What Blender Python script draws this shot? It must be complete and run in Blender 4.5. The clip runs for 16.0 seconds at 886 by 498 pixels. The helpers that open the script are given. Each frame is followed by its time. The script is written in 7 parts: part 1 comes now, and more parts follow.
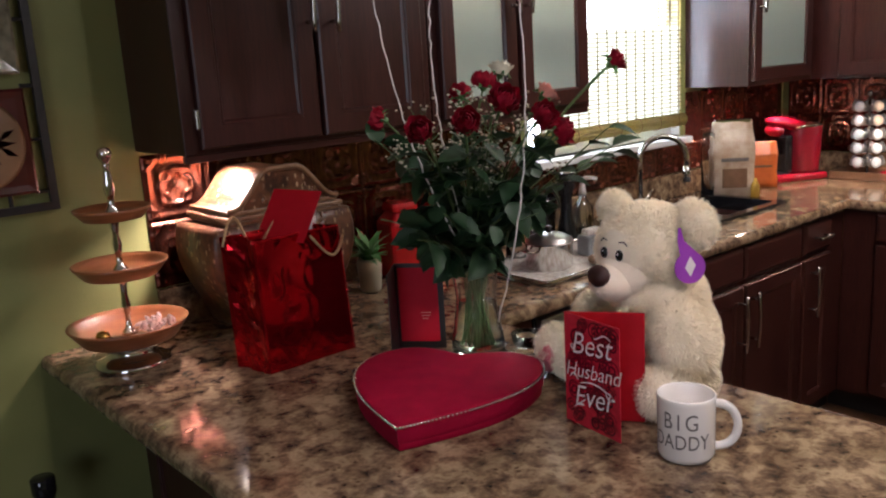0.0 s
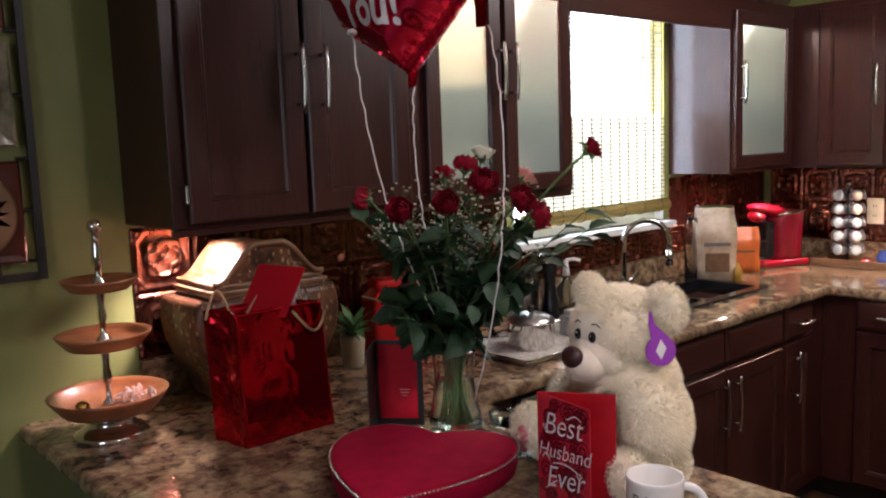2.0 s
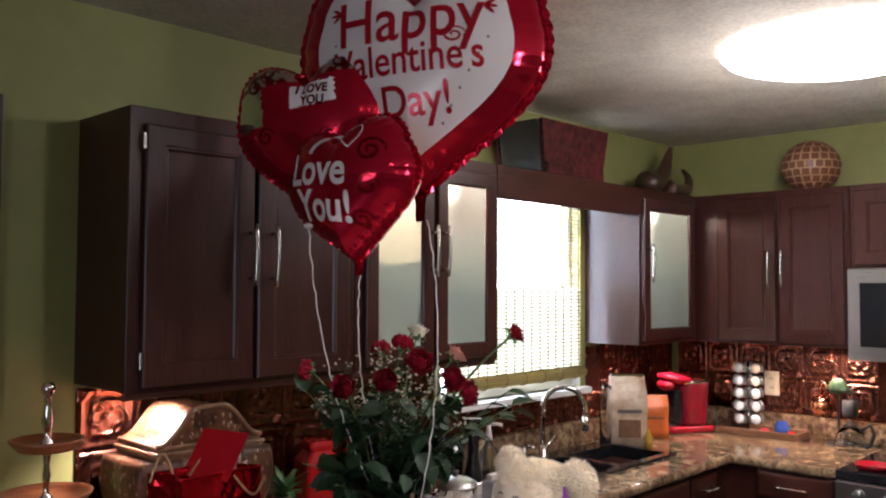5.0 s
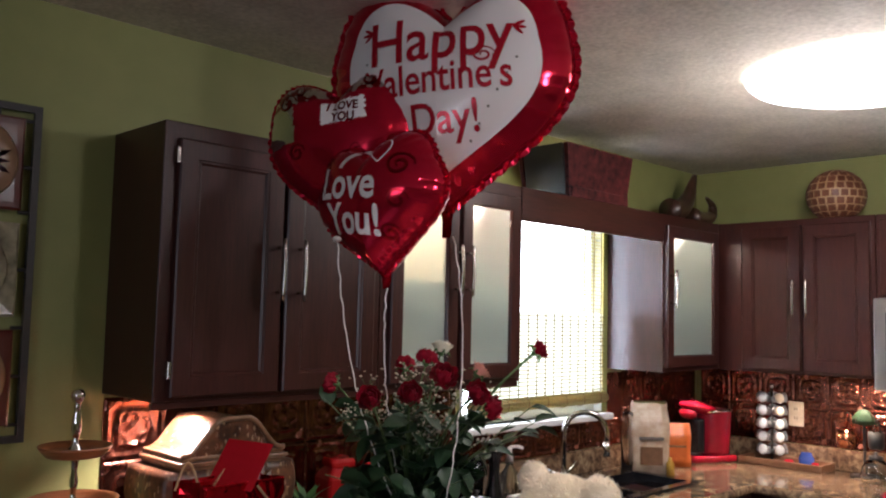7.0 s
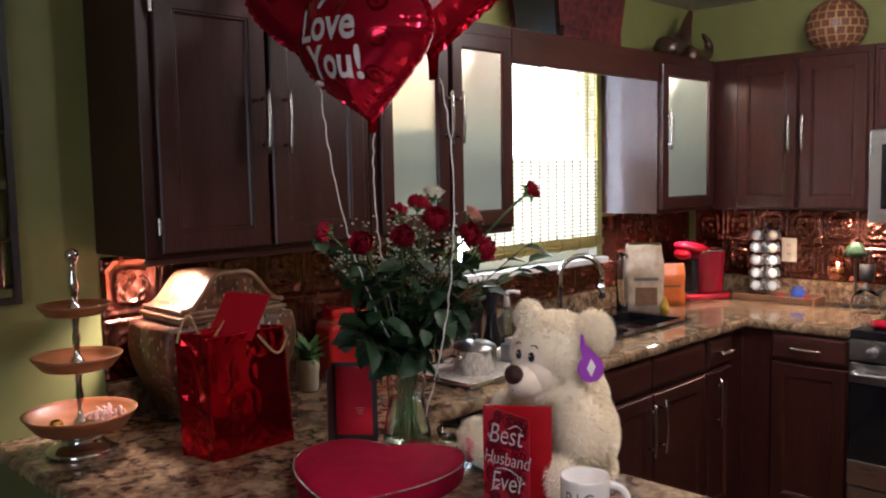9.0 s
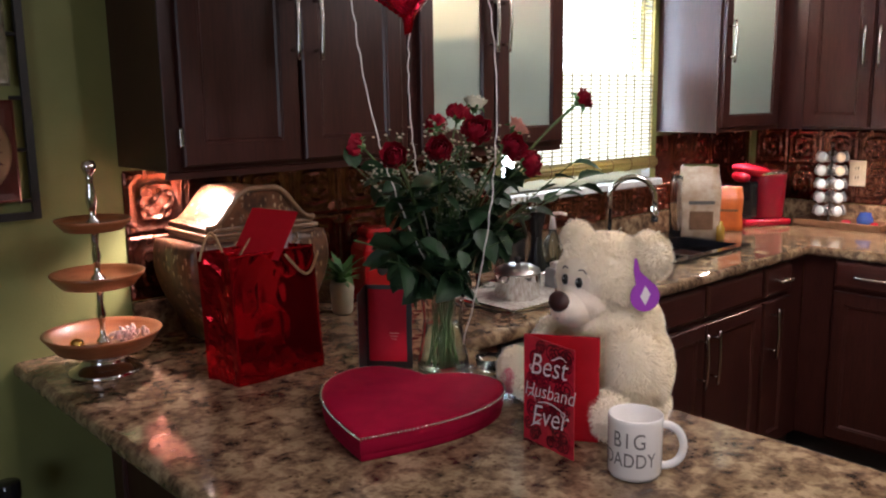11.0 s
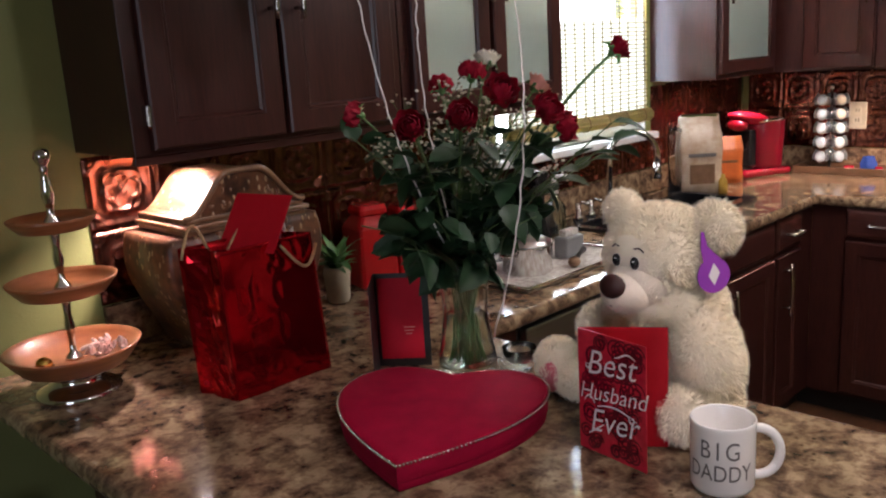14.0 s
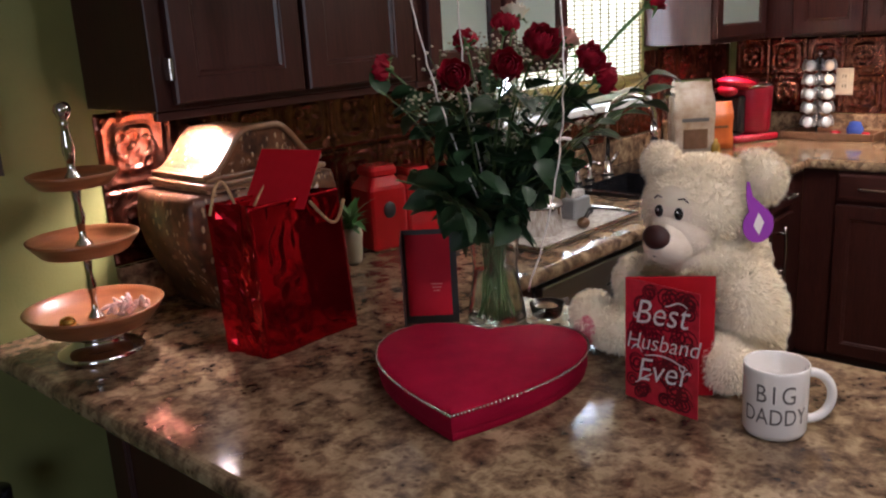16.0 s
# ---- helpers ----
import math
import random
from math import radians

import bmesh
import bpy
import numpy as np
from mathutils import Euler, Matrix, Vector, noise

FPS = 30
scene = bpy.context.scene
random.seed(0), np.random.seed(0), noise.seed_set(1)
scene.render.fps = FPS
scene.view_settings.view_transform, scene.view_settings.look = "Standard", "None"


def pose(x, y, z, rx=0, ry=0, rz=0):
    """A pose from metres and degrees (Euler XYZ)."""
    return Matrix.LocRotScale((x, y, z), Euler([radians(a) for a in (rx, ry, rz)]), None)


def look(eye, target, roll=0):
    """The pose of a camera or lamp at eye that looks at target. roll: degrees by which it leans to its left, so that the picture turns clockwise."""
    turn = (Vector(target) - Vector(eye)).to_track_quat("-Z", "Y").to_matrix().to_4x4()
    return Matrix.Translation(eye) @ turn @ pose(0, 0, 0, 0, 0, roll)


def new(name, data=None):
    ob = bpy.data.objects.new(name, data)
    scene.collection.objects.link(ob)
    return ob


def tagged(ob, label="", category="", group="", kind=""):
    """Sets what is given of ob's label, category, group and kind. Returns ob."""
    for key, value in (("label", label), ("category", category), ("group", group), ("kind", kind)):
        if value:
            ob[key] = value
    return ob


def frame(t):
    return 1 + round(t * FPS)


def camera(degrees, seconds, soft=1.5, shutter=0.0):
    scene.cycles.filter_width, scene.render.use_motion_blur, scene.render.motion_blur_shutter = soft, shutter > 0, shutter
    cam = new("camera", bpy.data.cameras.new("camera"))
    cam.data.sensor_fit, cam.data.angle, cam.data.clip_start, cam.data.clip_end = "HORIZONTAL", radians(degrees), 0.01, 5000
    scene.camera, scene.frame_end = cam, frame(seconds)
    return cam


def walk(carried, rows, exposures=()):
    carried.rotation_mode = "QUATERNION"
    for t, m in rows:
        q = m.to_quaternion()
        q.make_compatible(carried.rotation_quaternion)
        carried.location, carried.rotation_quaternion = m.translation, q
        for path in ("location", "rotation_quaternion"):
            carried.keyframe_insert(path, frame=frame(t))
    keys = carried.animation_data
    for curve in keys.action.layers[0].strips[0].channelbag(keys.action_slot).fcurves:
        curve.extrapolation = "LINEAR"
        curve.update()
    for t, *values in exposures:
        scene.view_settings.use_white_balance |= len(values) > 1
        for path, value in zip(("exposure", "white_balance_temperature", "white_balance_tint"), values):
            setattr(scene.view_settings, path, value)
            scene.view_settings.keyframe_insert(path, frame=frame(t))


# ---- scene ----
cam = camera(55.1, 16.0, 2.1)
PATH = [
    (0, (0.035, -0.076, 1.546), (1.299, 1.411, 1.114), -3.5),
    (0.5, (0.03, -0.094, 1.547), (1.344, 1.375, 1.208), -2.7),
    (1, (0.025, -0.101, 1.549), (1.359, 1.359, 1.255), -2.5),
    (1.5, (0.02, -0.106, 1.553), (1.343, 1.369, 1.285), -2.6),
    (2, (0.032, -0.123, 1.556), (1.335, 1.372, 1.3), -2.1),
    (2.5, (0.054, -0.169, 1.565), (1.318, 1.365, 1.344), -0.8),
    (3, (0.049, -0.193, 1.568), (1.279, 1.373, 1.389), -1.1),
    (3.5, (-0.009, -0.211, 1.589), (1.266, 1.323, 1.445), -1.4),
    (4, (-0.069, -0.226, 1.626), (1.287, 1.241, 1.536), -0.5),
    (4.5, (-0.109, -0.247, 1.644), (1.34, 1.13, 1.68), 0.5),
    (7, (-0.153, -0.254, 1.603), (1.257, 1.156, 1.758), 1.3),
    (7.5, (-0.159, -0.269, 1.604), (1.246, 1.146, 1.748), 1.4),
    (8, (-0.156, -0.282, 1.601), (1.251, 1.134, 1.732), 0.9),
    (8.5, (-0.15, -0.282, 1.595), (1.268, 1.128, 1.628), -0.1),
    (9, (-0.123, -0.244, 1.569), (1.292, 1.158, 1.392), -1.1),
    (11.5, (0.024, -0.126, 1.517), (1.327, 1.35, 1.171), -0.2),
    (12, (0.052, -0.11, 1.496), (1.322, 1.4, 1.169), 0.6),
    (12.5, (0.072, -0.102, 1.511), (1.288, 1.448, 1.165), -0.0),
    (13, (0.079, -0.015, 1.505), (1.282, 1.54, 1.138), -2.0),
    (13.5, (0.084, 0.068, 1.526), (1.36, 1.551, 1.108), -3.5),
    (14, (0.078, 0.114, 1.535), (1.447, 1.502, 1.089), -3.6),
    (14.5, (0.058, 0.159, 1.533), (1.523, 1.448, 1.096), -3.5),
    (15, (0.029, 0.2, 1.515), (1.537, 1.434, 1.063), -3.6),
    (15.5, (0.013, 0.207, 1.517), (1.49, 1.464, 1.029), -4.0),
    (16, (-0.012, 0.212, 1.505), (1.404, 1.53, 0.995), -3.3),
]
walk(cam, [(t, look(eye, target, roll)) for t, eye, target, roll in PATH], [(0.0, 0.05, 5830, 19.5), (16.0, 0.05, 5830, 19.5)])

# ---- world and light ----
WALL_Y, WALL_X, CEIL, CT = 2.03, 4.08, 2.40, 0.914
world = bpy.data.worlds.new("world")
scene.world = world
world.use_nodes = True
wn = world.node_tree
sky = wn.nodes.new("ShaderNodeTexSky")
sky.sky_type, sky.sun_disc = "NISHITA", False
sky.sun_elevation, sky.sun_rotation = radians(42), radians(200)
wn.links.new(sky.outputs[0], wn.nodes["Background"].inputs[0])
wn.nodes["Background"].inputs[1].default_value = 0.12
scene.view_settings.exposure = 0.0


def lamp(name, kind, m, energy, color, size=0.1, size_y=None, spread=180):
    data = bpy.data.lights.new(name, kind)
    data.energy, data.color = energy, color
    if kind == "AREA":
        data.shape, data.size, data.size_y = "RECTANGLE", size, size_y or size
        data.spread = radians(spread)
    elif kind == "SPOT":
        data.shadow_soft_size, data.spot_size, data.spot_blend = size, radians(spread), 0.6
    elif kind != "SUN":
        data.shadow_soft_size = size
    ob = new(name, data)
    ob.matrix_basis = m
    return ob


sun = lamp("sun", "SUN", look((3, 8, 6), (1, 0, 0)), 2.0, (1, 0.95, 0.86))
sun.data.angle = radians(0.5)
lamp("window_daylight", "AREA", look((2.735, 2.2, 1.62), (2.735, 0.0, 1.2)), 12, (0.86, 0.93, 1.0), 0.85, 0.9)
lamp("west_daylight", "AREA", look((-2.55, -1.0, 1.55), (0.5, -0.4, 1.2)), 19, (0.9, 0.95, 1.0), 1.3, 1.2)
# two added fill spots that brighten the gifts; no such lamps known here
lamp("fill_spot", "SPOT", look((0.62, 0.10, 2.385), (1.15, 0.75, 0.9)), 26, (1.0, 0.91, 0.82), 0.05, spread=84)
lamp("fill_spot_b", "SPOT", look((0.80, -0.30, 2.385), (1.15, 0.55, 0.9)), 23, (1.0, 0.91, 0.82), 0.05, spread=84)
lamp("second_bulb", "POINT", pose(1.48, -0.45, 2.27), 16, (1.0, 0.91, 0.80), 0.07)
lamp("ceiling_bulb", "POINT", pose(2.64, 0.66, 2.28), 27, (1.0, 0.89, 0.75), 0.16)
lamp("shelf_bulb_left", "SPOT", look((0.978, 1.892, 1.352), (1.02, 1.892, 1.0)), 27, (1.0, 0.78, 0.66), 0.02, spread=135)
lamp("shelf_bulb_right", "SPOT", look((3.93, 1.18, 1.345), (3.93, 1.18, 1.0)), 20, (1.0, 0.72, 0.5), 0.02, spread=160)
lamp("shelf_bulb_corner", "SPOT", look((3.62, 1.86, 1.345), (3.62, 1.80, 1.0)), 11, (1.0, 0.78, 0.58), 0.02, spread=150)
lamp("glass_bulb", "POINT", pose(1.72, 1.88, 2.00), 13.0, (1.0, 0.80, 0.58), 0.02)
lamp("glass_bulb_b", "POINT", pose(2.07, 1.88, 2.00), 13.0, (1.0, 0.80, 0.58), 0.02)
lamp("glass_bulb_c", "POINT", pose(3.47, 1.88, 2.00), 7.0, (1.0, 0.80, 0.58), 0.02)


# ---- materials ----
def nodes_of(name):
    m = bpy.data.materials.new(name)
    m.use_nodes = True
    return m, m.node_tree.nodes, m.node_tree.links, m.node_tree.nodes["Principled BSDF"]


def ramp_of(nd, stops):
    r = nd.new("ShaderNodeValToRGB")
    while len(r.color_ramp.elements) < len(stops):
        r.color_ramp.elements.new(0.5)
    for e, (p, c) in zip(r.color_ramp.elements, stops):
        e.position, e.color = p, (*c, 1)
    return r


def mat(name, a, b=None, rough=0.5, metal=0.0, scale=30.0, stretch=(1, 1, 1), bump=0.0, bscale=None, coat=0.0,
        sheen=0.0, trans=0.0, rough_var=0.0, emit=0.0, island=False, alpha=1.0, spec=0.5):
    m, nd, ln, bs = nodes_of(name)
    b = b or tuple(c * 0.8 for c in a)
    tc = nd.new("ShaderNodeTexCoord")
    mp = nd.new("ShaderNodeMapping")
    mp.inputs["Scale"].default_value = stretch
    ln.new(tc.outputs["Object"], mp.inputs[0])
    n1 = nd.new("ShaderNodeTexNoise")
    n1.inputs["Scale"].default_value, n1.inputs["Detail"].default_value = scale, 6
    ln.new(mp.outputs[0], n1.inputs["Vector"])
    n2 = nd.new("ShaderNodeTexNoise")
    n2.inputs["Scale"].default_value, n2.inputs["Detail"].default_value = scale * 0.13, 3
    ln.new(mp.outputs[0], n2.inputs["Vector"])
    mx = nd.new("ShaderNodeMath")
    mx.operation = "MULTIPLY_ADD"
    ln.new(n1.outputs[0], mx.inputs[0])
    mx.inputs[1].default_value = 0.6
    half = nd.new("ShaderNodeMath")
    half.operation = "MULTIPLY"
    ln.new(n2.outputs[0], half.inputs[0])
    half.inputs[1].default_value = 0.4
    ln.new(half.outputs[0], mx.inputs[2])
    rp = ramp_of(nd, [(0.36, b), (0.64, a)])
    ln.new(mx.outputs[0], rp.inputs[0])
    ln.new(rp.outputs[0], bs.inputs["Base Color"])
    if island:
        oi = nd.new("ShaderNodeNewGeometry")
        hs = nd.new("ShaderNodeHueSaturation")
        mr = nd.new("ShaderNodeMapRange")
        mr.inputs[3].default_value, mr.inputs[4].default_value = 0.7, 1.3
        ln.new(oi.outputs["Random Per Island"], mr.inputs[0])
        ln.new(mr.outputs[0], hs.inputs["Value"])
        ln.new(rp.outputs[0], hs.inputs["Color"])
        ln.new(hs.outputs[0], bs.inputs["Base Color"])
    bs.inputs["Roughness"].default_value, bs.inputs["Metallic"].default_value = rough, metal
    bs.inputs["Specular IOR Level"].default_value = spec
    if rough_var:
        mr = nd.new("ShaderNodeMapRange")
        mr.inputs[3].default_value, mr.inputs[4].default_value = rough - rough_var, rough + rough_var
        ln.new(n2.outputs[0], mr.inputs[0])
        ln.new(mr.outputs[0], bs.inputs["Roughness"])
    bs.inputs["Coat Weight"].default_value = coat
    bs.inputs["Coat Roughness"].default_value = 0.1
    bs.inputs["Sheen Weight"].default_value = sheen
    bs.inputs["Sheen Tint"].default_value = (*a, 1)
    bs.inputs["Transmission Weight"].default_value = trans
    if emit:
        bs.inputs["Emission Color"].default_value = (*a, 1)
        bs.inputs["Emission Strength"].default_value = emit
    if bump:
        bp = nd.new("ShaderNodeBump")
        bp.inputs["Strength"].default_value, bp.inputs["Distance"].default_value = bump, 0.002
        n3 = n1
        if bscale:
            n3 = nd.new("ShaderNodeTexNoise")
            n3.inputs["Scale"].default_value, n3.inputs["Detail"].default_value = bscale, 5
            ln.new(mp.outputs[0], n3.inputs["Vector"])
        ln.new(n3.outputs[0], bp.inputs["Height"])
        ln.new(bp.outputs[0], bs.inputs["Normal"])
    return m


def granite_mat():
    m, nd, ln, bs = nodes_of("granite")
    tc = nd.new("ShaderNodeTexCoord")
    n1 = nd.new("ShaderNodeTexNoise")
    n1.inputs["Scale"].default_value, n1.inputs["Detail"].default_value, n1.inputs["Distortion"].default_value = 30, 11, 0.25
    n1.inputs["Roughness"].default_value = 0.62
    ln.new(tc.outputs["Object"], n1.inputs["Vector"])
    r1 = ramp_of(nd, [(0.28, (0.040, 0.026, 0.020)), (0.40, (0.125, 0.080, 0.053)), (0.50, (0.235, 0.160, 0.100)), (0.60, (0.38, 0.285, 0.180)), (0.73, (0.27, 0.19, 0.122))])
    ln.new(n1.outputs[0], r1.inputs[0])
    n2 = nd.new("ShaderNodeTexNoise")
    n2.inputs["Scale"].default_value, n2.inputs["Detail"].default_value, n2.inputs["Distortion"].default_value = 11, 6, 0.3
    ln.new(tc.outputs["Object"], n2.inputs["Vector"])
    r2 = ramp_of(nd, [(0.38, (0.54, 0.47, 0.42)), (0.62, (1.0, 0.97, 0.92))])
    ln.new(n2.outputs[0], r2.inputs[0])
    mul = nd.new("ShaderNodeMixRGB")
    mul.blend_type, mul.inputs[0].default_value = "MULTIPLY", 0.9
    ln.new(r1.outputs[0], mul.inputs[1])
    ln.new(r2.outputs[0], mul.inputs[2])
    vo = nd.new("ShaderNodeTexVoronoi")
    vo.inputs["Scale"].default_value = 62
    ln.new(tc.outputs["Object"], vo.inputs["Vector"])
    r3 = ramp_of(nd, [(0.10, (0.34, 0.28, 0.25)), (0.34, (1, 1, 1))])
    ln.new(vo.outputs["Distance"], r3.inputs[0])
    n4 = nd.new("ShaderNodeTexNoise")
    n4.inputs["Scale"].default_value = 14
    ln.new(tc.outputs["Object"], n4.inputs["Vector"])
    r4 = ramp_of(nd, [(0.50, (0, 0, 0)), (0.62, (1, 1, 1))])
    ln.new(n4.outputs[0], r4.inputs[0])
    mul2 = nd.new("ShaderNodeMixRGB")
    mul2.blend_type = "MULTIPLY"
    ln.new(r4.outputs[0], mul2.inputs[0])
    ln.new(mul.outputs[0], mul2.inputs[1])
    ln.new(r3.outputs[0], mul2.inputs[2])
    ln.new(mul2.outputs[0], bs.inputs["Base Color"])
    mr = nd.new("ShaderNodeMapRange")
    mr.inputs[3].default_value, mr.inputs[4].default_value = 0.06, 0.13
    ln.new(n2.outputs[0], mr.inputs[0])
    ln.new(mr.outputs[0], bs.inputs["Roughness"])
    bp = nd.new("ShaderNodeBump")
    bp.inputs["Strength"].default_value, bp.inputs["Distance"].default_value = 0.05, 0.001
    ln.new(n4.outputs[0], bp.inputs["Height"])
    ln.new(bp.outputs[0], bs.inputs["Normal"])
    return m


def glass_mat(name, color=(1, 1, 1), rough=0.0, ior=1.45):
    m, nd, ln, bs = nodes_of(name)
    bs.inputs["Base Color"].default_value = (*color, 1)
    bs.inputs["Roughness"].default_value, bs.inputs["IOR"].default_value = rough, ior
    bs.inputs["Transmission Weight"].default_value = 1.0
    return m


def translucent_mat(name, color, weight=0.5, rough=0.6):
    m, nd, ln, bs = nodes_of(name)
    tr = nd.new("ShaderNodeBsdfTranslucent")
    mix = nd.new("ShaderNodeMixShader")
    no = nd.new("ShaderNodeTexNoise")
    no.inputs["Scale"].default_value = 60
    rp = ramp_of(nd, [(0.35, tuple(c * 0.65 for c in color)), (0.65, color)])
    ln.new(no.outputs[0], rp.inputs[0])
    ln.new(rp.outputs[0], bs.inputs["Base Color"])
    ln.new(rp.outputs[0], tr.inputs[0])
    bs.inputs["Roughness"].default_value = rough
    mix.inputs[0].default_value = weight
    ln.new(bs.outputs[0], mix.inputs[1])
    ln.new(tr.outputs[0], mix.inputs[2])
    ln.new(mix.outputs[0], nd["Material Output"].inputs[0])
    return m


def glow_mat(name, color, strength):
    m, nd, ln, bs = nodes_of(name)
    bs.inputs["Base Color"].default_value = (*color, 1)
    bs.inputs["Emission Color"].default_value, bs.inputs["Emission Strength"].default_value = (*color, 1), strength
    return m


def chest_mat():
    m, nd, ln, bs = nodes_of("carved_chest")
    tc = nd.new("ShaderNodeTexCoord")
    n1 = nd.new("ShaderNodeTexNoise")
    n1.inputs["Scale"].default_value, n1.inputs["Detail"].default_value = 30, 7
    vo = nd.new("ShaderNodeTexVoronoi")
    vo.inputs["Scale"].default_value = 62
    mp = nd.new("ShaderNodeMapping")
    mp.inputs["Scale"].default_value = (1, 1, 0.55)
    ln.new(tc.outputs["Object"], mp.inputs[0])
    ln.new(tc.outputs["Object"], n1.inputs["Vector"])
    ln.new(mp.outputs[0], vo.inputs["Vector"])
    r1 = ramp_of(nd, [(0.35, (0.036, 0.013, 0.006)), (0.65, (0.15, 0.058, 0.024))])
    r2 = ramp_of(nd, [(0.20, (1, 1, 1)), (0.30, (0, 0, 0))])
    mx = nd.new("ShaderNodeMixRGB")
    ln.new(n1.outputs[0], r1.inputs[0])
    ln.new(vo.outputs["Distance"], r2.inputs[0])
    ln.new(r2.outputs[0], mx.inputs[0])
    ln.new(r1.outputs[0], mx.inputs[1])
    mx.inputs[2].default_value = (0.34, 0.22, 0.12, 1)
    ln.new(mx.outputs[0], bs.inputs["Base Color"])
    bs.inputs["Roughness"].default_value = 0.38
    bp = nd.new("ShaderNodeBump")
    bp.inputs["Strength"].default_value, bp.inputs["Distance"].default_value = 0.8, 0.003
    ln.new(r2.outputs[0], bp.inputs["Height"])
    ln.new(bp.outputs[0], bs.inputs["Normal"])
    return m


GRANITE = granite_mat()
WOOD = mat("dark_cherry", (0.056, 0.016, 0.012), (0.029, 0.008, 0.006), 0.32, spec=0.4, scale=26, stretch=(6, 6, 0.5), bump=0.08, rough_var=0.08)
WOOD_H = mat("dark_cherry_rail", (0.056, 0.016, 0.012), (0.029, 0.008, 0.006), 0.32, spec=0.4, scale=26, stretch=(0.5, 6, 6), bump=0.08, rough_var=0.08)
WOOD_IN = mat("cabinet_inside", (0.42, 0.34, 0.24), rough=0.6)
GREEN = mat("green_paint", (0.24, 0.25, 0.085), (0.21, 0.22, 0.072), 0.62, scale=9, bump=0.25, bscale=160)
CEIL_M = mat("ceiling_texture", (0.70, 0.65, 0.56), (0.49, 0.455, 0.385), 0.9, scale=62, bump=1.0, bscale=48)
FLOOR_M = mat("floor_boards", (0.13, 0.055, 0.025), (0.07, 0.03, 0.014), 0.35, scale=20, stretch=(0.6, 6, 1), bump=0.1)
COPPER = mat("tin_tile", (0.30, 0.115, 0.075), (0.10, 0.035, 0.025), 0.26, metal=1.0, scale=45, rough_var=0.1, bump=0.2, bscale=120)
NICKEL = mat("brushed_nickel", (0.62, 0.58, 0.53), rough=0.25, metal=1.0, scale=120, rough_var=0.06)
CHROME = mat("chrome", (0.82, 0.80, 0.78), rough=0.07, metal=1.0, scale=20)
STEEL = mat("stainless", (0.50, 0.48, 0.46), (0.42, 0.40, 0.39), 0.3, metal=1.0, scale=40, stretch=(1, 1, 40), rough_var=0.06)
BLACK_GLOSS = mat("black_gloss", (0.012, 0.012, 0.014), rough=0.09, scale=20)
BLACK = mat("black_matte", (0.014, 0.013, 0.013), (0.022, 0.020, 0.019), 0.5, scale=60, bump=0.1)
WHITE_PAINT = mat("white_paint", (0.78, 0.78, 0.76), (0.70, 0.70, 0.68), 0.45, scale=14)
FROST = glass_mat("frosted_glass", (0.64, 0.74, 0.67), 0.42, 1.3)
FROST.node_tree.nodes["Principled BSDF"].inputs["Transmission Weight"].default_value = 0.76
CLEAR = glass_mat("clear_glass", (0.97, 0.99, 0.98), 0.0)
WATER = glass_mat("water", (0.88, 0.95, 0.86), 0.0, 1.33)
TRAY_WOOD = mat("turned_wood", (0.35, 0.125, 0.045), (0.22, 0.07, 0.025), 0.38, scale=18, stretch=(1, 1, 7), bump=0.05, coat=0.25)
VELVET = mat("red_velvet", (0.30, 0.002, 0.026), (0.21, 0.001, 0.018), 0.8, scale=22, sheen=0.35, bump=0.35, bscale=320, spec=0.15)
BEAD = mat("silver_bead", (0.75, 0.70, 0.68), rough=0.22, metal=1.0)
FUR = mat("cream_plush", (0.95, 0.86, 0.69), (0.91, 0.80, 0.62), 0.85, scale=50, sheen=0.25, bump=0.3, bscale=180)
FUR_FACE = mat("cream_short_plush", (0.92, 0.80, 0.66), (0.88, 0.75, 0.60), 0.85, scale=60, sheen=0.2, bump=0.4, bscale=300)
NOSE = mat("brown_nose", (0.045, 0.014, 0.012), rough=0.5, scale=90, bump=0.2)
PURPLE = mat("purple_card", (0.30, 0.055, 0.42), (0.26, 0.045, 0.37), 0.4, scale=20)
PINK_PAD = mat("pink_pad", (0.75, 0.20, 0.24), rough=0.8, scale=60, bump=0.3)
CERAMIC = mat("white_ceramic", (0.84, 0.80, 0.76), (0.82, 0.78, 0.74), 0.12, scale=8, coat=0.3)
GREY_INK = mat("grey_print", (0.16, 0.14, 0.13), rough=0.4)
FOIL_RED = mat("red_foil", (0.64, 0.012, 0.050), (0.54, 0.009, 0.034), 0.12, metal=0.74, scale=14, bump=0.22, bscale=20)
FOIL_DARK = mat("dark_red_foil", (0.30, 0.008, 0.014), (0.22, 0.006, 0.01), 0.2, metal=0.9, scale=14, bump=0.3, bscale=34)
FOIL_WHITE = mat("white_foil", (0.88, 0.85, 0.86), (0.85, 0.82, 0.83), 0.14, metal=0.0, scale=8, bump=0.12, bscale=16)
FOIL_SILVER = mat("silver_foil", (0.80, 0.80, 0.82), rough=0.1, metal=1.0, scale=12, bump=0.3, bscale=30)
BAG_FOIL = mat("red_holographic_foil", (0.60, 0.012, 0.02), (0.46, 0.008, 0.016), 0.09, metal=0.92, scale=26, bump=0.13, bscale=12)
RED_PAPER = mat("red_paper", (0.60, 0.012, 0.03), (0.55, 0.010, 0.026), 0.6, scale=40, bump=0.05, spec=0.2)
RED_PAPER2 = mat("red_envelope_paper", (0.42, 0.006, 0.014), (0.37, 0.005, 0.011), 0.6, scale=40, bump=0.05, spec=0.2)
TISSUE = translucent_mat("white_tissue", (0.80, 0.72, 0.72), 0.4)
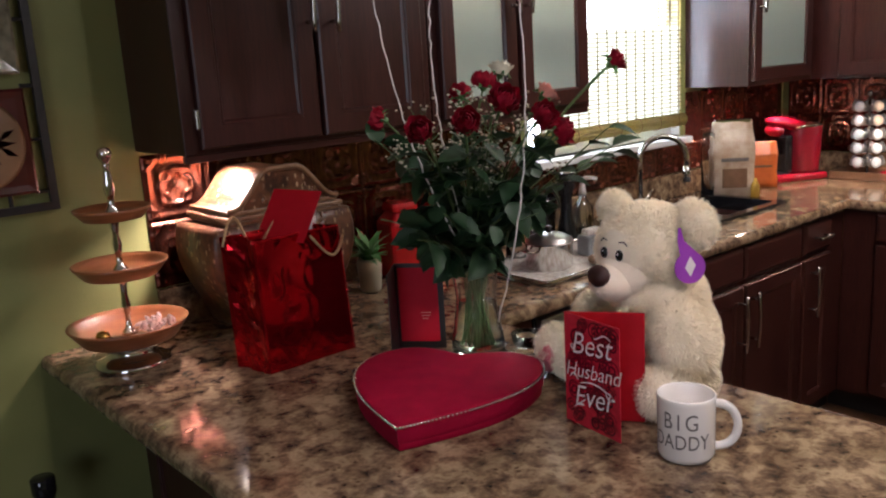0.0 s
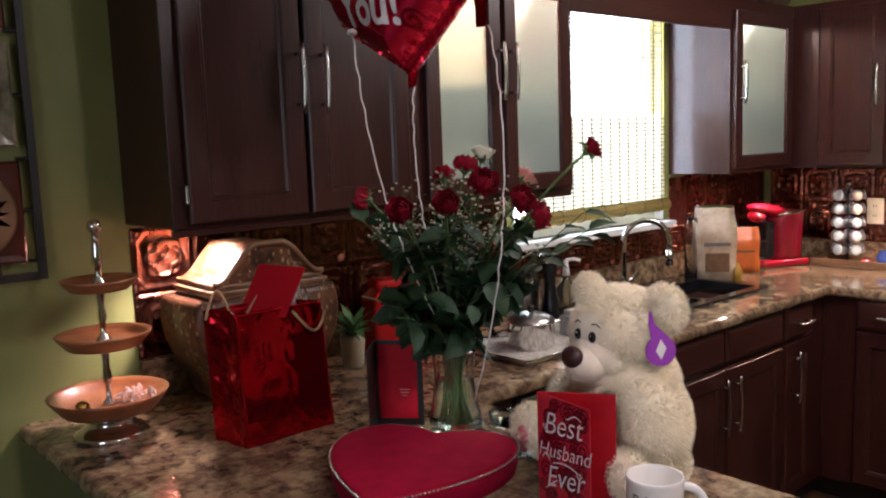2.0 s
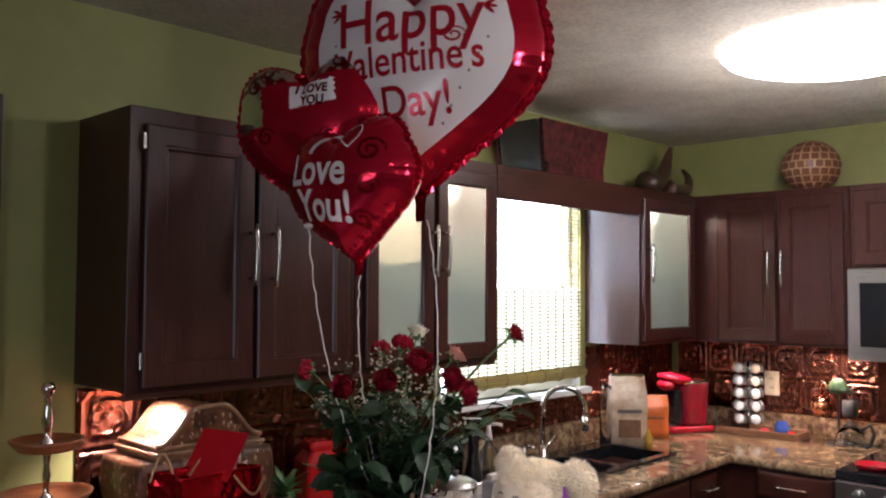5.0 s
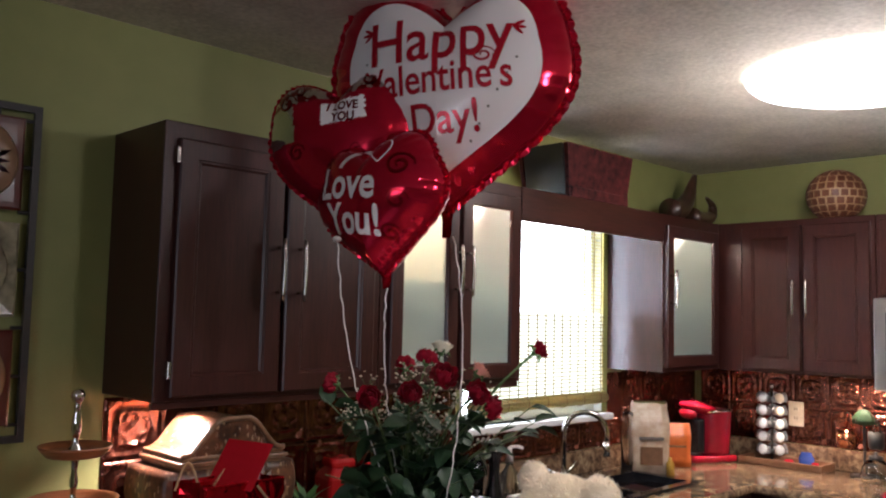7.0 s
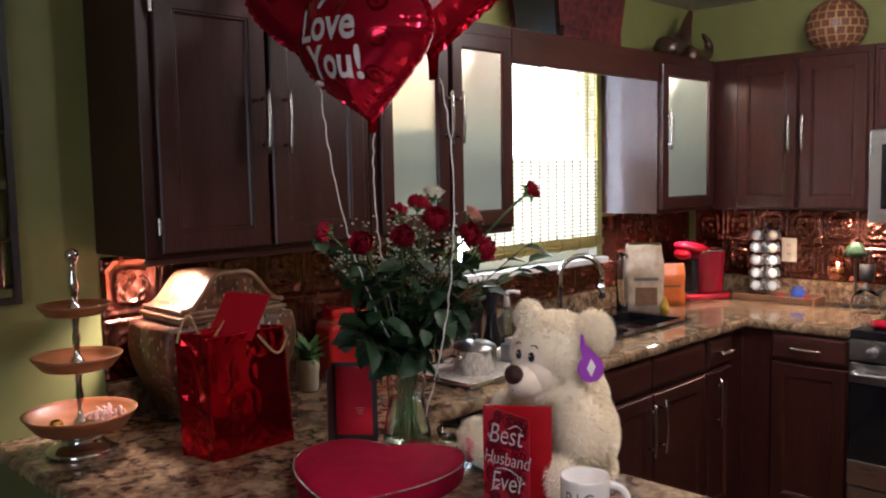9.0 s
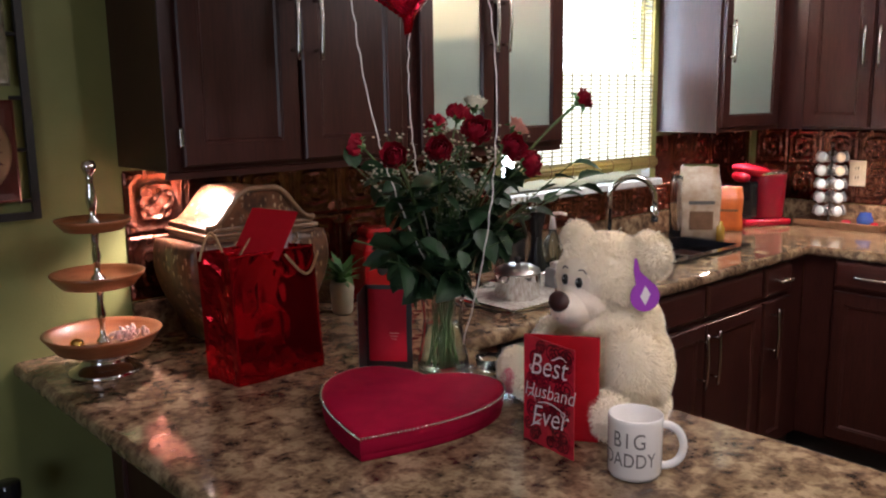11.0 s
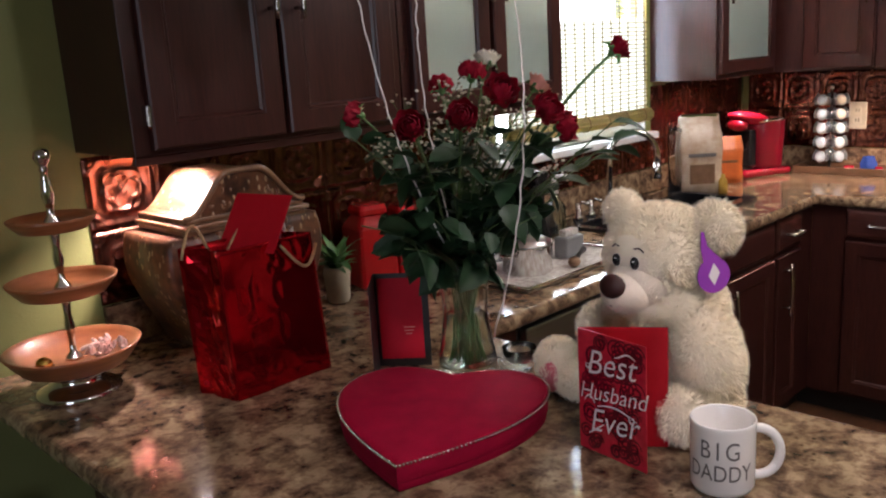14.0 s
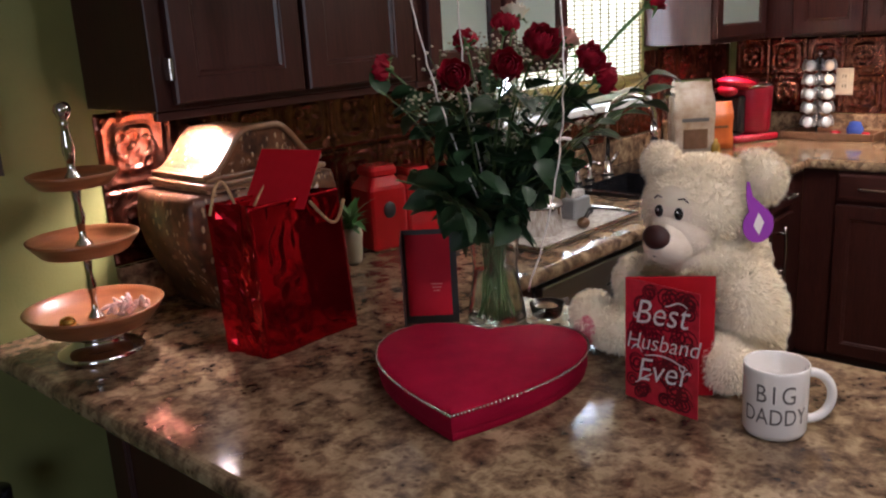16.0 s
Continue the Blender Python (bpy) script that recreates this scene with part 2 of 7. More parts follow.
CORD = mat("gold_cord", (0.48, 0.30, 0.15), (0.30, 0.17, 0.08), 0.6, scale=120, bump=0.4)
STRING = mat("white_string", (0.78, 0.74, 0.72), rough=0.5)
WHITE_INK = mat("white_ink", (0.85, 0.80, 0.80), rough=0.4)
RED_INK = mat("red_ink", (0.50, 0.010, 0.03), (0.42, 0.008, 0.022), 0.25, metal=0.3)
LEAF = mat("rose_leaf", (0.026, 0.060, 0.024), (0.012, 0.034, 0.013), 0.50, spec=0.28, scale=40, bump=0.2, bscale=90)
LEAF_L = mat("light_leaf", (0.09, 0.20, 0.06), (0.05, 0.12, 0.03), 0.45, scale=40, bump=0.2)
STEM = mat("rose_stem", (0.09, 0.15, 0.055), (0.06, 0.10, 0.03), 0.5, scale=50)
PETAL = mat("red_petal", (0.30, 0.004, 0.020), (0.15, 0.002, 0.010), 0.7, scale=50, bump=0.2, spec=0.2)
PETAL_W = mat("white_petal", (0.82, 0.78, 0.66), (0.74, 0.70, 0.55), 0.6, scale=50)
PETAL_P = mat("pink_petal", (0.82, 0.40, 0.33), (0.75, 0.30, 0.25), 0.6, scale=50)
BREATH = mat("small_white_bloom", (0.50, 0.45, 0.36), (0.36, 0.33, 0.25), 0.7, scale=90)
RED_GLAZE = mat("red_glazed_ceramic", (0.42, 0.010, 0.012), (0.34, 0.007, 0.009), 0.14, scale=10, coat=0.4)
KEURIG_RED = mat("red_plastic", (0.36, 0.005, 0.022), (0.30, 0.004, 0.018), 0.22, scale=16, coat=0.4)
KEURIG_DARK = mat("dark_red_plastic", (0.26, 0.004, 0.020), (0.21, 0.003, 0.016), 0.28, scale=16, coat=0.3)
CHEST_M = chest_mat()
CHEST_T = mat("chest_moulding", (0.26, 0.14, 0.07), (0.13, 0.06, 0.028), 0.35, scale=30, bump=0.3, coat=0.3)
BAMBOO_D = translucent_mat("bamboo_slat_dense", (0.24, 0.18, 0.08), 0.08)
BAMBOO_M = translucent_mat("bamboo_slat_pale", (0.90, 0.87, 0.74), 0.72)
BAMBOO = translucent_mat("bamboo_slat", (0.80, 0.70, 0.36), 0.75)
CREAM_POT = mat("cream_pot", (0.48, 0.42, 0.30), (0.40, 0.34, 0.24), 0.35, scale=20)
BROWN = mat("brown_box", (0.20, 0.10, 0.05), (0.14, 0.07, 0.03), 0.5, scale=40)
KRAFT = mat("printed_bag", (0.62, 0.52, 0.40), (0.40, 0.26, 0.16), 0.35, scale=26, bump=0.3)
ORANGE = mat("orange_pack", (0.68, 0.17, 0.03), (0.50, 0.11, 0.02), 0.35, scale=26, bump=0.3)
COPPER_SHINE = mat("polished_copper", (0.75, 0.30, 0.16), rough=0.15, metal=1.0)
BLUE_GLASS = mat("blue_glass", (0.05, 0.10, 0.40), rough=0.08, coat=0.5)
BALL_M = mat("orange_ball", (0.17, 0.055, 0.024), (0.11, 0.034, 0.016), 0.4, scale=30)
BALL_GAP = mat("cream_inlay", (0.46, 0.29, 0.16), rough=0.4)
HORN_M = mat("carved_horn", (0.07, 0.030, 0.018), (0.028, 0.013, 0.009), 0.28, scale=14, coat=0.3)
TROUGH_M = mat("painted_trough", (0.085, 0.016, 0.016), (0.016, 0.005, 0.005), 0.75, scale=34, bump=0.5, spec=0.15)
# near-black copy for the left end board, its shade put into the colour
TROUGH_SHADED = mat("shaded_trough", (0.022, 0.016, 0.016), rough=0.5, scale=30, bump=0.3)
PLATE_RED = mat("plate_red", (0.10, 0.010, 0.008), (0.06, 0.006, 0.005), 0.3, scale=14, coat=0.3)
PLATE_CREAM = mat("plate_cream", (0.32, 0.19, 0.11), (0.25, 0.145, 0.08), 0.25, scale=12, coat=0.4)
MOSAIC = mat("mosaic_plate", (0.36, 0.32, 0.22), (0.14, 0.12, 0.08), 0.16, scale=34, bump=0.8, bscale=40)
GOLD = mat("gold_foil", (0.80, 0.50, 0.12), rough=0.25, metal=1.0, bump=0.6, bscale=120)
CANDY = mat("candy_wrap", (0.80, 0.50, 0.46), (0.72, 0.62, 0.58), 0.15, scale=80, coat=0.6, bump=0.5, bscale=200)
ROSE_PRINT = mat("printed_roses", (0.70, 0.03, 0.06), (0.46, 0.010, 0.028), 0.3, scale=60, coat=0.2)
ROSE_SHADE = mat("printed_rose_shade", (0.19, 0.004, 0.016), (0.09, 0.002, 0.009), 0.3, scale=60, coat=0.2)
POD = mat("pod_lid", (0.66, 0.73, 0.75), (0.42, 0.52, 0.56), 0.3, metal=0.3, scale=30)
POD_BODY = mat("pod_cup", (0.46, 0.49, 0.52), (0.34, 0.37, 0.40), 0.3, metal=0.4, scale=30)
POD_Y = mat("pod_lid_cream", (0.70, 0.64, 0.50), rough=0.3, metal=0.3)
IVORY = mat("ivory_plastic", (0.62, 0.55, 0.42), rough=0.35)
GREY_PL = mat("grey_plastic", (0.24, 0.24, 0.24), rough=0.4)
MAT_CLOTH = mat("patterned_mat", (0.62, 0.60, 0.55), (0.30, 0.24, 0.20), 0.7, scale=70, bump=0.3)


# ---- mesh helpers ----
def box(bm, x0, y0, z0, x1, y1, z1, bev=0.0, seg=1):
    m = Matrix.Translation(((x0 + x1) / 2, (y0 + y1) / 2, (z0 + z1) / 2)) @ Matrix.Diagonal((abs(x1 - x0), abs(y1 - y0), abs(z1 - z0), 1))
    vs = bmesh.ops.create_cube(bm, size=1, matrix=m)["verts"]
    if bev:
        es = list({e for v in vs for e in v.link_edges})
        bmesh.ops.bevel(bm, geom=es, offset=bev, segments=seg, affect="EDGES", profile=0.5)
    return bm


def boxed(x0, y0, z0, x1, y1, z1, bev=0.0, seg=1):
    return box(bmesh.new(), x0, y0, z0, x1, y1, z1, bev, seg)


def lathe(prof, seg=32, bm=None, cx=0.0, cy=0.0, wave=None):
    bm = bm or bmesh.new()
    rings = []
    for r, z in prof:
        if r < 1e-5:
            rings.append([bm.verts.new((cx, cy, z))])
        else:
            rings.append([bm.verts.new((cx + r * math.cos(2 * math.pi * i / seg), cy + r * math.sin(2 * math.pi * i / seg), z)) for i in range(seg)])
    for a, b in zip(rings, rings[1:]):
        for i in range(seg):
            j = (i + 1) % seg
            if len(a) == 1 and len(b) == 1:
                continue
            if len(a) == 1:
                bm.faces.new((a[0], b[i], b[j]))
            elif len(b) == 1:
                bm.faces.new((a[i], b[0], a[j]))
            else:
                bm.faces.new((a[i], b[i], b[j], a[j]))
    bmesh.ops.recalc_face_normals(bm, faces=bm.faces[:])
    return bm


def tube(pts, r, seg=8, bm=None, cap=True):
    bm = bm or bmesh.new()
    pts = [Vector(p) for p in pts]
    n = len(pts)
    rs = r if isinstance(r, (list, tuple)) else [r] * n
    side = None
    rings = []
    for i, p in enumerate(pts):
        d = (pts[min(i + 1, n - 1)] - pts[max(i - 1, 0)]).normalized()
        if side is None:
            side = d.orthogonal().normalized()
        side = (side - d * side.dot(d)).normalized()
        up = d.cross(side)
        rings.append([bm.verts.new(p + rs[i] * (math.cos(a) * side + math.sin(a) * up)) for a in (2 * math.pi * k / seg for k in range(seg))])
    for a, b in zip(rings, rings[1:]):
        for i in range(seg):
            j = (i + 1) % seg
            bm.faces.new((a[i], a[j], b[j], b[i]))
    if cap:
        bm.faces.new(rings[0][::-1])
        bm.faces.new(rings[-1])
    return bm


def ellip(c, r, bm=None, rot=(0, 0, 0), u=20, v=12):
    bm = bm or bmesh.new()
    bmesh.ops.create_uvsphere(bm, u_segments=u, v_segments=v, radius=1, matrix=pose(*c, *rot) @ Matrix.Diagonal((*r, 1)))
    return bm


def link(name, me, materials, parent, smooth, label):
    for m in materials:
        if len(me.materials) < len(materials):
            me.materials.append(m)
    if smooth:
        me.shade_smooth()
    ob = new(name, me)
    ob.parent = parent
    if label:
        ob["label"] = label
    return ob


def part(name, bm, material, parent=None, label="", smooth=False):
    me = bpy.data.meshes.new(name)
    bm.to_mesh(me)
    bm.free()
    ms = material if isinstance(material, (list, tuple)) else [material]
    return link(name, me, ms, parent, smooth, label)


def same(name, ob, parent, m=None, label=""):
    """Another part on the mesh of ob."""
    o = new(name, ob.data)
    o.parent = parent
    if m is not None:
        o.matrix_basis = m
    if label:
        o["label"] = label
    return o


def thing(name, label, category, m=None, group="", kind=""):
    e = new(name)
    e.empty_display_size = 0.05
    if m is not None:
        e.matrix_basis = m
    return tagged(e, label, category, group, kind)


def solid(name, bm, material, label, category="", kind="", group="", m=None, smooth=False):
    ob = part(name, bm, material, None, "", smooth)
    if m is not None:
        ob.matrix_basis = m
    return tagged(ob, label, category, group, kind)


def panel_rings(w, h, prof, hole=False):
    """A board in x (0..w), z (0..h); prof: (inset, depth) with depth along -y from the back at 0."""
    bm = bmesh.new()
    rings = []
    for ins, d in prof:
        rings.append([bm.verts.new(p) for p in ((ins, -d, ins), (w - ins, -d, ins), (w - ins, -d, h - ins), (ins, -d, h - ins))])
    for a, b in zip(rings, rings[1:]):
        for i in range(4):
            j = (i + 1) % 4
            bm.faces.new((a[i], a[j], b[j], b[i]))
    if hole:
        a, b = rings[-1], rings[0]
        for i in range(4):
            j = (i + 1) % 4
            bm.faces.new((a[i], a[j], b[j], b[i]))
    else:
        bm.faces.new(rings[-1])
        bm.faces.new(rings[0][::-1])
    bmesh.ops.recalc_face_normals(bm, faces=bm.faces[:])
    return bm


DOOR = [(0, 0), (0, 0.017), (0.004, 0.021), (0.050, 0.021), (0.052, 0.0185), (0.057, 0.0185), (0.062, 0.013)]
DRAWER = [(0, 0), (0, 0.012), (0.008, 0.019), (0.016, 0.021)]


def text_mesh(s, size, align="CENTER", extrude=0.0, shear=0.0, bold=0.0, spacing=1.0):
    cu = bpy.data.curves.new("lettering", "FONT")
    cu.body, cu.size, cu.align_x, cu.align_y = s, size, align, "CENTER"
    cu.extrude, cu.shear, cu.offset, cu.space_character = extrude, shear, bold, spacing
    cu.resolution_u = 4
    ob = bpy.data.objects.new("lettering", cu)
    scene.collection.objects.link(ob)
    bpy.context.view_layer.update()
    me = bpy.data.meshes.new_from_object(ob.evaluated_get(bpy.context.evaluated_depsgraph_get()))
    bpy.data.objects.remove(ob)
    bm = bmesh.new()
    bm.from_mesh(me)
    bpy.data.meshes.remove(me)
    return bm


def cut_grid(bm, step):
    xs = [v.co.x for v in bm.verts]
    ys = [v.co.y for v in bm.verts]
    for axis, lo, hi in ((0, min(xs), max(xs)), (1, min(ys), max(ys))):
        k = lo + step
        while k < hi:
            co, no = [0, 0, 0], [0, 0, 0]
            co[axis], no[axis] = k, 1
            bmesh.ops.bisect_plane(bm, geom=bm.verts[:] + bm.edges[:] + bm.faces[:], plane_co=co, plane_no=no)
            k += step
    return bm


def pull(parent, length, m, name="handle"):
    """A bowed bar pull standing on two posts, along local z, out along -y."""
    k = 9
    bar = [(0, -0.030 - 0.006 * math.cos((i / (k - 1) - 0.5) * math.pi), (i / (k - 1) - 0.5) * length) for i in range(k)]
    bm = tube(bar, 0.006, 8)
    for s in (-0.36, 0.36):
        tube([(0, 0.0, s * length), (0, -0.034, s * length)], 0.0045, 8, bm)
    ob = part(name, bm, NICKEL, parent, "brushed nickel bar handle", True)
    ob.matrix_basis = m
    return ob


# ---- the room ----
def wall_with_hole(name, label, a, b, h0, h1, hole, m, thick=0.12):
    """A wall in local x (a..b), z (h0..h1), thickness along +y, with one opening (x0, z0, x1, z1)."""
    bm = bmesh.new()
    x0, z0, x1, z1 = hole
    xs, zs = [a, x0, x1, b], [h0, z0, z1, h1]
    for i in range(3):
        for k in range(3):
            if (i, k) != (1, 1):
                box(bm, xs[i], 0, zs[k], xs[i + 1], thick, zs[k + 1])
    bmesh.ops.remove_doubles(bm, verts=bm.verts[:], dist=1e-5)
    ob = part(name, bm, GREEN)
    ob.matrix_basis = m
    return tagged(ob, label, "wall", kind="structure")


WIN = (2.25, 1.170, 3.20, 2.140)
wall_with_hole("wall_north", "olive green painted kitchen wall with a window opening", -2.6, 4.2, 0, CEIL, WIN, pose(0, WALL_Y, 0))
tagged(part("wall_east", boxed(WALL_X, -3.0, 0, WALL_X + 0.12, WALL_Y, CEIL), GREEN), "olive green painted wall behind the stove", "wall", kind="structure")
tagged(part("wall_south", boxed(-2.6, -3.12, 0, 4.2, -3.0, CEIL), GREEN), "olive green painted wall", "wall", kind="structure")
wall_with_hole("wall_west", "olive green painted wall with a bright opening", -2.03, 3.0, 0, CEIL, (0.3, 0.9, 1.7, 2.1), pose(-2.6, 0, 0, 0, 0, 0) @ pose(0, 0, 0, 0, 0, -90) @ pose(0, -0.12, 0), 0.12)
tagged(part("floor", boxed(-2.72, -3.12, -0.1, 4.2, 2.15, 0.0), FLOOR_M), "dark brown wooden kitchen floor", "floor", kind="structure")
tagged(part("ceiling", boxed(-2.72, -3.12, CEIL, 4.2, 2.15, CEIL + 0.1), CEIL_M), "beige stippled ceiling", "ceiling", kind="structure")
backdrop = tagged(part("backdrop", boxed(-3, 6.0, -1, 9, 6.1, 5.5), glow_mat("outdoor_haze", (0.86, 0.97, 1.0), 20.0)), "bright overexposed daylight outside the window", "daylight", kind="structure")


def window():
    x0, z0, x1, z1 = WIN
    w = thing("window_1", "white framed kitchen window above the sink", "window", pose(x0, WALL_Y, z0), kind="structure")
    W, H = x1 - x0, z1 - z0
    fr = panel_rings(W, H, [(0.0, 0), (0, 0.03), (0.045, 0.03), (0.045, 0)], True)
    f = part("window_frame", fr, WHITE_PAINT, w)
    f.matrix_basis = pose(0, 0.07, 0)
    p = part("pane", boxed(0.046, 0.052, 0.046, W - 0.046, 0.055, H - 0.046), CLEAR, w)
    p.visible_shadow = False
    for name, x in (("left_jamb", 0.002), ("right_jamb", W - 0.010)):
        part(name, boxed(x, 0.002, 0.004, x + 0.008, 0.066, H - 0.004, 0.001), WHITE_PAINT, w)
    part("head_jamb", boxed(0.012, 0.002, H - 0.010, W - 0.012, 0.066, H - 0.002, 0.001), WHITE_PAINT, w)
    part("window_sill", boxed(-0.03, -0.045, -0.028, W + 0.03, 0.06, 0.0, 0.006, 2), WHITE_PAINT, w)


def blind():
    x0, x1, zt, zb, y = 2.27, 3.135, 2.13, 1.248, 1.985
    b = thing("bamboo_blind", "pale yellow woven bamboo roll-up blind, half translucent", "blind", pose(x0, y, zt))
    W, H = x1 - x0, zt - zb
    part("head_rail", boxed(0, -0.012, -0.03, W, 0.012, 0.0, 0.003), BAMBOO, b)
    upper = boxed(0, -0.0010, -0.0024, W, 0.0010, 0.0024)
    first = part("slat", upper, BAMBOO, b)
    first.matrix_basis = pose(0, 0, -0.038)
    z, k = -0.050, 0
    pale = dark = None
    while z > -H + 0.03:
        m = pose(0, 0.0012 * (-1) ** k, z + 0.0004 * math.sin(k * 5.1), 0, 0.12 * math.sin(k * 1.7), 0)
        if z > -0.50:
            same("slat", first, b, m)
        else:
            if pale is None:
                pale = part("slat", boxed(0, -0.0008, -0.0086, W, 0.0008, 0.0086), BAMBOO_M, b, "pale wide slat")
                dark = part("slat", boxed(0, -0.0010, -0.0024, W, 0.0010, 0.0024), BAMBOO_D, b, "dark narrow slat")
                pale.matrix_basis, dark.matrix_basis = m, m @ pose(0, -0.003, -0.008)
            else:
                same("slat", pale, b, m)
                same("slat", dark, b, m @ pose(0, -0.003, -0.008))
        z -= 0.0160
        k += 1
    for i in range(15):
        x = 0.03 + i * (W - 0.06) / 14
        part("warp_thread", tube([(x, -0.0082, -0.01), (x, -0.0082, -H)], 0.0024, 5), BAMBOO_D, b)
    for x in (0.002, W - 0.010):
        part("edge_tape", boxed(x, -0.003, -H, x + 0.008, 0.003, -0.01), BAMBOO, b)
    for i in range(9):
        bm = bmesh.new()
        a = i * 2 * math.pi / 9
        tube([(-0.012, 0.019 * math.cos(a), -H + 0.019 * math.sin(a)), (W + 0.012, 0.019 * math.cos(a), -H + 0.019 * math.sin(a))], 0.0085, 7, bm)
        part("rolled_cane", bm, BAMBOO, b, "rolled-up bamboo cane", True)
    for i in range(7):
        x = 0.05 + i * (W - 0.1) / 6
        bm = bmesh.new()
        ring = [(x, 0.030 * math.cos(a), -H + 0.030 * math.sin(a)) for a in (k * 2 * math.pi / 14 for k in range(15))]
        part("tie", tube(ring, 0.0016, 5, bm, False), CORD, b)
    part("cord_lock", ellip((W * 0.8, -0.014, -0.035), (0.008, 0.008, 0.016)), LEAF_L, b, "small green cord lock", True)


window()
blind()


# ---- cabinets ----
def carcass(parent, w, h, d, glass=False):
    t = 0.019
    bm = bmesh.new()
    if glass:
        body = None
        for name, a in (("side_panel", (0, 0, 0, t, d, h)), ("side_panel", (w - t, 0, 0, w, d, h)), ("bottom_panel", (t, 0, 0, w - t, d, t)), ("top_panel", (t, 0, h - t, w - t, d, h)), ("back_panel", (t, d - 0.008, t, w - t, d, h - t))):
            body = part(name, boxed(*a), WOOD, parent)
        part("shelf", boxed(t, 0.03, h * 0.46, w - t, d - 0.01, h * 0.46 + 0.018), WOOD_IN, parent)
        part("lining", boxed(t + 0.001, d - 0.014, t + 0.001, w - t - 0.001, d - 0.0085, h - t - 0.001), WOOD_IN, parent, "pale back panel")
    else:
        body = part("body", boxed(0, 0, 0, w, d, h, 0.002), WOOD, parent)
    return body


def front(parent, name, x0, z0, x1, z1, prof, handle=None, length=0.17, flat=False, wood=None):
    d = part(name, panel_rings(x1 - x0, z1 - z0, prof), wood or WOOD, parent)
    d.matrix_basis = pose(x0, -0.001, z0)
    if handle:
        m = pose(handle[0] - x0, -0.021, handle[1] - z0, 0, 90 if flat else 0, 0)
        pull(d, length, m)
    return d


def hinge(parent, x, z):
    h = part("hinge", boxed(x - 0.005, -0.024, z - 0.022, x + 0.005, -0.001, z + 0.022, 0.002), NICKEL, parent, "small nickel hinge")
    return h


def glass_door(parent, x0, z0, x1, z1, handle):
    w, h = x1 - x0, z1 - z0
    d = part("door", panel_rings(w, h, [(0, 0), (0, 0.017), (0.004, 0.021), (0.048, 0.021), (0.054, 0.014), (0.054, 0)], True), WOOD, parent)
    d.matrix_basis = pose(x0, -0.001, z0)
    p = part("pane", boxed(0.0545, -0.010, 0.0545, w - 0.0545, -0.006, h - 0.0545), FROST, d, "frosted glass pane")
    p.visible_shadow = False
    pull(d, 0.17, pose(handle[0] - x0, -0.021, handle[1] - z0))


UZ, UH, UY, UD = 1.371, 0.709, 1.737, 0.292


def upper_left():
    c = thing("wall_cabinet", "dark cherry wall cabinet with two closed panelled doors", "cabinet", pose(0.84, UY, UZ), "wall cabinets")
    carcass(c, 0.725, UH, UD)
    front(c, "door", 0.035, 0.012, 0.352, 0.665, DOOR, (0.335, 0.345))
    front(c, "door", 0.366, 0.012, 0.690, 0.665, DOOR, (0.405, 0.345))
    for z in (0.08, 0.62):
        hinge(c, 0.030, z)
    part("light_rail", boxed(0.0, 0.004, -0.018, 0.725, 0.02, -0.0005, 0.002), WOOD_H, c)


def upper_glass():
    c = thing("glass_cabinet", "dark cherry wall cabinet with two frosted glass doors, lit inside", "cabinet", pose(1.568, UY, UZ), "wall cabinets")
    carcass(c, 0.672, UH, UD, True)
    glass_door(c, 0.030, 0.015, 0.328, 0.665, (0.310, 0.38))
    glass_door(c, 0.344, 0.015, 0.650, 0.665, (0.362, 0.38))
    for x0, x1, z0, z1 in ((0.0, 0.672, 0.655, UH), (0.0, 0.672, 0.0, 0.030), (0.0, 0.034, 0.0305, 0.6545), (0.638, 0.672, 0.0305, 0.6545)):
        part("face_rail", boxed(x0, -0.0008, z0, x1, -0.00002, z1), WOOD_H, c)
    part("centre_stile", boxed(0.325, 0.0005, 0.0195, 0.347, 0.018, UH - 0.0195), WOOD, c)
    part("light_rail", boxed(0.0, 0.004, -0.018, 0.672, 0.02, -0.0005, 0.002), WOOD_H, c)


def upper_corner_glass():
    c = thing("glass_cabinet", "dark cherry wall cabinet with one frosted glass door beside the window", "cabinet", pose(3.235, UY, UZ), "wall cabinets")
    carcass(c, 0.52, UH, UD, True)
    glass_door(c, 0.012, 0.020, 0.485, 0.660, (0.030, 0.37))
    part("face_rail", boxed(0.0, -0.0008, 0.650, 0.52, -0.00002, UH), WOOD_H, c)
    part("face_rail", boxed(0.482, -0.0008, 0.0, 0.52, -0.00002, 0.6495), WOOD_H, c)


def upper_right():
    c = thing("wall_cabinet", "dark cherry wall cabinet with two closed doors in the corner", "cabinet", pose(3.757, UY, UZ, 0, 0, -90), "wall cabinets")
    carcass(c, 0.726, UH, WALL_X - 3.757 - 0.002)
    front(c, "door", 0.128, 0.012, 0.408, 0.680, DOOR, (0.385, 0.345))
    front(c, "door", 0.420, 0.012, 0.708, 0.680, DOOR, (0.446, 0.345))
    o = thing("wall_cabinet", "short dark cherry cabinet above the microwave", "cabinet", pose(3.757, UY - 0.729, 1.72, 0, 0, -90), "wall cabinets")
    part("body", boxed(0, 0, 0, 0.76, WALL_X - 3.757 - 0.002, 0.36, 0.002), WOOD, o)
    front(o, "door", 0.02, 0.012, 0.374, 0.335, DOOR, (0.35, 0.09), 0.12)
    front(o, "door", 0.386, 0.012, 0.74, 0.335, DOOR, (0.41, 0.09), 0.12)


